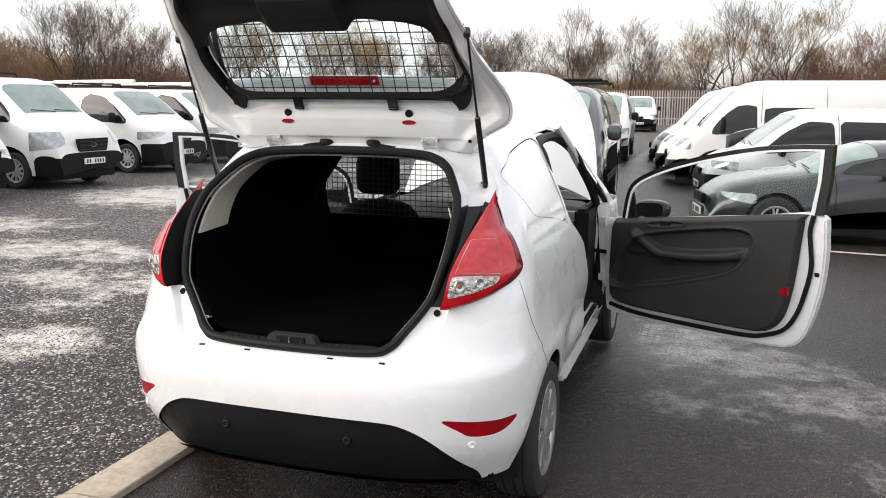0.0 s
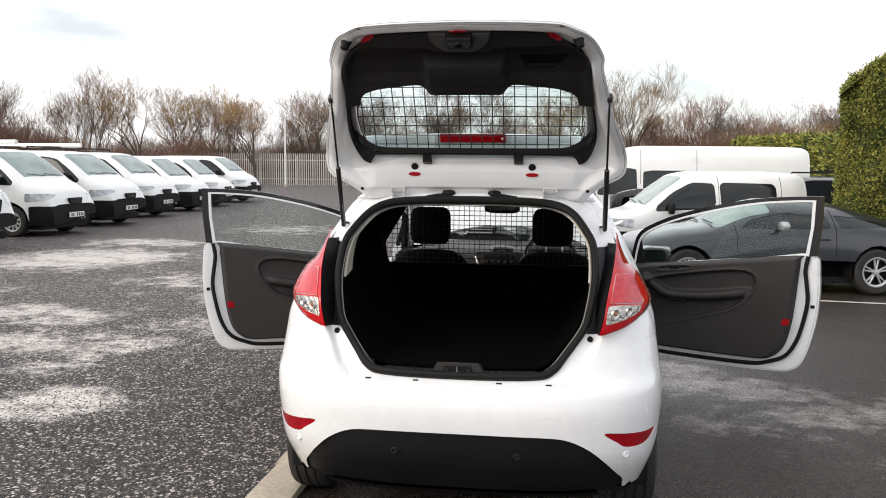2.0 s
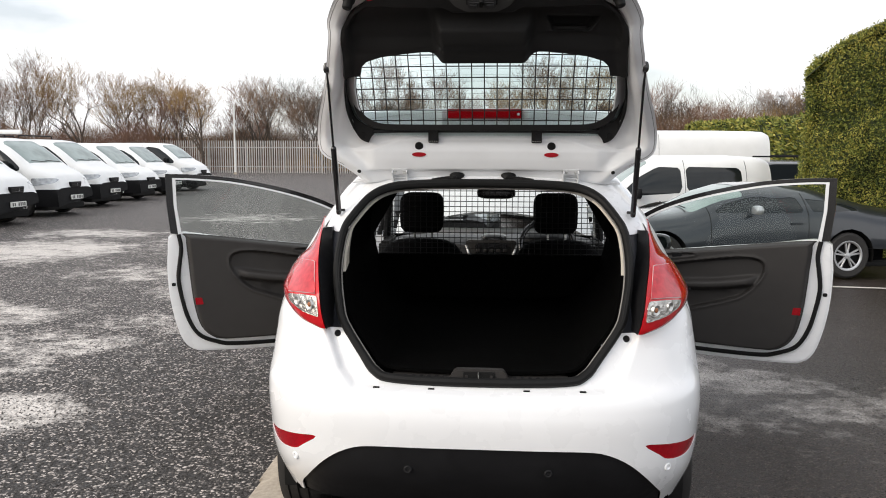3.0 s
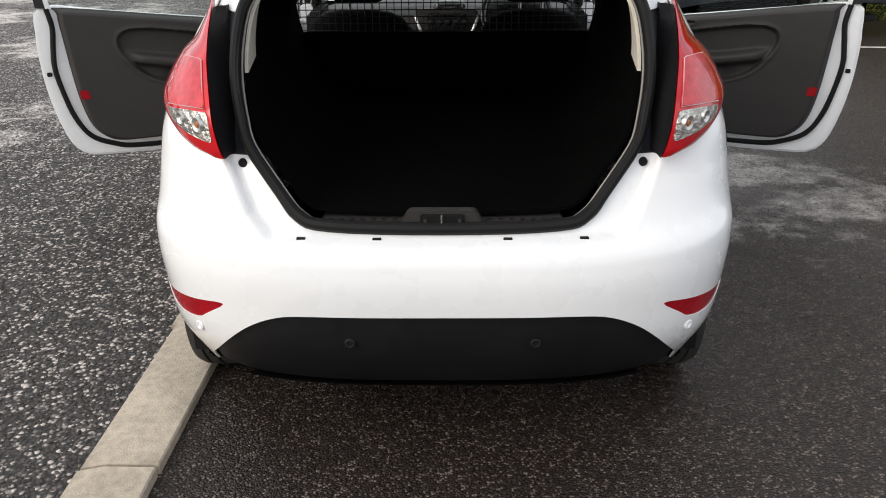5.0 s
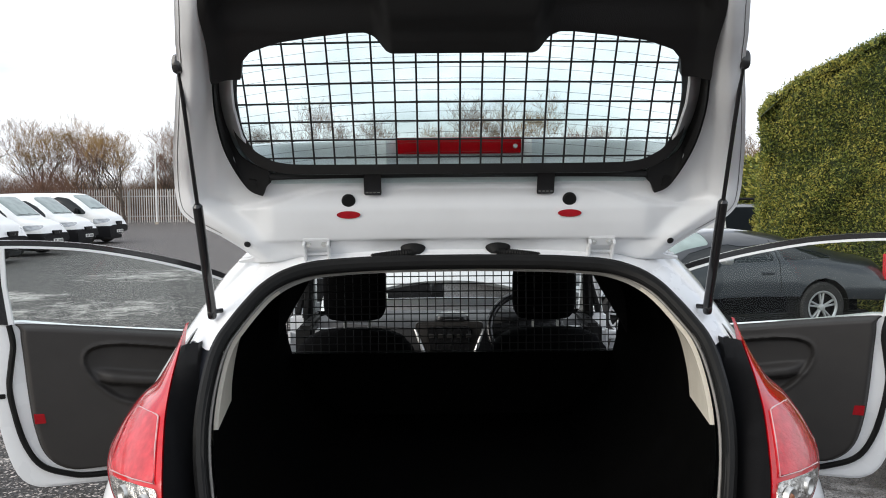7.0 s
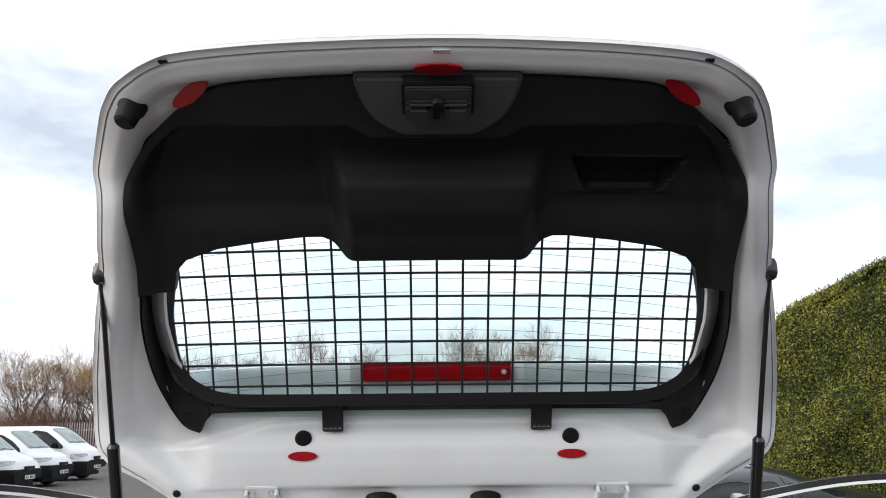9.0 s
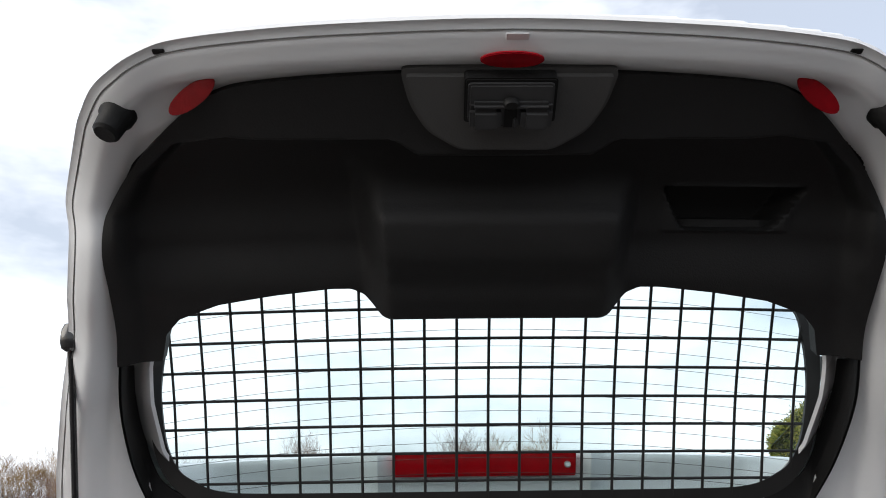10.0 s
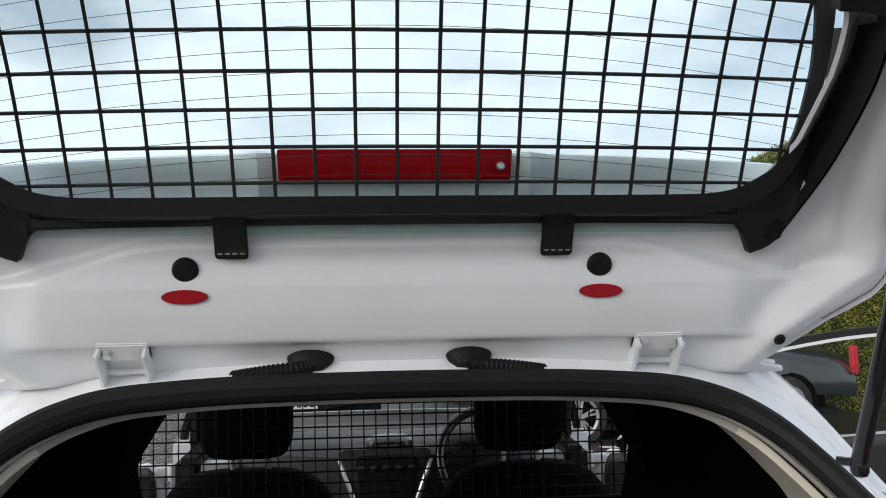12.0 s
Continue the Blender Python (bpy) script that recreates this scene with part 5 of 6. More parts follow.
    for z in (1.645, 1.686, 1.7275, 1.7685, 1.810, 1.851, 1.892):
        ins = sdist(xx, np.full(300, z), inner) < .004
        pts = guard([(v, z) for v in np.linspace(xx[ins][0] - .006, xx[ins][-1] + .006, 24)], .002)
        part("guard_wire", tube(pts, .0024, 6), DARKSTEEL, band)
    # spoiler with the high brake lamp, seen through the glass
    prof = [(1.575, .10), (1.62, .092), (1.665, .088), (1.685, .089), (1.693, .094), (1.697, .106), (1.697, .15), (1.690, .22)]
    xs = np.linspace(-.57, .57, 77)
    V, F = [], []
    for x in xs:
        step = smooth01((abs(x) - .158) / .012) - smooth01((abs(x) - .188) / .014)
        for z, o in prof:
            zz_ = z - .012 * (x / .55) ** 2
            V.append(guard([(x, zz_)], o - .016 * float(step))[0])
    n_ = len(prof)
    F = [(i * n_ + j, i * n_ + n_ + j, i * n_ + n_ + 1 + j, i * n_ + 1 + j) for i in range(len(xs) - 1) for j in range(n_ - 1)]
    part("spoiler", thick(np.array(V), F, .006), WHITE, body, "white roof spoiler behind the glass")
    lens = plate(fillet([(-.153, 1.655), (.153, 1.655), (.153, 1.694), (-.153, 1.694)], .004), 0, .02, .003)
    for v in lens.verts:
        v.co.y += GUARD_LINE([v.co.z])[0][0] + .026 * (v.co.x / .45) ** 2 + .066
    brake = part("brake_lamp", lens, REDLENS, body, "red high-level brake lamp strip")
    part("lamp_screw", moved(lathe([(0, -.003), (.004, -.003), (.006, 0)], 12, "y"), pose(.138, float(GUARD_LINE([1.672])[0][0]) + .066, 1.672)), STEEL, brake)
    # gas struts
    for q in (-1, 1):
        a, b = Vector((q * .615, .600, 1.270)), Vector((q * .606, .350, 1.838))
        strut = part("gas_strut", tube([a, a.lerp(b, .46), a.lerp(b, .47)], [.0115, .0115, .007], 12), GLOSSBLK, van, "black gas strut")
        part("strut_rod", tube([a.lerp(b, .46), b], .0048, 10), GLOSSBLK, strut)
        part("strut_end", joined(pillow(b.x - .013, b.x + .013, b.y - .014, b.y + .014, b.z - .022, b.z + .020, 3, 8), tube([b, b + Vector((-q * .022, .010, .004))], .007, 8), pillow(b.x - q * .024 - .012, b.x - q * .024 + .012, b.y, b.y + .02, b.z - .022, b.z + .035, 3, 8)), GLOSSBLK, strut)
        part("strut_foot", joined(pillow(a.x - .011, a.x + .011, a.y - .012, a.y + .012, a.z - .02, a.z + .012, 3, 8), tube([a, a + Vector((-q * .02, .02, 0))], .006, 8)), GLOSSBLK, strut)
    return body


build_gate(van)


# ---------------------------------------------------------------- doors, standing open
def mirrored(data):
    if isinstance(data, bmesh.types.BMesh):
        data = joined(data)
    return [Vector((-v[0], v[1], v[2])) for v in data[0]], [tuple(reversed(f)) for f in data[1]]


def ribbon(outer, inner, lo, hi):
    """A flat band between two lines of equal length, with thickness."""
    n = len(outer)
    V = [(a, lo, z) for a, z in outer] + [(a, lo, z) for a, z in inner] + [(a, hi, z) for a, z in outer] + [(a, hi, z) for a, z in inner]
    F = []
    for i in range(n - 1):
        F += [(i, i + 1, n + i + 1, n + i), (2 * n + i, 3 * n + i, 3 * n + i + 1, 2 * n + i + 1), (i, 2 * n + i, 2 * n + i + 1, i + 1), (n + i, n + i + 1, 3 * n + i + 1, 3 * n + i)]
    F += [(0, n, 3 * n, 2 * n), (n - 1, 3 * n - 1, 4 * n - 1, 2 * n - 1)]
    bm = bmesh.new()
    vv = [bm.verts.new(v) for v in V]
    for f in F:
        bm.faces.new([vv[i] for i in f])
    bmesh.ops.recalc_face_normals(bm, faces=bm.faces)
    return bm


def build_door(van, s):
    D = Vector((.9195, -.393, 0)).normalized()
    m = Matrix(((D.x, -D.y, 0, .835), (D.y, D.x, 0, 2.86), (0, 0, 1, 0), (0, 0, 0, 1)))

    def put(name, data, material, parent, label="", angle=35):
        d = moved(data, m)
        if s < 0:
            d = mirrored(d)
        return part(name, d, material, parent, label, angle=angle)

    low = round_poly([(.01, .27), (.0, .55), (.02, .825), (.19, .850), (.5, .890), (1.0, .950), (1.318, .988), (1.362, .86), (1.366, .70), (1.354, .55), (1.325, .40), (1.282, .275), (1.215, .212), (1.10, .196), (.7, .192), (.25, .206), (.06, .225)], 3)
    door = put("door", plate(low, .0, .095, .012), WHITE, van, "open white door with dark grey inner trim")
    trim = round_poly([(.045, .42), (.045, .65), (.06, .83), (.16, .858), (.6, .907), (1.215, .982), (1.246, .95), (1.236, .80), (1.225, .66), (1.205, .50), (1.165, .365), (1.085, .288), (.96, .262), (.5, .272), (.2, .285), (.075, .32)], 4)
    HANDLE = round_poly([(.305, .835), (.33, .868), (.44, .886), (.55, .884), (.570, .860), (.53, .836), (.34, .815)], 4)
    scoop = round_poly([(.075, .425), (.12, .60), (.24, .745), (.36, .790), (.60, .835), (.84, .868), (.955, .852), (.985, .79), (.945, .70), (.86, .615), (.76, .570), (.50, .490), (.25, .430), (.22, .412)], 4)
    rest = np.array(round_poly([(.245, .765), (.31, .715), (.395, .668), (.51, .662), (.72, .680), (.95, .720)], 24, closed=False))

    def card_h(A):
        a, z = A[:, 0], A[:, 1]
        sc = sdist(a, z, scoop)
        d = np.min(np.hypot(a[:, None] - rest[None, :, 0], z[:, None] - rest[None, :, 1]), axis=1)
        bez = sdist(a, z, HANDLE)
        pocket = smooth01((.66 - z) / .04) * smooth01((.80 - a) / .1)
        hgt = .058 - (.032 + .018 * pocket) * smooth01(-sc / .020) + .050 * np.exp(-(d / .030) ** 4) * smooth01((.97 - a) / .12)
        hgt = hgt + .005 * np.exp(-(sc / .010) ** 2) + .004 * smooth01(-bez / .008) - .016 * smooth01(-(bez + .016) / .01)
        return hgt - .050 * smooth01((sdist(a, z, trim) + .030) / .030) ** 2

    g = clip(pgrid(list(np.linspace(.0, 1.28, 170)), list(np.linspace(.28, 1.0, 110))), lambda P: -sdist(P[:, 0], P[:, 1], trim))
    A = np.array(g[0], float)
    card = put("door_card", thick(np.column_stack([A[:, 0], -card_h(A), A[:, 1]]), g[1], .002), GREYPL, door, "dark grey plastic door card", 60)
    put("release_handle", plate(round_poly([(.405, .846), (.41, .863), (.46, .866), (.47, .848), (.45, .834), (.415, .831)], 3), -.060, -.040, .003), BLACKPL, card)
    put("switch_panel", box(.41, .54, -.072, -.040, .622, .644, .006), GLOSSBLK, card)
    put("door_reflector", plate([(1.150, .520), (1.158, .565), (1.202, .567), (1.198, .520)], -.062, -.012, .002), REDREFL, door, "small red door-edge reflector")
    # seal and rim swage
    seal = round_poly([(1.292, .99), (1.278, .90), (1.290, .80), (1.300, .70), (1.284, .58), (1.245, .43), (1.180, .322), (1.07, .268), (.95, .246), (.6, .246), (.25, .258), (.05, .290)], 5, closed=False)
    put("door_seal", tube([(a, -.010, z - .010) for a, z in seal], .0135, 8), RUBBER, door)
    put("lock_striker", joined(box(1.318, 1.343, -.006, .004, .640, .662, .003)), RUBBER, door)
    # window frame: dark outer band, bright inner strip
    top = round_poly([(.110, .84), (.130, .98), (.165, 1.075), (.25, 1.140), (.42, 1.214), (.66, 1.284), (.95, 1.342), (1.20, 1.364), (1.362, 1.368)], 4, closed=False)
    mid = round_poly([(.134, .84), (.154, .97), (.184, 1.056), (.265, 1.118), (.432, 1.190), (.668, 1.259), (.95, 1.317), (1.19, 1.339), (1.322, 1.343)], 4, closed=False)
    inn = round_poly([(.154, .84), (.174, .96), (.200, 1.041), (.276, 1.101), (.44, 1.172), (.674, 1.241), (.95, 1.298), (1.18, 1.320), (1.290, 1.324)], 4, closed=False)
    inn = [(a + (c - a) * .62, b + (d - b) * .62) for (a, b), (c, d) in zip(mid, inn)]
    put("window_frame", ribbon(top, mid, -.006, .06), GLOSSBLK, door, "black window frame")
    put("frame_strip", ribbon(mid, inn, -.010, .04), WHITE_IN, door)
    put("window_frame", ribbon([(1.362, 1.368), (1.360, 1.18), (1.340, .985)], [(1.318, 1.345), (1.315, 1.17), (1.294, .98)], -.006, .06), GLOSSBLK, door)
    put("frame_strip", ribbon([(1.320, 1.343), (1.316, 1.17), (1.294, .98)], [(1.300, 1.331), (1.297, 1.16), (1.272, .98)], -.012, .04), WHITE_IN, door)
    pane = put("window_pane", ribbon(inn, [(a, .815 + .12 * a) for a, z in inn], .028, .032), GLASS, door, "clear door glass")
    pane.visible_shadow = False
    # mirror on the outer side
    mir = put("door_mirror", pillow(.13, .35, .12, .23, .845, .965, 3, 14), GLOSSBLK, door, "black door mirror")
    put("mirror_glass", plate(fillet([(.150, .860), (.142, .945), (.325, .953), (.338, .872)], .03), .112, .121, .003), DARKGL, mir)
    put("mirror_arm", box(.09, .17, .05, .20, .85, .90, .012), GLOSSBLK, mir)
    # hinges and check strap
    for z in (.42, .80):
        put("door_hinge", joined(box(-.05, .045, -.005, .03, z, z + .045, .004), tube([(-.005, -.008, z - .008), (-.005, -.008, z + .055)], .010, 10)), WHITE_IN, door)
    put("check_strap", box(-.13, .03, .015, .028, .60, .625, .003), RUBBER, door)
    put("mirror_sail", plate([(.125, .84), (.145, .97), (.178, 1.05), (.215, .86)], -.004, .02, .004), GLOSSBLK, door)
    return door


for s in (1, -1):
    build_door(van, s)


# ---------------------------------------------------------------- parked vehicles
def road_wheel(parent, x, y, r, s, rimmat, spokes=5, w=.20, dark=False):
    tyre = part("wheel", moved(lathe([(r * .62, -w * .45), (r * .9, -w * .5), (r, -w * .35), (r, w * .35), (r * .9, w * .5), (r * .66, w * .46), (r * .62, w * .30)], 28, "x"), pose(x, y, r)), TYRE, parent)
    pieces = [moved(lathe([(r * .56, s * w * .40), (r * .62, s * w * .47), (r * .66, s * w * .47)], 28, "x"), pose(x, y, r)), moved(lathe([(0, s * w * .44), (r * .13, s * w * .42), (r * .15, s * w * .2)], 16, "x"), pose(x, y, r))]
    for k in range(spokes):
        a = 2 * math.pi * k / spokes
        for da in ((-.16, .16) if dark else (0,)):
            hw = r * (.036 if dark else .07)
            sp = box(s * w * .30 - .012, s * w * .30 + .02, -hw, hw, r * .1, r * .60, .004, 1)
            pieces.append(moved(sp, pose(x, y, r) @ Matrix.Rotation(a + da, 4, "X")))
    part("rim", joined(*pieces), rimmat, tyre)
    part("rim_well", moved(lathe([(r * .62, s * w * .3), (r * .60, s * w * .05), (0, s * w * .05)], 24, "x"), pose(x, y, r)), RUBBER, tyre)


def build_vehicle(name, m, label, category, group, spec):
    """A parked vehicle: nose towards +y, tail at y = 0, on z = 0."""
    v = thing(name, m, label, category, group)
    L, W, z0 = spec["L"], spec["W"], spec.get("sill", .26)
    ty_ = np.linspace(0, L, 240)
    tz_ = np.interp(ty_, [y for y, z in spec["top"]], [z for y, z in spec["top"]])
    ker = np.exp(-np.linspace(-2, 2, 15) ** 2)
    tz_ = np.convolve(np.pad(tz_, 7, mode="edge"), ker / ker.sum(), mode="valid")
    top = lambda y: np.interp(np.asarray(y, float), ty_, tz_)[None, :]
    n, belt, tum = spec.get("n", 6.0), spec.get("belt", 1.1), spec.get("tumble", .12)
    H = max(z for y, z in spec["top"])
    wy = spec["wheels"]
    r = spec.get("r", .33)

    def surface(P):
        P = np.asarray(P, float)
        y, b = P[:, 0], P[:, 1]
        zt = top(y)[0]
        w = W / 2 * (1 - .20 * smooth01((y - (L - .75)) / .75) ** 1.5 - .05 * smooth01((.35 - y) / .35))
        th = np.abs(b) * math.pi / 2
        z = z0 + (zt - z0) * np.sin(th) ** (2 / n)
        x = w * np.cos(th).clip(0, 1) ** (2 / n)
        x = x * (1 - tum * np.clip((z - belt) / (H - belt), 0, 1) ** 1.2) * (1 - .05 * smooth01((.55 - z) / .3))
        return np.column_stack([np.sign(b + 1e-12) * x, y, z])

    ys = list(np.concatenate([[0.0, .02, .06], np.linspace(.12, L - .9, 26), np.linspace(L - .85, L - .06, 22), [L - .03, L]]))
    bs = list(np.concatenate([-np.linspace(1, 0, 26), np.linspace(0, 1, 26)[1:]]))
    grid = pgrid(ys, bs)

    def sp(P):
        Q = surface(P)
        return np.abs(Q[:, 0]), Q[:, 1], Q[:, 2]

    def f_side(poly):
        def f(P):
            x, y, z = sp(P)
            hi = top(y)[0]
            return np.where((x > W * .375) & (z < hi - .03), sdist(y, z, poly), .2)
        return f

    y0, y1 = spec["screen"]

    def f_scr(P):
        x, y, z = sp(P)
        return -np.minimum(np.minimum(y - y0, y1 - y), np.minimum(np.minimum(W * .43 - .10 * (y1 - y), W * .36) - x, np.abs(P[:, 1]) * 1.0 - .40))

    def f_bump(P):
        x, y, z = sp(P)
        return -np.minimum(y - (L - spec.get("bumper_len", .55)), spec.get("bumper_z", .62) - z)

    def f_arches(P):
        x, y, z = sp(P)
        d = np.minimum(np.hypot(y - wy[0], z - r), np.hypot(y - wy[1], z - r)) - (r + .055)
        return np.where(x > W * .3, d, 1)

    def f_lamp_(P):
        x, y, z = sp(P)
        lz0, lz1, lx0 = spec["lamp"]
        return -np.minimum(np.minimum(z - lz0 - .35 * (W / 2 - x), lz1 - z), np.minimum(x - lx0, y - (L - .55)))

    sides = [f_side(fillet(p, .05, 3)) for p in spec["windows"]]
    g = grid
    fs = sides + [f_scr, f_arches, f_lamp_] + ([f_bump] if spec.get("bumper") else [])
    for f in fs:
        g = clip(g, f)
    V, F = surface(g[0]), g[1]
    nn = normals(V, F)
    flip = np.mean(nn[:, 0] * V[:, 0]) < 0

    def emit(nm, gg, material, out, label_="", d=.006, parent=v):
        Vx, Fx = surface(gg[0]), gg[1]
        if not Fx:
            return None
        if flip:
            Fx = [tuple(reversed(f)) for f in Fx]
        return part(nm, thick(Vx, Fx, d, out), material, parent, label_)

    paint = spec["paint"]
    body = emit("body", g, paint, 0.0, "", .012)
    cap = [surface([(0.0, b)])[0] for b in bs]
    part("tail_panel", (cap, [tuple(range(len(cap)))]), paint, v, smooth=False)
    nose = [surface([(L, b)])[0] for b in bs]
    part("nose_panel", (nose, [tuple(range(len(nose)))[::-1]]), BLACKPL if spec.get("bumper") else paint, v, smooth=False)
    for f in sides:
        gw = clip(grid, lambda P, f=f: -f(P))
        for s in (1, -1):
            gs = clip(gw, lambda P, s=s: s * P[:, 1])
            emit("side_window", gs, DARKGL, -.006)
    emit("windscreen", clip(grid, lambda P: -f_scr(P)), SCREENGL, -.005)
    gl = clip(grid, lambda P: -f_lamp_(P))
    for s in (1, -1):
        emit("headlamp", clip(gl, lambda P, s=s: s * P[:, 1]), LAMPGL, .004)
    if spec.get("bumper"):
        emit("bumper", clip(clip(grid, lambda P: -f_bump(P)), f_arches), spec["bumper"], .012)
    # grille, badge, plate
    gz0, gz1, gw_ = spec["grille"]
    part("grille", plate(fillet([(-gw_, gz1), (-gw_ * .86, gz0), (gw_ * .86, gz0), (gw_, gz1)], .03), L - .03, L + .03, .008), BLACKPL, v)
    for k in range(3):
        z = gz0 + (gz1 - gz0) * (k + .6) / 3.4
        part("grille_bar", box(-gw_ * .85, gw_ * .85, L + .028, L + .036, z - .009, z + .009, .002, 1), spec.get("bar", GREYPL), v)
    bs_ = spec.get("badge", 0)
    part("badge", moved(lathe([(0, .012), (.7, .01), (1.0, 0)], 20, "y"), pose(0, L + .034, (gz0 + gz1) / 2) @ Matrix.Diagonal((bs_ or .07, -1, bs_ or .04, 1))), SILVER, v)
    pz = spec.get("plate_z", .52)
    pl = part("number_plate", box(-.26, .26, L + .02, L + .045, pz - .055, pz + .055, .004), PLATE, v)
    for k in range(7):
        x = -.20 + .066 * k
        if k != 4:
            part("plate_bar", box(x - .018, x + .018, L + .044, L + .048, pz - .036, pz + .036, .001, 1), INK, pl)
    # mirrors, wheels
    mz, my = spec.get("mirror", (1.22, L - 1.35))
    for s in (1, -1):
        part("door_mirror", pillow(s * (W / 2 + .10) - .10, s * (W / 2 + .10) + .10, my - .05, my + .07, mz - spec.get("mirror_h", .11), mz + spec.get("mirror_h", .11), 3.5, 8), spec.get("mirror_mat", BLACKPL), v)
        for yy in wy:
            road_wheel(v, s * (W / 2 - .12), yy, r, s, spec.get("rim", SILVER), spec.get("spokes", 8), dark=spec.get("twin", False))
            rows = [(r + .055, s * (W / 2 - .3)), (r + .055, s * (W / 2 - .02))]
            Lr = lathe(rows, 24, "x")
            part("arch_liner", moved((Lr[0], [f for f in Lr[1] if max(Lr[0][i][2] for i in f) > -.02]), pose(0, yy, r)), RUBBER, v)
    part("underbody", box(-W * .42, W * .42, .2, L - .25, .16, z0 + .05, .02), RUBBER, v)
    # Unseen dark box added inside the body to keep the cabin black.
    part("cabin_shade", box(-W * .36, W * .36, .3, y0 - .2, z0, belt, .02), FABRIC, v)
    # side rubbing strip and door shut lines
    for s in (1, -1):
        for yy in spec.get("shuts", []):
            pts = [surface([(yy, s * b)])[0] for b in np.linspace(.06, .60, 14)]
            part("shut_line", tube([(p[0] + s * .001, p[1], p[2]) for p in pts], .005, 4), RUBBER, v)
        if spec.get("strip"):
            zz = spec["strip"]
            part("rub_strip", box(s * W / 2 - .012, s * W / 2 + .014, wy[0] + .5, wy[1] - .5, zz - .05, zz + .05, .006), BLACKPL, v)
        for yy in spec.get("handles", []):
            part("door_handle", box(s * W / 2 - .01, s * W / 2 + .022, yy - .09, yy + .09, belt - .13, belt - .095, .008), paint, v)
    for s in (1, -1):
        part("wiper", tube([(s * .28 - .26, y1 + .01, top([y1])[0][0] + .012), (s * .28 + .26, y1 - .05, top([y1 - .05])[0][0] + .016)], .008, 5), BLACKPL, v)
        part("rear_lamp", box(s * (W / 2 - .07) - .05, s * (W / 2 - .07) + .05, -.02, .05, belt - .25, belt + .1, .01), REDDEEP, v)
    for bar in spec.get("rack", []):
        z = top([bar])[0][0] + .10
        part("roof_bar", tube([(-W * .42, bar, z - .08), (-W * .40, bar, z), (W * .40, bar, z), (W * .42, bar, z - .08)], .02, 6), BLACKPL, v)
    if spec.get("pipe"):
        yy = spec["pipe"]
        part("pipe_carrier", tube([(-W * .30, yy[0], top([yy[0]])[0][0] + .165), (-W * .30, yy[1], top([yy[1]])[0][0] + .165)], .058, 12), LIGHTPOLE, v, "white roof pipe carrier")
        part("ladder_rail", tube([(W * .25, yy[0], top([yy[0]])[0][0] + .14), (W * .25, yy[1], top([yy[1]])[0][0] + .14)], .025, 6), STEEL, v)
    return v


def heading(nx, ny, hx, hy, L, dz=0.0):
    """The pose of a vehicle whose nose middle is at (nx, ny) and that faces (hx, hy)."""
    h = Vector((hx, hy, 0)).normalized()
    tail = Vector((nx, ny, 0)) - h * L
    z = float(ground_z(nx - h.x * L / 2, ny - h.y * L / 2)) + dz
    return Matrix(((h.y, h.x, 0, tail.x), (-h.x, h.y, 0, tail.y), (0, 0, 1, z), (0, 0, 0, 1)))


MIDVAN = dict(L=4.75, W=1.92, belt=1.15, n=7, tumble=.13, r=.33, wheels=(.95, 3.87), paint=VANWHITE, bumper=BLACKPL, bumper_z=.66, bumper_len=.50,
              top=[(0, 1.80), (.08, 1.87), (1.2, 1.90), (2.9, 1.90), (3.25, 1.86), (3.55, 1.70), (3.95, 1.36), (4.12, 1.22), (4.35, 1.13), (4.6, .99), (4.72, .80), (4.75, .62)],
              screen=(3.32, 4.03), windows=[[(2.62, 1.16), (2.62, 1.66), (2.78, 1.76), (3.22, 1.70), (3.62, 1.44), (3.92, 1.18), (3.9, 1.10)]],
              lamp=(.74, .93, .50), grille=(.70, .83, .24), plate_z=.46, mirror=(1.24, 3.62), shuts=[2.55], handles=[2.72, 2.35], rim=HUB, spokes=10, strip=.55)
TRANSIT = dict(MIDVAN, L=4.86, W=1.97, r=.34, wheels=(.95, 3.9), bumper_z=.58, top=[(0, 1.95), (.1, 2.03), (1.4, 2.06), (3.0, 2.05), (3.35, 1.98), (3.65, 1.72), (3.98, 1.42), (4.12, 1.33), (4.45, 1.22), (4.72, 1.05), (4.82, .85), (4.86, .55)],
               screen=(3.42, 4.02), windows=[[(2.72, 1.26), (2.74, 1.86), (3.22, 1.84), (3.6, 1.60), (3.92, 1.30), (3.9, 1.22)]], lamp=(.70, 1.05, .58), grille=(.68, .92, .40), plate_z=.50, rack=[1.0, 2.2], mirror_h=.16)
CONNECT = dict(MIDVAN, L=4.40, W=1.84, r=.32, wheels=(.85, 3.5), top=[(0, 1.74), (.08, 1.80), (1.2, 1.84), (2.5, 1.83), (2.85, 1.76), (3.2, 1.50), (3.55, 1.20), (3.68, 1.10), (4.0, 1.02), (4.25, .90), (4.36, .74), (4.40, .58)],
               screen=(2.88, 3.58), windows=[[(2.25, 1.12), (2.28, 1.60), (2.72, 1.62), (3.1, 1.42), (3.45, 1.12), (3.42, 1.05)]], lamp=(.72, .90, .45), grille=(.62, .74, .26), mirror=(1.12, 3.15), shuts=[2.2], handles=[2.35, 2.0], plate_z=.44)
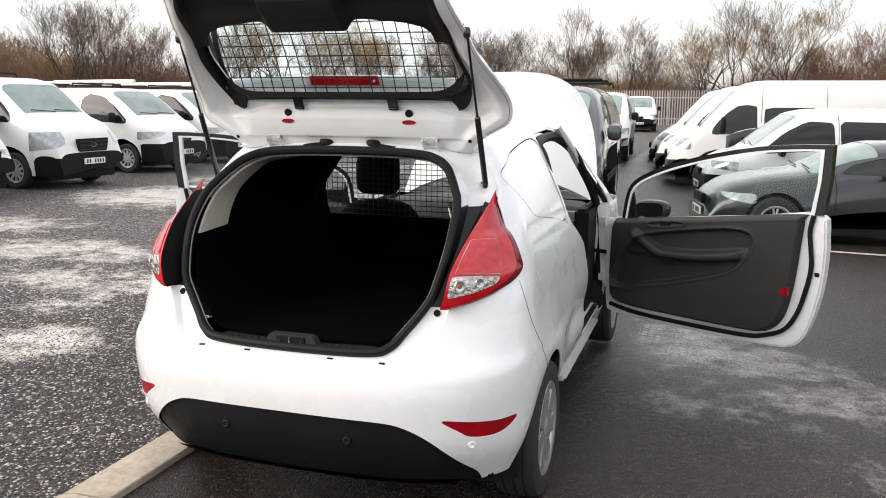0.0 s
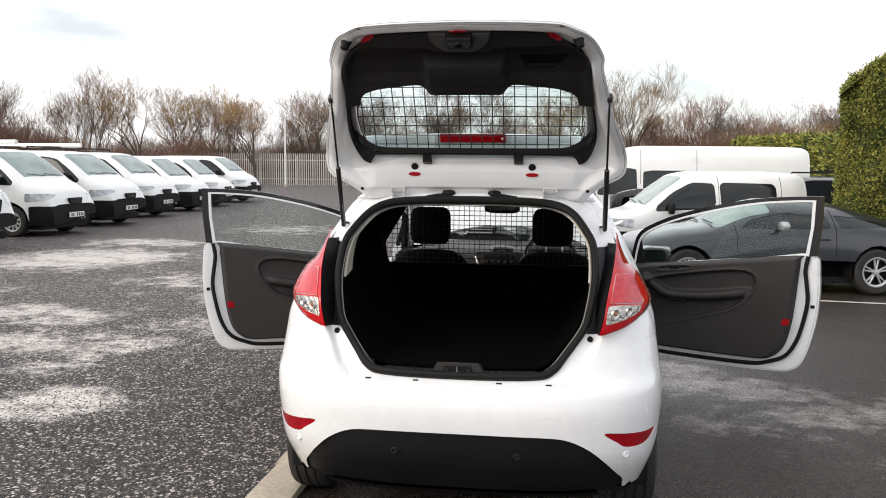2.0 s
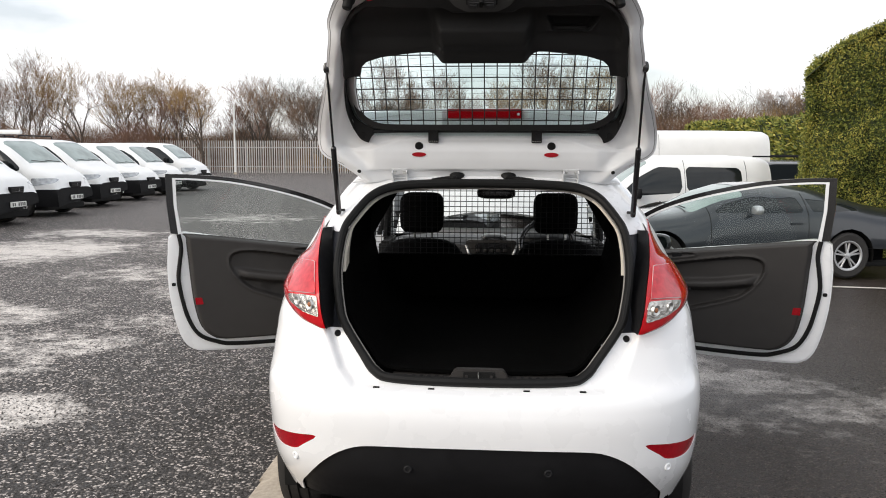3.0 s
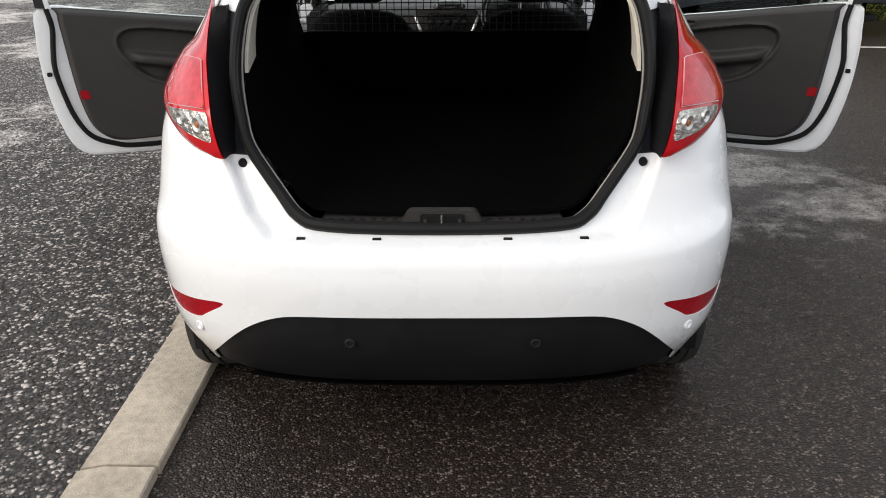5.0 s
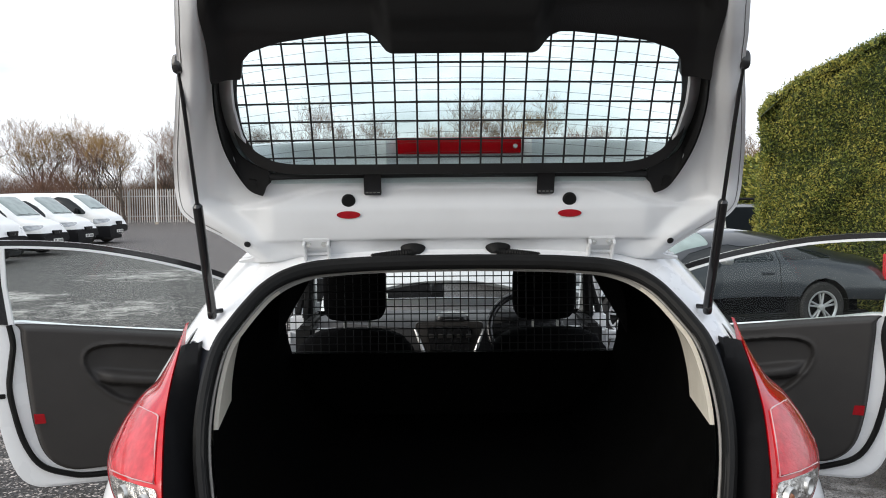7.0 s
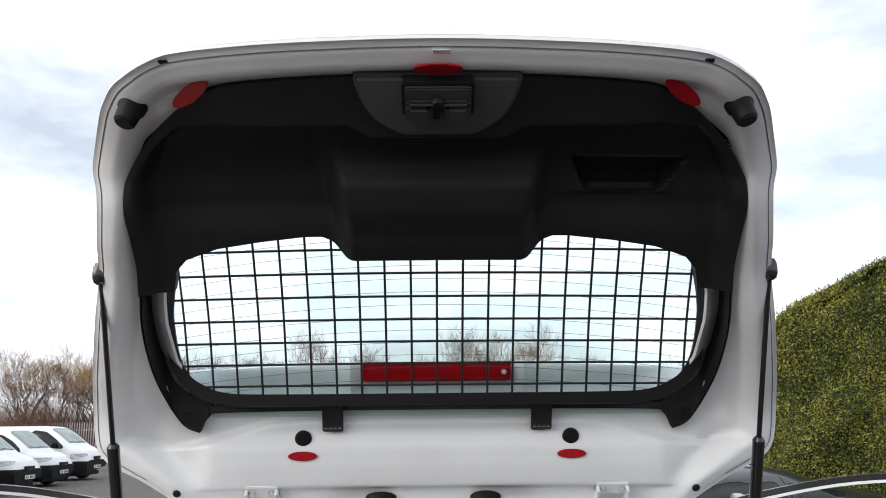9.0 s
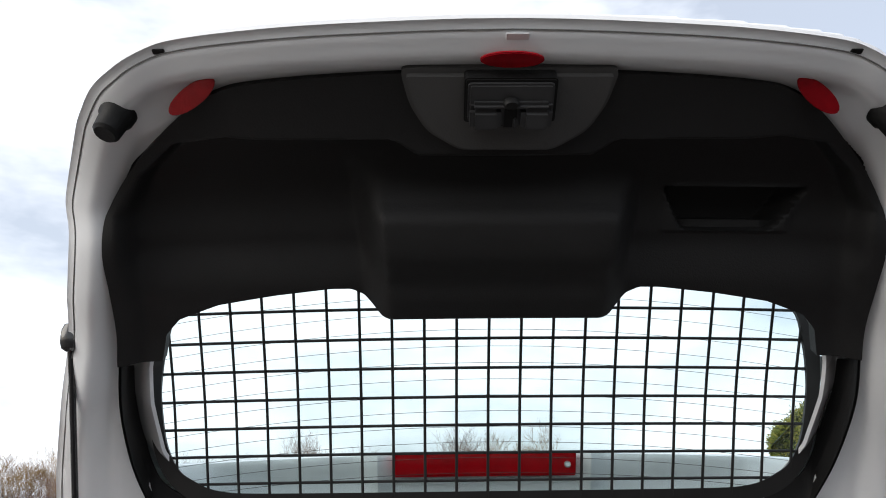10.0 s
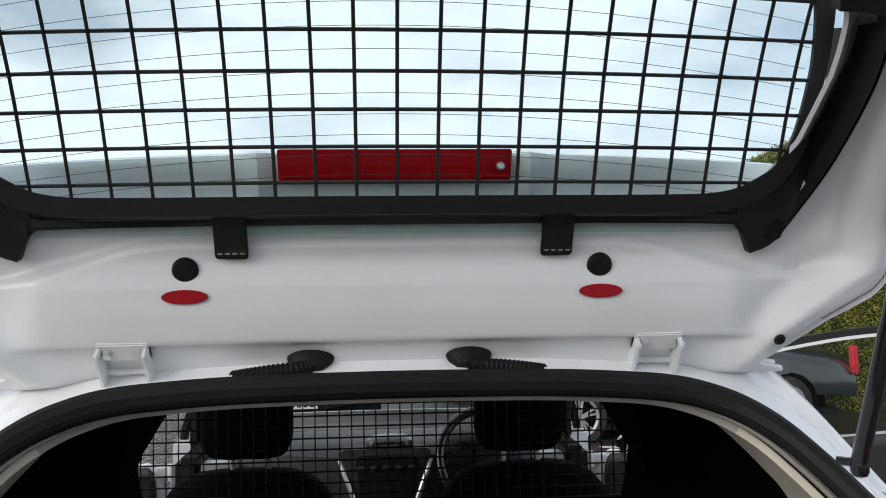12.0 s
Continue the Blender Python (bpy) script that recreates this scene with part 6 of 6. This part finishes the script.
# the same body cut shorter behind the rear door
KOMBI = dict(CONNECT, L=3.95, wheels=(.55, 3.05), top=[(0, 1.74), (.08, 1.80)] + [(y - .45, z) for y, z in CONNECT["top"][2:]], screen=(2.43, 3.13),
             windows=[[(y - .45, z) for y, z in CONNECT["windows"][0]], [(.60, 1.12), (.62, 1.60), (1.73, 1.62), (1.71, 1.12)]], mirror=(1.12, 2.70), shuts=[1.75, .52], handles=[1.90, 1.55])
BOXER = dict(MIDVAN, L=6.0, W=2.05, r=.35, belt=1.35, n=9, tumble=.10, wheels=(1.0, 5.03), bumper=GREYPL, bumper_z=.72, bumper_len=.62, top=[(0, 2.40), (.06, 2.50), (1.2, 2.52), (4.0, 2.52), (4.35, 2.46), (4.75, 2.10), (5.15, 1.62), (5.32, 1.42), (5.65, 1.20), (5.88, 1.0), (5.96, .85), (6.0, .55)],
             screen=(4.55, 5.28), windows=[[(4.05, 1.36), (4.08, 1.96), (4.45, 1.98), (4.75, 1.76), (5.06, 1.40), (5.05, 1.30)], [(2.75, 1.38), (2.75, 1.92), (3.92, 1.92), (3.92, 1.38)]], lamp=(.95, 1.22, .60), grille=(.74, .90, .45), mirror=(1.52, 4.78), mirror_h=.19, shuts=[3.98, 2.65], handles=[4.15], strip=.62)
COUPE = dict(L=4.64, W=1.83, sill=.20, belt=.92, n=4.2, tumble=.26, r=.335, wheels=(1.02, 3.84), paint=GREYCAR, top=[(0, .86), (.05, .98), (.55, 1.06), (.95, 1.17), (1.45, 1.31), (2.0, 1.375), (2.5, 1.355), (2.9, 1.24), (3.25, 1.05), (3.42, .985), (3.9, .93), (4.3, .83), (4.52, .70), (4.6, .58), (4.64, .42)],
             screen=(2.55, 3.36), windows=[[(1.70, .95), (1.82, 1.29), (2.3, 1.31), (2.75, 1.15), (3.08, .96)], [(.78, .98), (1.15, 1.12), (1.50, 1.235), (1.66, 1.265), (1.58, .96)]], lamp=(.56, .70, .42), grille=(.50, .64, .30), plate_z=.40, mirror=(1.01, 2.50), mirror_h=.065, mirror_mat=SILVER, spokes=5, twin=True, shuts=[1.66, 3.12], handles=[1.85])


def place_vehicles():
    row = "white vans parked in a row"
    lab = "parked white panel van with black bumper"
    h = (.998, -.05)
    for nm, spec, (nx, ny), label in (
        ("panel_van", dict(MIDVAN, bumper=BLACKPL, lamp=(.62, .82, .46), grille=(.52, .80, .52), plate_z=.42), (-9.75, 7.75), "parked white van with a wide dark grille"),
        ("panel_van", TRANSIT, (-9.75, 10.45), "parked white high van with black bumper and roof bars"),
        ("panel_van", dict(MIDVAN, rack=[.9, 2.3], pipe=(.4, 2.9)), (-10.2, 14.0), lab),
        ("panel_van", dict(MIDVAN, rack=[1.2, 2.4], pipe=(.6, 3.0)), (-10.5, 17.0), "parked white van with roof bars and pipe carrier"),
        ("panel_van", dict(MIDVAN, rack=[1.2, 2.4]), (-11.1, 20.3), lab),
        ("panel_van", CONNECT, (-11.4, 23.5), "parked compact white van with black bumper"),
        ("panel_van", CONNECT, (-11.8, 26.7), "parked compact white van with black bumper"),
        ("panel_van", MIDVAN, (-12.1, 30.2), lab),
    ):
        build_vehicle(nm, heading(nx, ny, h[0], h[1], spec["L"]), label, "van", row, spec)
    build_vehicle("coupe_car", heading(1.31, 9.57, -.979, -.207, 4.64), "parked dark grey metallic coupe with silver wheels", "car", "", COUPE)
    build_vehicle("panel_van", heading(1.2, 13.9, -.985, -.17, 3.95), "parked white compact van with side windows", "van", "", KOMBI)
    bl = "vans facing the aisle"
    for x, y in ((.35, 18.3), (-.1, 21.6), (-.5, 24.9)):
        build_vehicle("panel_van", heading(x, y, -.998, -.05, 6.0), "parked long white high-roof van with a dark bumper", "van", bl, BOXER)
    build_vehicle("panel_van", heading(-.90, 8.3, .045, -1, 4.75), "parked dark grey van facing the raised bonnet", "van", "", dict(MIDVAN, paint=GREYVAN, bumper=GREYVAN, mirror_mat=GREYVAN, grille=(.68, .81, .50), lamp=(.62, .82, .50), badge=.085, bar=SILVER, rack=[.5, 1.5, 2.6]))
    build_vehicle("panel_van", heading(-1.7, 20.2, .05, -1, 4.75), "parked white van beside the aisle", "van", "", MIDVAN)
    build_vehicle("panel_van", heading(-2.5, 43.5, .1, -1, 4.75), "far white van facing the yard", "van", "", MIDVAN)
    build_vehicle("panel_van", heading(-.6, 38.0, -.9, -.4, 4.75), "far grey van at the yard's end", "van", "", dict(MIDVAN, paint=GREYVAN))
    build_vehicle("panel_van", heading(6.75, 21.5, .02, 1, 4.75), "parked black van with a roof rack by the hedge", "van", "", dict(MIDVAN, paint=GREYCAR, rack=[.6, 1.6, 2.6]))


place_vehicles()


# ---------------------------------------------------------------- fence, pole, road line
def build_fence():
    fence = thing("palisade_fence", pose(0, 0, 0), "grey galvanised palisade fence along the yard's edge", "fence")
    a, b = Vector((-62, 60, GZ)), Vector((4, 56, GZ))
    d = b - a
    n = int(d.length / .17)
    pale = plate([(-.036, 0), (-.036, 2.25), (-.018, 2.38), (0, 2.30), (.018, 2.38), (.036, 2.25), (.036, 0)], -.006, .006, 0)
    ang = math.degrees(math.atan2(d.y, d.x))
    data = joined(pale)
    first, extra = None, []
    for k in range(n):
        p = a + d * (k / n)
        near = -26 < p.x < -2
        if near and first is None:
            first = part("pale", data, GALV, fence, smooth=False)
            ob = first
        elif near:
            ob = new("pale", first.data)
            ob.parent = fence
        else:
            extra.append(moved(([*data[0]], data[1]), pose(p.x, p.y, p.z, 0, 0, ang)))
            continue
        ob.matrix_local = pose(p.x, p.y, p.z, 0, 0, ang + ((k * 37) % 7 - 3) * .6)
    part("far_pales", joined(*extra), GALV, fence, smooth=False, kind="stuff")
    for z in (.45, 1.85):
        part("rail", tube([a + Vector((0, .03, z)), b + Vector((0, .03, z))], .03, 4), GALV, fence)
    for k in range(24):
        p = a + d * (k / 23)
        part("post", box(p.x - .05, p.x + .05, p.y + .05, p.y + .15, p.z, p.z + 2.2, .004, 1), GALV, fence)
    pole = thing("flag_pole", pose(-18.3, 53.0, GZ), "slim white pole standing in front of the fence", "pole")
    part("shaft", tube([(0, 0, -.1), (0, 0, 4.7)], [.07, .05], 10), LIGHTPOLE, pole)
    part("base", lathe([(.0, .16), (.10, .15), (.13, .0)], 12, "z"), CONCRETE, pole)


build_fence()


def build_line():
    P, F = pgrid(list(np.linspace(2.4, 14, 50)), [8.50, 8.62])
    V = [(x, y + .01 * (x - 2.4) - .0, float(ground_z(x, y)) + .006) for x, y in P]
    tagged(part("road_line", (V, [tuple(f) for f in F]), LINEPAINT, smooth=False), "worn pale painted parking line on the tarmac", kind="structure")


build_line()


# ---------------------------------------------------------------- trees, scrub, hedges
def grow_tree(seed, height, spread, depth=6, twig_r=.0065, up=.35):
    """Limbs and twigs of a bare tree: two meshes."""
    rnd = random.Random(seed)
    wood, fine = [], []

    def limb(p, d, ln, r, lev):
        pts, rr = [p], [r]
        q = p.copy()
        steps = 4 if lev < 3 else 3
        for k in range(steps):
            d = (d + Vector((rnd.uniform(-1, 1), rnd.uniform(-1, 1), rnd.uniform(-.5, .9))) * (.16 + .04 * lev)).normalized()
            q = q + d * ln / steps
            pts.append(q.copy())
            rr.append(r * (1 - .42 * (k + 1) / steps))
        (wood if lev < 4 else fine).append(tube(pts, rr, 5 if lev < 2 else (4 if lev < 4 else 3)))
        if lev >= depth:
            return
        kids = rnd.choice((3, 3, 4)) if lev < 2 else rnd.choice((3, 3, 4))
        for k in range(kids):
            f = rnd.uniform(.45, 1.0) if k else 1.0
            i = min(steps, max(1, round(f * steps)))
            side = Vector((rnd.uniform(-1, 1), rnd.uniform(-1, 1), rnd.uniform(-.1, 1) * up * 2))
            nd = (d * rnd.uniform(.5, 1.0) + side.normalized() * spread * rnd.uniform(.5, 1.1)).normalized()
            limb(pts[i], nd, ln * rnd.uniform(.62, .84), max(rr[i] * rnd.uniform(.5, .72), twig_r), lev + 1)

    limb(Vector((0, 0, -.2)), Vector((0, 0, 1)), height * .32, height * .017, 0)
    for k in range(2):
        limb(Vector((0, 0, height * rnd.uniform(.08, .2))), Vector((rnd.uniform(-.6, .6), rnd.uniform(-.6, .6), 1)).normalized(), height * .26, height * .011, 1)
    return joined(*wood), joined(*fine)


def grow_scrub(seed, w, hgt, n=2600):
    """A dense clump of upright twigs."""
    rnd = random.Random(seed)
    V, F = [], []
    for k in range(n):
        x, y = rnd.gauss(0, w * .36), rnd.gauss(0, w * .25)
        top = hgt * math.exp(-(x / w) ** 2 * 1.6) * rnd.uniform(.45, 1.05)
        z = rnd.uniform(0, top * .8)
        ln = rnd.uniform(.3, .95)
        d = Vector((rnd.gauss(0, .45), rnd.gauss(0, .45), 1)).normalized() * ln
        r = rnd.uniform(.0035, .0085)
        side = d.cross(Vector((rnd.uniform(-1, 1), rnd.uniform(-1, 1), .2))).normalized() * r
        p = Vector((x, y, z))
        o = len(V)
        bend = Vector((rnd.uniform(-.1, .1), rnd.uniform(-.1, .1), 0))
        V += [p - side, p + side, p + d * .5 + bend + side * .6, p + d * .5 + bend - side * .6, p + d]
        F += [(o, o + 1, o + 2, o + 3), (o + 3, o + 2, o + 4)]
    return V, F


def plant():
    rnd = random.Random(11)
    kinds = []
    for k, (hgt, spread, mt, dep) in enumerate(((8.5, .75, TWIG, 6), (7.5, .62, TWIGRED, 6), (9.5, .58, TWIG, 6), (8.0, .9, BARK, 6), (9.0, .68, SCRUB, 6))):
        t = thing("bare_tree", pose(0, 0, -200), "leafless winter tree behind the yard", "tree", "bare trees round the yard")
        w, f = grow_tree(20 + k, hgt, spread, dep)
        part("trunk", w, BARK, t)
        part("crown", f, mt, t, smooth=False)
        kinds.append(t)
    spots = []
    for k in range(58):
        a = radians(152 - 112 * (k + rnd.uniform(-.35, .35)) / 57)
        rad = rnd.uniform(60, 76) if a < radians(128) else rnd.uniform(42, 58)
        spots.append((rad * math.cos(a), rad * math.sin(a)))
    spots += [(-19, 61), (-13.5, 60), (-25, 62), (-9, 62), (-31, 64), (-37, 60)]
    for k, (x, y) in enumerate(spots):
        src = kinds[(k * 7 + k // 3) % 5]
        sc = rnd.uniform(.74, 1.04) * (1.12 if x > 0 else .95)
        m = pose(x, y, float(ground_z(x, y)), 0, 0, rnd.uniform(0, 360))
        c = copy_thing(src, m)
        c.scale = (sc, sc, sc * rnd.uniform(.9, 1.1))
    for t in kinds:
        for o in (*t.children_recursive, t):
            bpy.data.objects.remove(o)
    src = []
    for k, (mt, hgt) in enumerate(((SCRUB, 4.2), (TWIGRED, 3.6), (TWIG, 3.8))):
        t = part("scrub_bush", grow_scrub(70 + k, 4.2, hgt, 15000), mt, None, smooth=False)
        tagged(t, "dense leafless brown scrub along the boundary", "bush", "boundary scrub")
        src.append(t)
    for k in range(54):
        a = radians(156 - 118 * (k + rnd.uniform(-.3, .3)) / 53)
        rad = rnd.uniform(64, 72) if a < radians(128) else rnd.uniform(42, 50)
        x, y = rad * math.cos(a), rad * math.sin(a)
        right = a < radians(86)
        s0 = src[0] if right and rnd.random() < .8 else src[rnd.choice((0, 2, 2, 1, 0))]
        sc = rnd.uniform(.8, 1.15) * (1.75 if right else (1.15 if a < radians(122) else 1.45))
        c = copy_thing(s0, pose(x, y, float(ground_z(x, y)) - .05, 0, 0, math.degrees(a) + 90 + rnd.uniform(-25, 25)))
        c.scale = (sc * 1.25, sc, sc)
    for t in src:
        bpy.data.objects.remove(t)


plant()


def build_hedge(label, a, b, thick_, h0, h1, n, seed, leaf=.045):
    """A clipped conifer hedge: an uneven core with a coat of leaf sprays."""
    rnd = random.Random(seed)
    a, b = Vector(a), Vector(b)
    d = (b - a)
    L = d.length
    d.normalize()
    back = Vector((-d.y, d.x, 0))
    hedge = thing("conifer_hedge", pose(0, 0, 0), label, "hedge")
    z0 = float(ground_z(a.x, a.y)) - .1

    def place(t, v, face):
        """t along, v up or across; face 0 front, 1 top, 2 left end."""
        H = h0 + (h1 - h0) * t - (.30 * max(0, 1 - t * L / .8) ** 2 if face < 2 else 0)
        bul = lambda u, w: .16 * (noise.noise(Vector((u * 1.3, w * 1.3, seed))) + .6 * noise.noise(Vector((u * 3.7, w * 3.7, seed + 5))))
        if face == 0:
            p = a + d * (t * L)
            lean = .18 * (v ** 4) + .35 * max(0, 1 - t * L / .5) ** 2
            p = p + back * (lean - bul(t * L, v * H))
            return Vector((p.x, p.y, z0 + v * H)), -back
        if face == 1:
            p = a + d * (t * L) + back * (.18 + v * (thick_ - .18))
            return Vector((p.x, p.y, z0 + H + bul(t * L, v * thick_ + 9))), Vector((0, 0, 1))
        p = a + back * (.30 + v * (thick_ - .30))
        H = h0
        p = p - d * bul(v * thick_ + 20, t * H) + d * (.18 * t ** 4)
        return Vector((p.x, p.y, z0 + t * H)), -d

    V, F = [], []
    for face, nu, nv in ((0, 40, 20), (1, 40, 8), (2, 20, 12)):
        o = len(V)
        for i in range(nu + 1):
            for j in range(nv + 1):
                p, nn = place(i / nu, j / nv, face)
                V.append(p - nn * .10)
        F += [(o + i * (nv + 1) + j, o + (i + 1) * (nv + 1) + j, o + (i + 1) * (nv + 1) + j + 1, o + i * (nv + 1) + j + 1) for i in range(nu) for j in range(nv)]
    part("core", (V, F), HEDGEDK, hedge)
    V, F = [], []
    for k in range(n):
        q = rnd.random()
        face = 0 if q < .68 else (1 if q < .82 else 2)
        p, nn = place(rnd.random(), rnd.random(), face)
        p = p - nn * rnd.uniform(.0, .10) + Vector((rnd.gauss(0, .02), rnd.gauss(0, .02), rnd.gauss(0, .02)))
        ax = (nn * rnd.uniform(.2, 1) + Vector((rnd.uniform(-1, 1), rnd.uniform(-1, 1), rnd.uniform(-.4, 1.2)))).normalized()
        s = rnd.uniform(.6, 1.5) * leaf
        w = ax.cross(Vector((rnd.uniform(-1, 1), rnd.uniform(-1, 1), rnd.uniform(-1, 1)))).normalized() * s * .38
        o = len(V)
        V += [p - w * .3, p + ax * s * .9 - w, p + ax * s * 2.0, p + ax * s * .9 + w]
        F.append((o, o + 1, o + 2, o + 3))
    part("foliage", (V, F), HEDGELEAF, hedge, smooth=False, kind="stuff")
    return hedge


def hedge_leaf():
    m = mat("hedge_leaf_sprays", (0.11, 0.145, 0.035), 0.7, var=.45, scale=6)
    n, l = m.node_tree.nodes, m.node_tree.links
    b = n["Principled BSDF"]
    geo = n.new("ShaderNodeNewGeometry")
    tc = n.new("ShaderNodeTexCoord")
    big = n.new("ShaderNodeTexNoise")
    big.inputs["Scale"].default_value, big.inputs["Detail"].default_value = 1.5, 6
    l.new(tc.outputs["Object"], big.inputs["Vector"])
    add = n.new("ShaderNodeMath")
    add.operation = "MULTIPLY_ADD"
    add.inputs[1].default_value = .45
    l.new(geo.outputs["Random Per Island"], add.inputs[0])
    l.new(big.outputs["Fac"], add.inputs[2])
    ramp_ = n.new("ShaderNodeValToRGB")
    e = ramp_.color_ramp.elements
    e[0].position, e[0].color = .44, (.034, .054, .010, 1)
    e[1].position, e[1].color = .96, (.36, .32, .066, 1)
    mid = ramp_.color_ramp.elements.new(.68)
    mid.color = (.150, .180, .030, 1)
    l.new(add.outputs[0], ramp_.inputs["Fac"])
    l.new(ramp_.outputs["Color"], b.inputs["Base Color"])
    return m


HEDGELEAF = hedge_leaf()
build_hedge("tall clipped green conifer hedge behind the coupe", (5.26, 12.26, 0), (11.5, 9.8, 0), 2.2, 3.68, 6.75, 170000, 3, .023)
build_hedge("long clipped green hedge along the yard's side", (8.0, 36, 0), (7.95, 17.5, 0), 2.0, 3.65, 3.25, 26000, 5, .07)


# ---------------------------------------------------------------- loose stones
def build_stones():
    rnd = random.Random(5)
    V, F = [], []
    ico = [(0, 0, 1), (.9, 0, .1), (.28, .85, .1), (-.72, .53, .1), (-.72, -.53, .1), (.28, -.85, .1), (0, 0, -.5)]
    tri = [(0, 1, 2), (0, 2, 3), (0, 3, 4), (0, 4, 5), (0, 5, 1), (6, 2, 1), (6, 3, 2), (6, 4, 3), (6, 5, 4), (6, 1, 5)]
    for k in range(26000):
        x = -1.10 - abs(rnd.gauss(0, 1.2))
        y = rnd.uniform(-1.6, 5)
        r = rnd.uniform(.003, .0085)
        m = Matrix.Rotation(rnd.uniform(0, 6.3), 3, "Z") @ Matrix.Diagonal((rnd.uniform(.7, 1.4), rnd.uniform(.7, 1.3), rnd.uniform(.5, .9))) * r
        o = len(V)
        V += [m @ Vector(p) + Vector((x, y, GZ + r * .2)) for p in ico]
        F += [tuple(i + o for i in t) for t in tri]
    st = part("loose_gravel", (V, F), STONES, None, smooth=False)
    tagged(st, "loose dark gravel stones beside the kerb", "gravel", kind="stuff")


def stone_mat():
    m = mat("gravel_stone", (.1, .1, .1), .7)
    n, l = m.node_tree.nodes, m.node_tree.links
    geo = n.new("ShaderNodeNewGeometry")
    r = n.new("ShaderNodeValToRGB")
    e = r.color_ramp.elements
    e[0].position, e[0].color = .1, (.030, .028, .027, 1)
    e[1].position, e[1].color = 1, (.42, .39, .36, 1)
    md = r.color_ramp.elements.new(.75)
    md.color = (.085, .078, .072, 1)
    l.new(geo.outputs["Random Per Island"], r.inputs["Fac"])
    l.new(r.outputs["Color"], n["Principled BSDF"].inputs["Base Color"])
    return m


STONES = stone_mat()
build_stones()
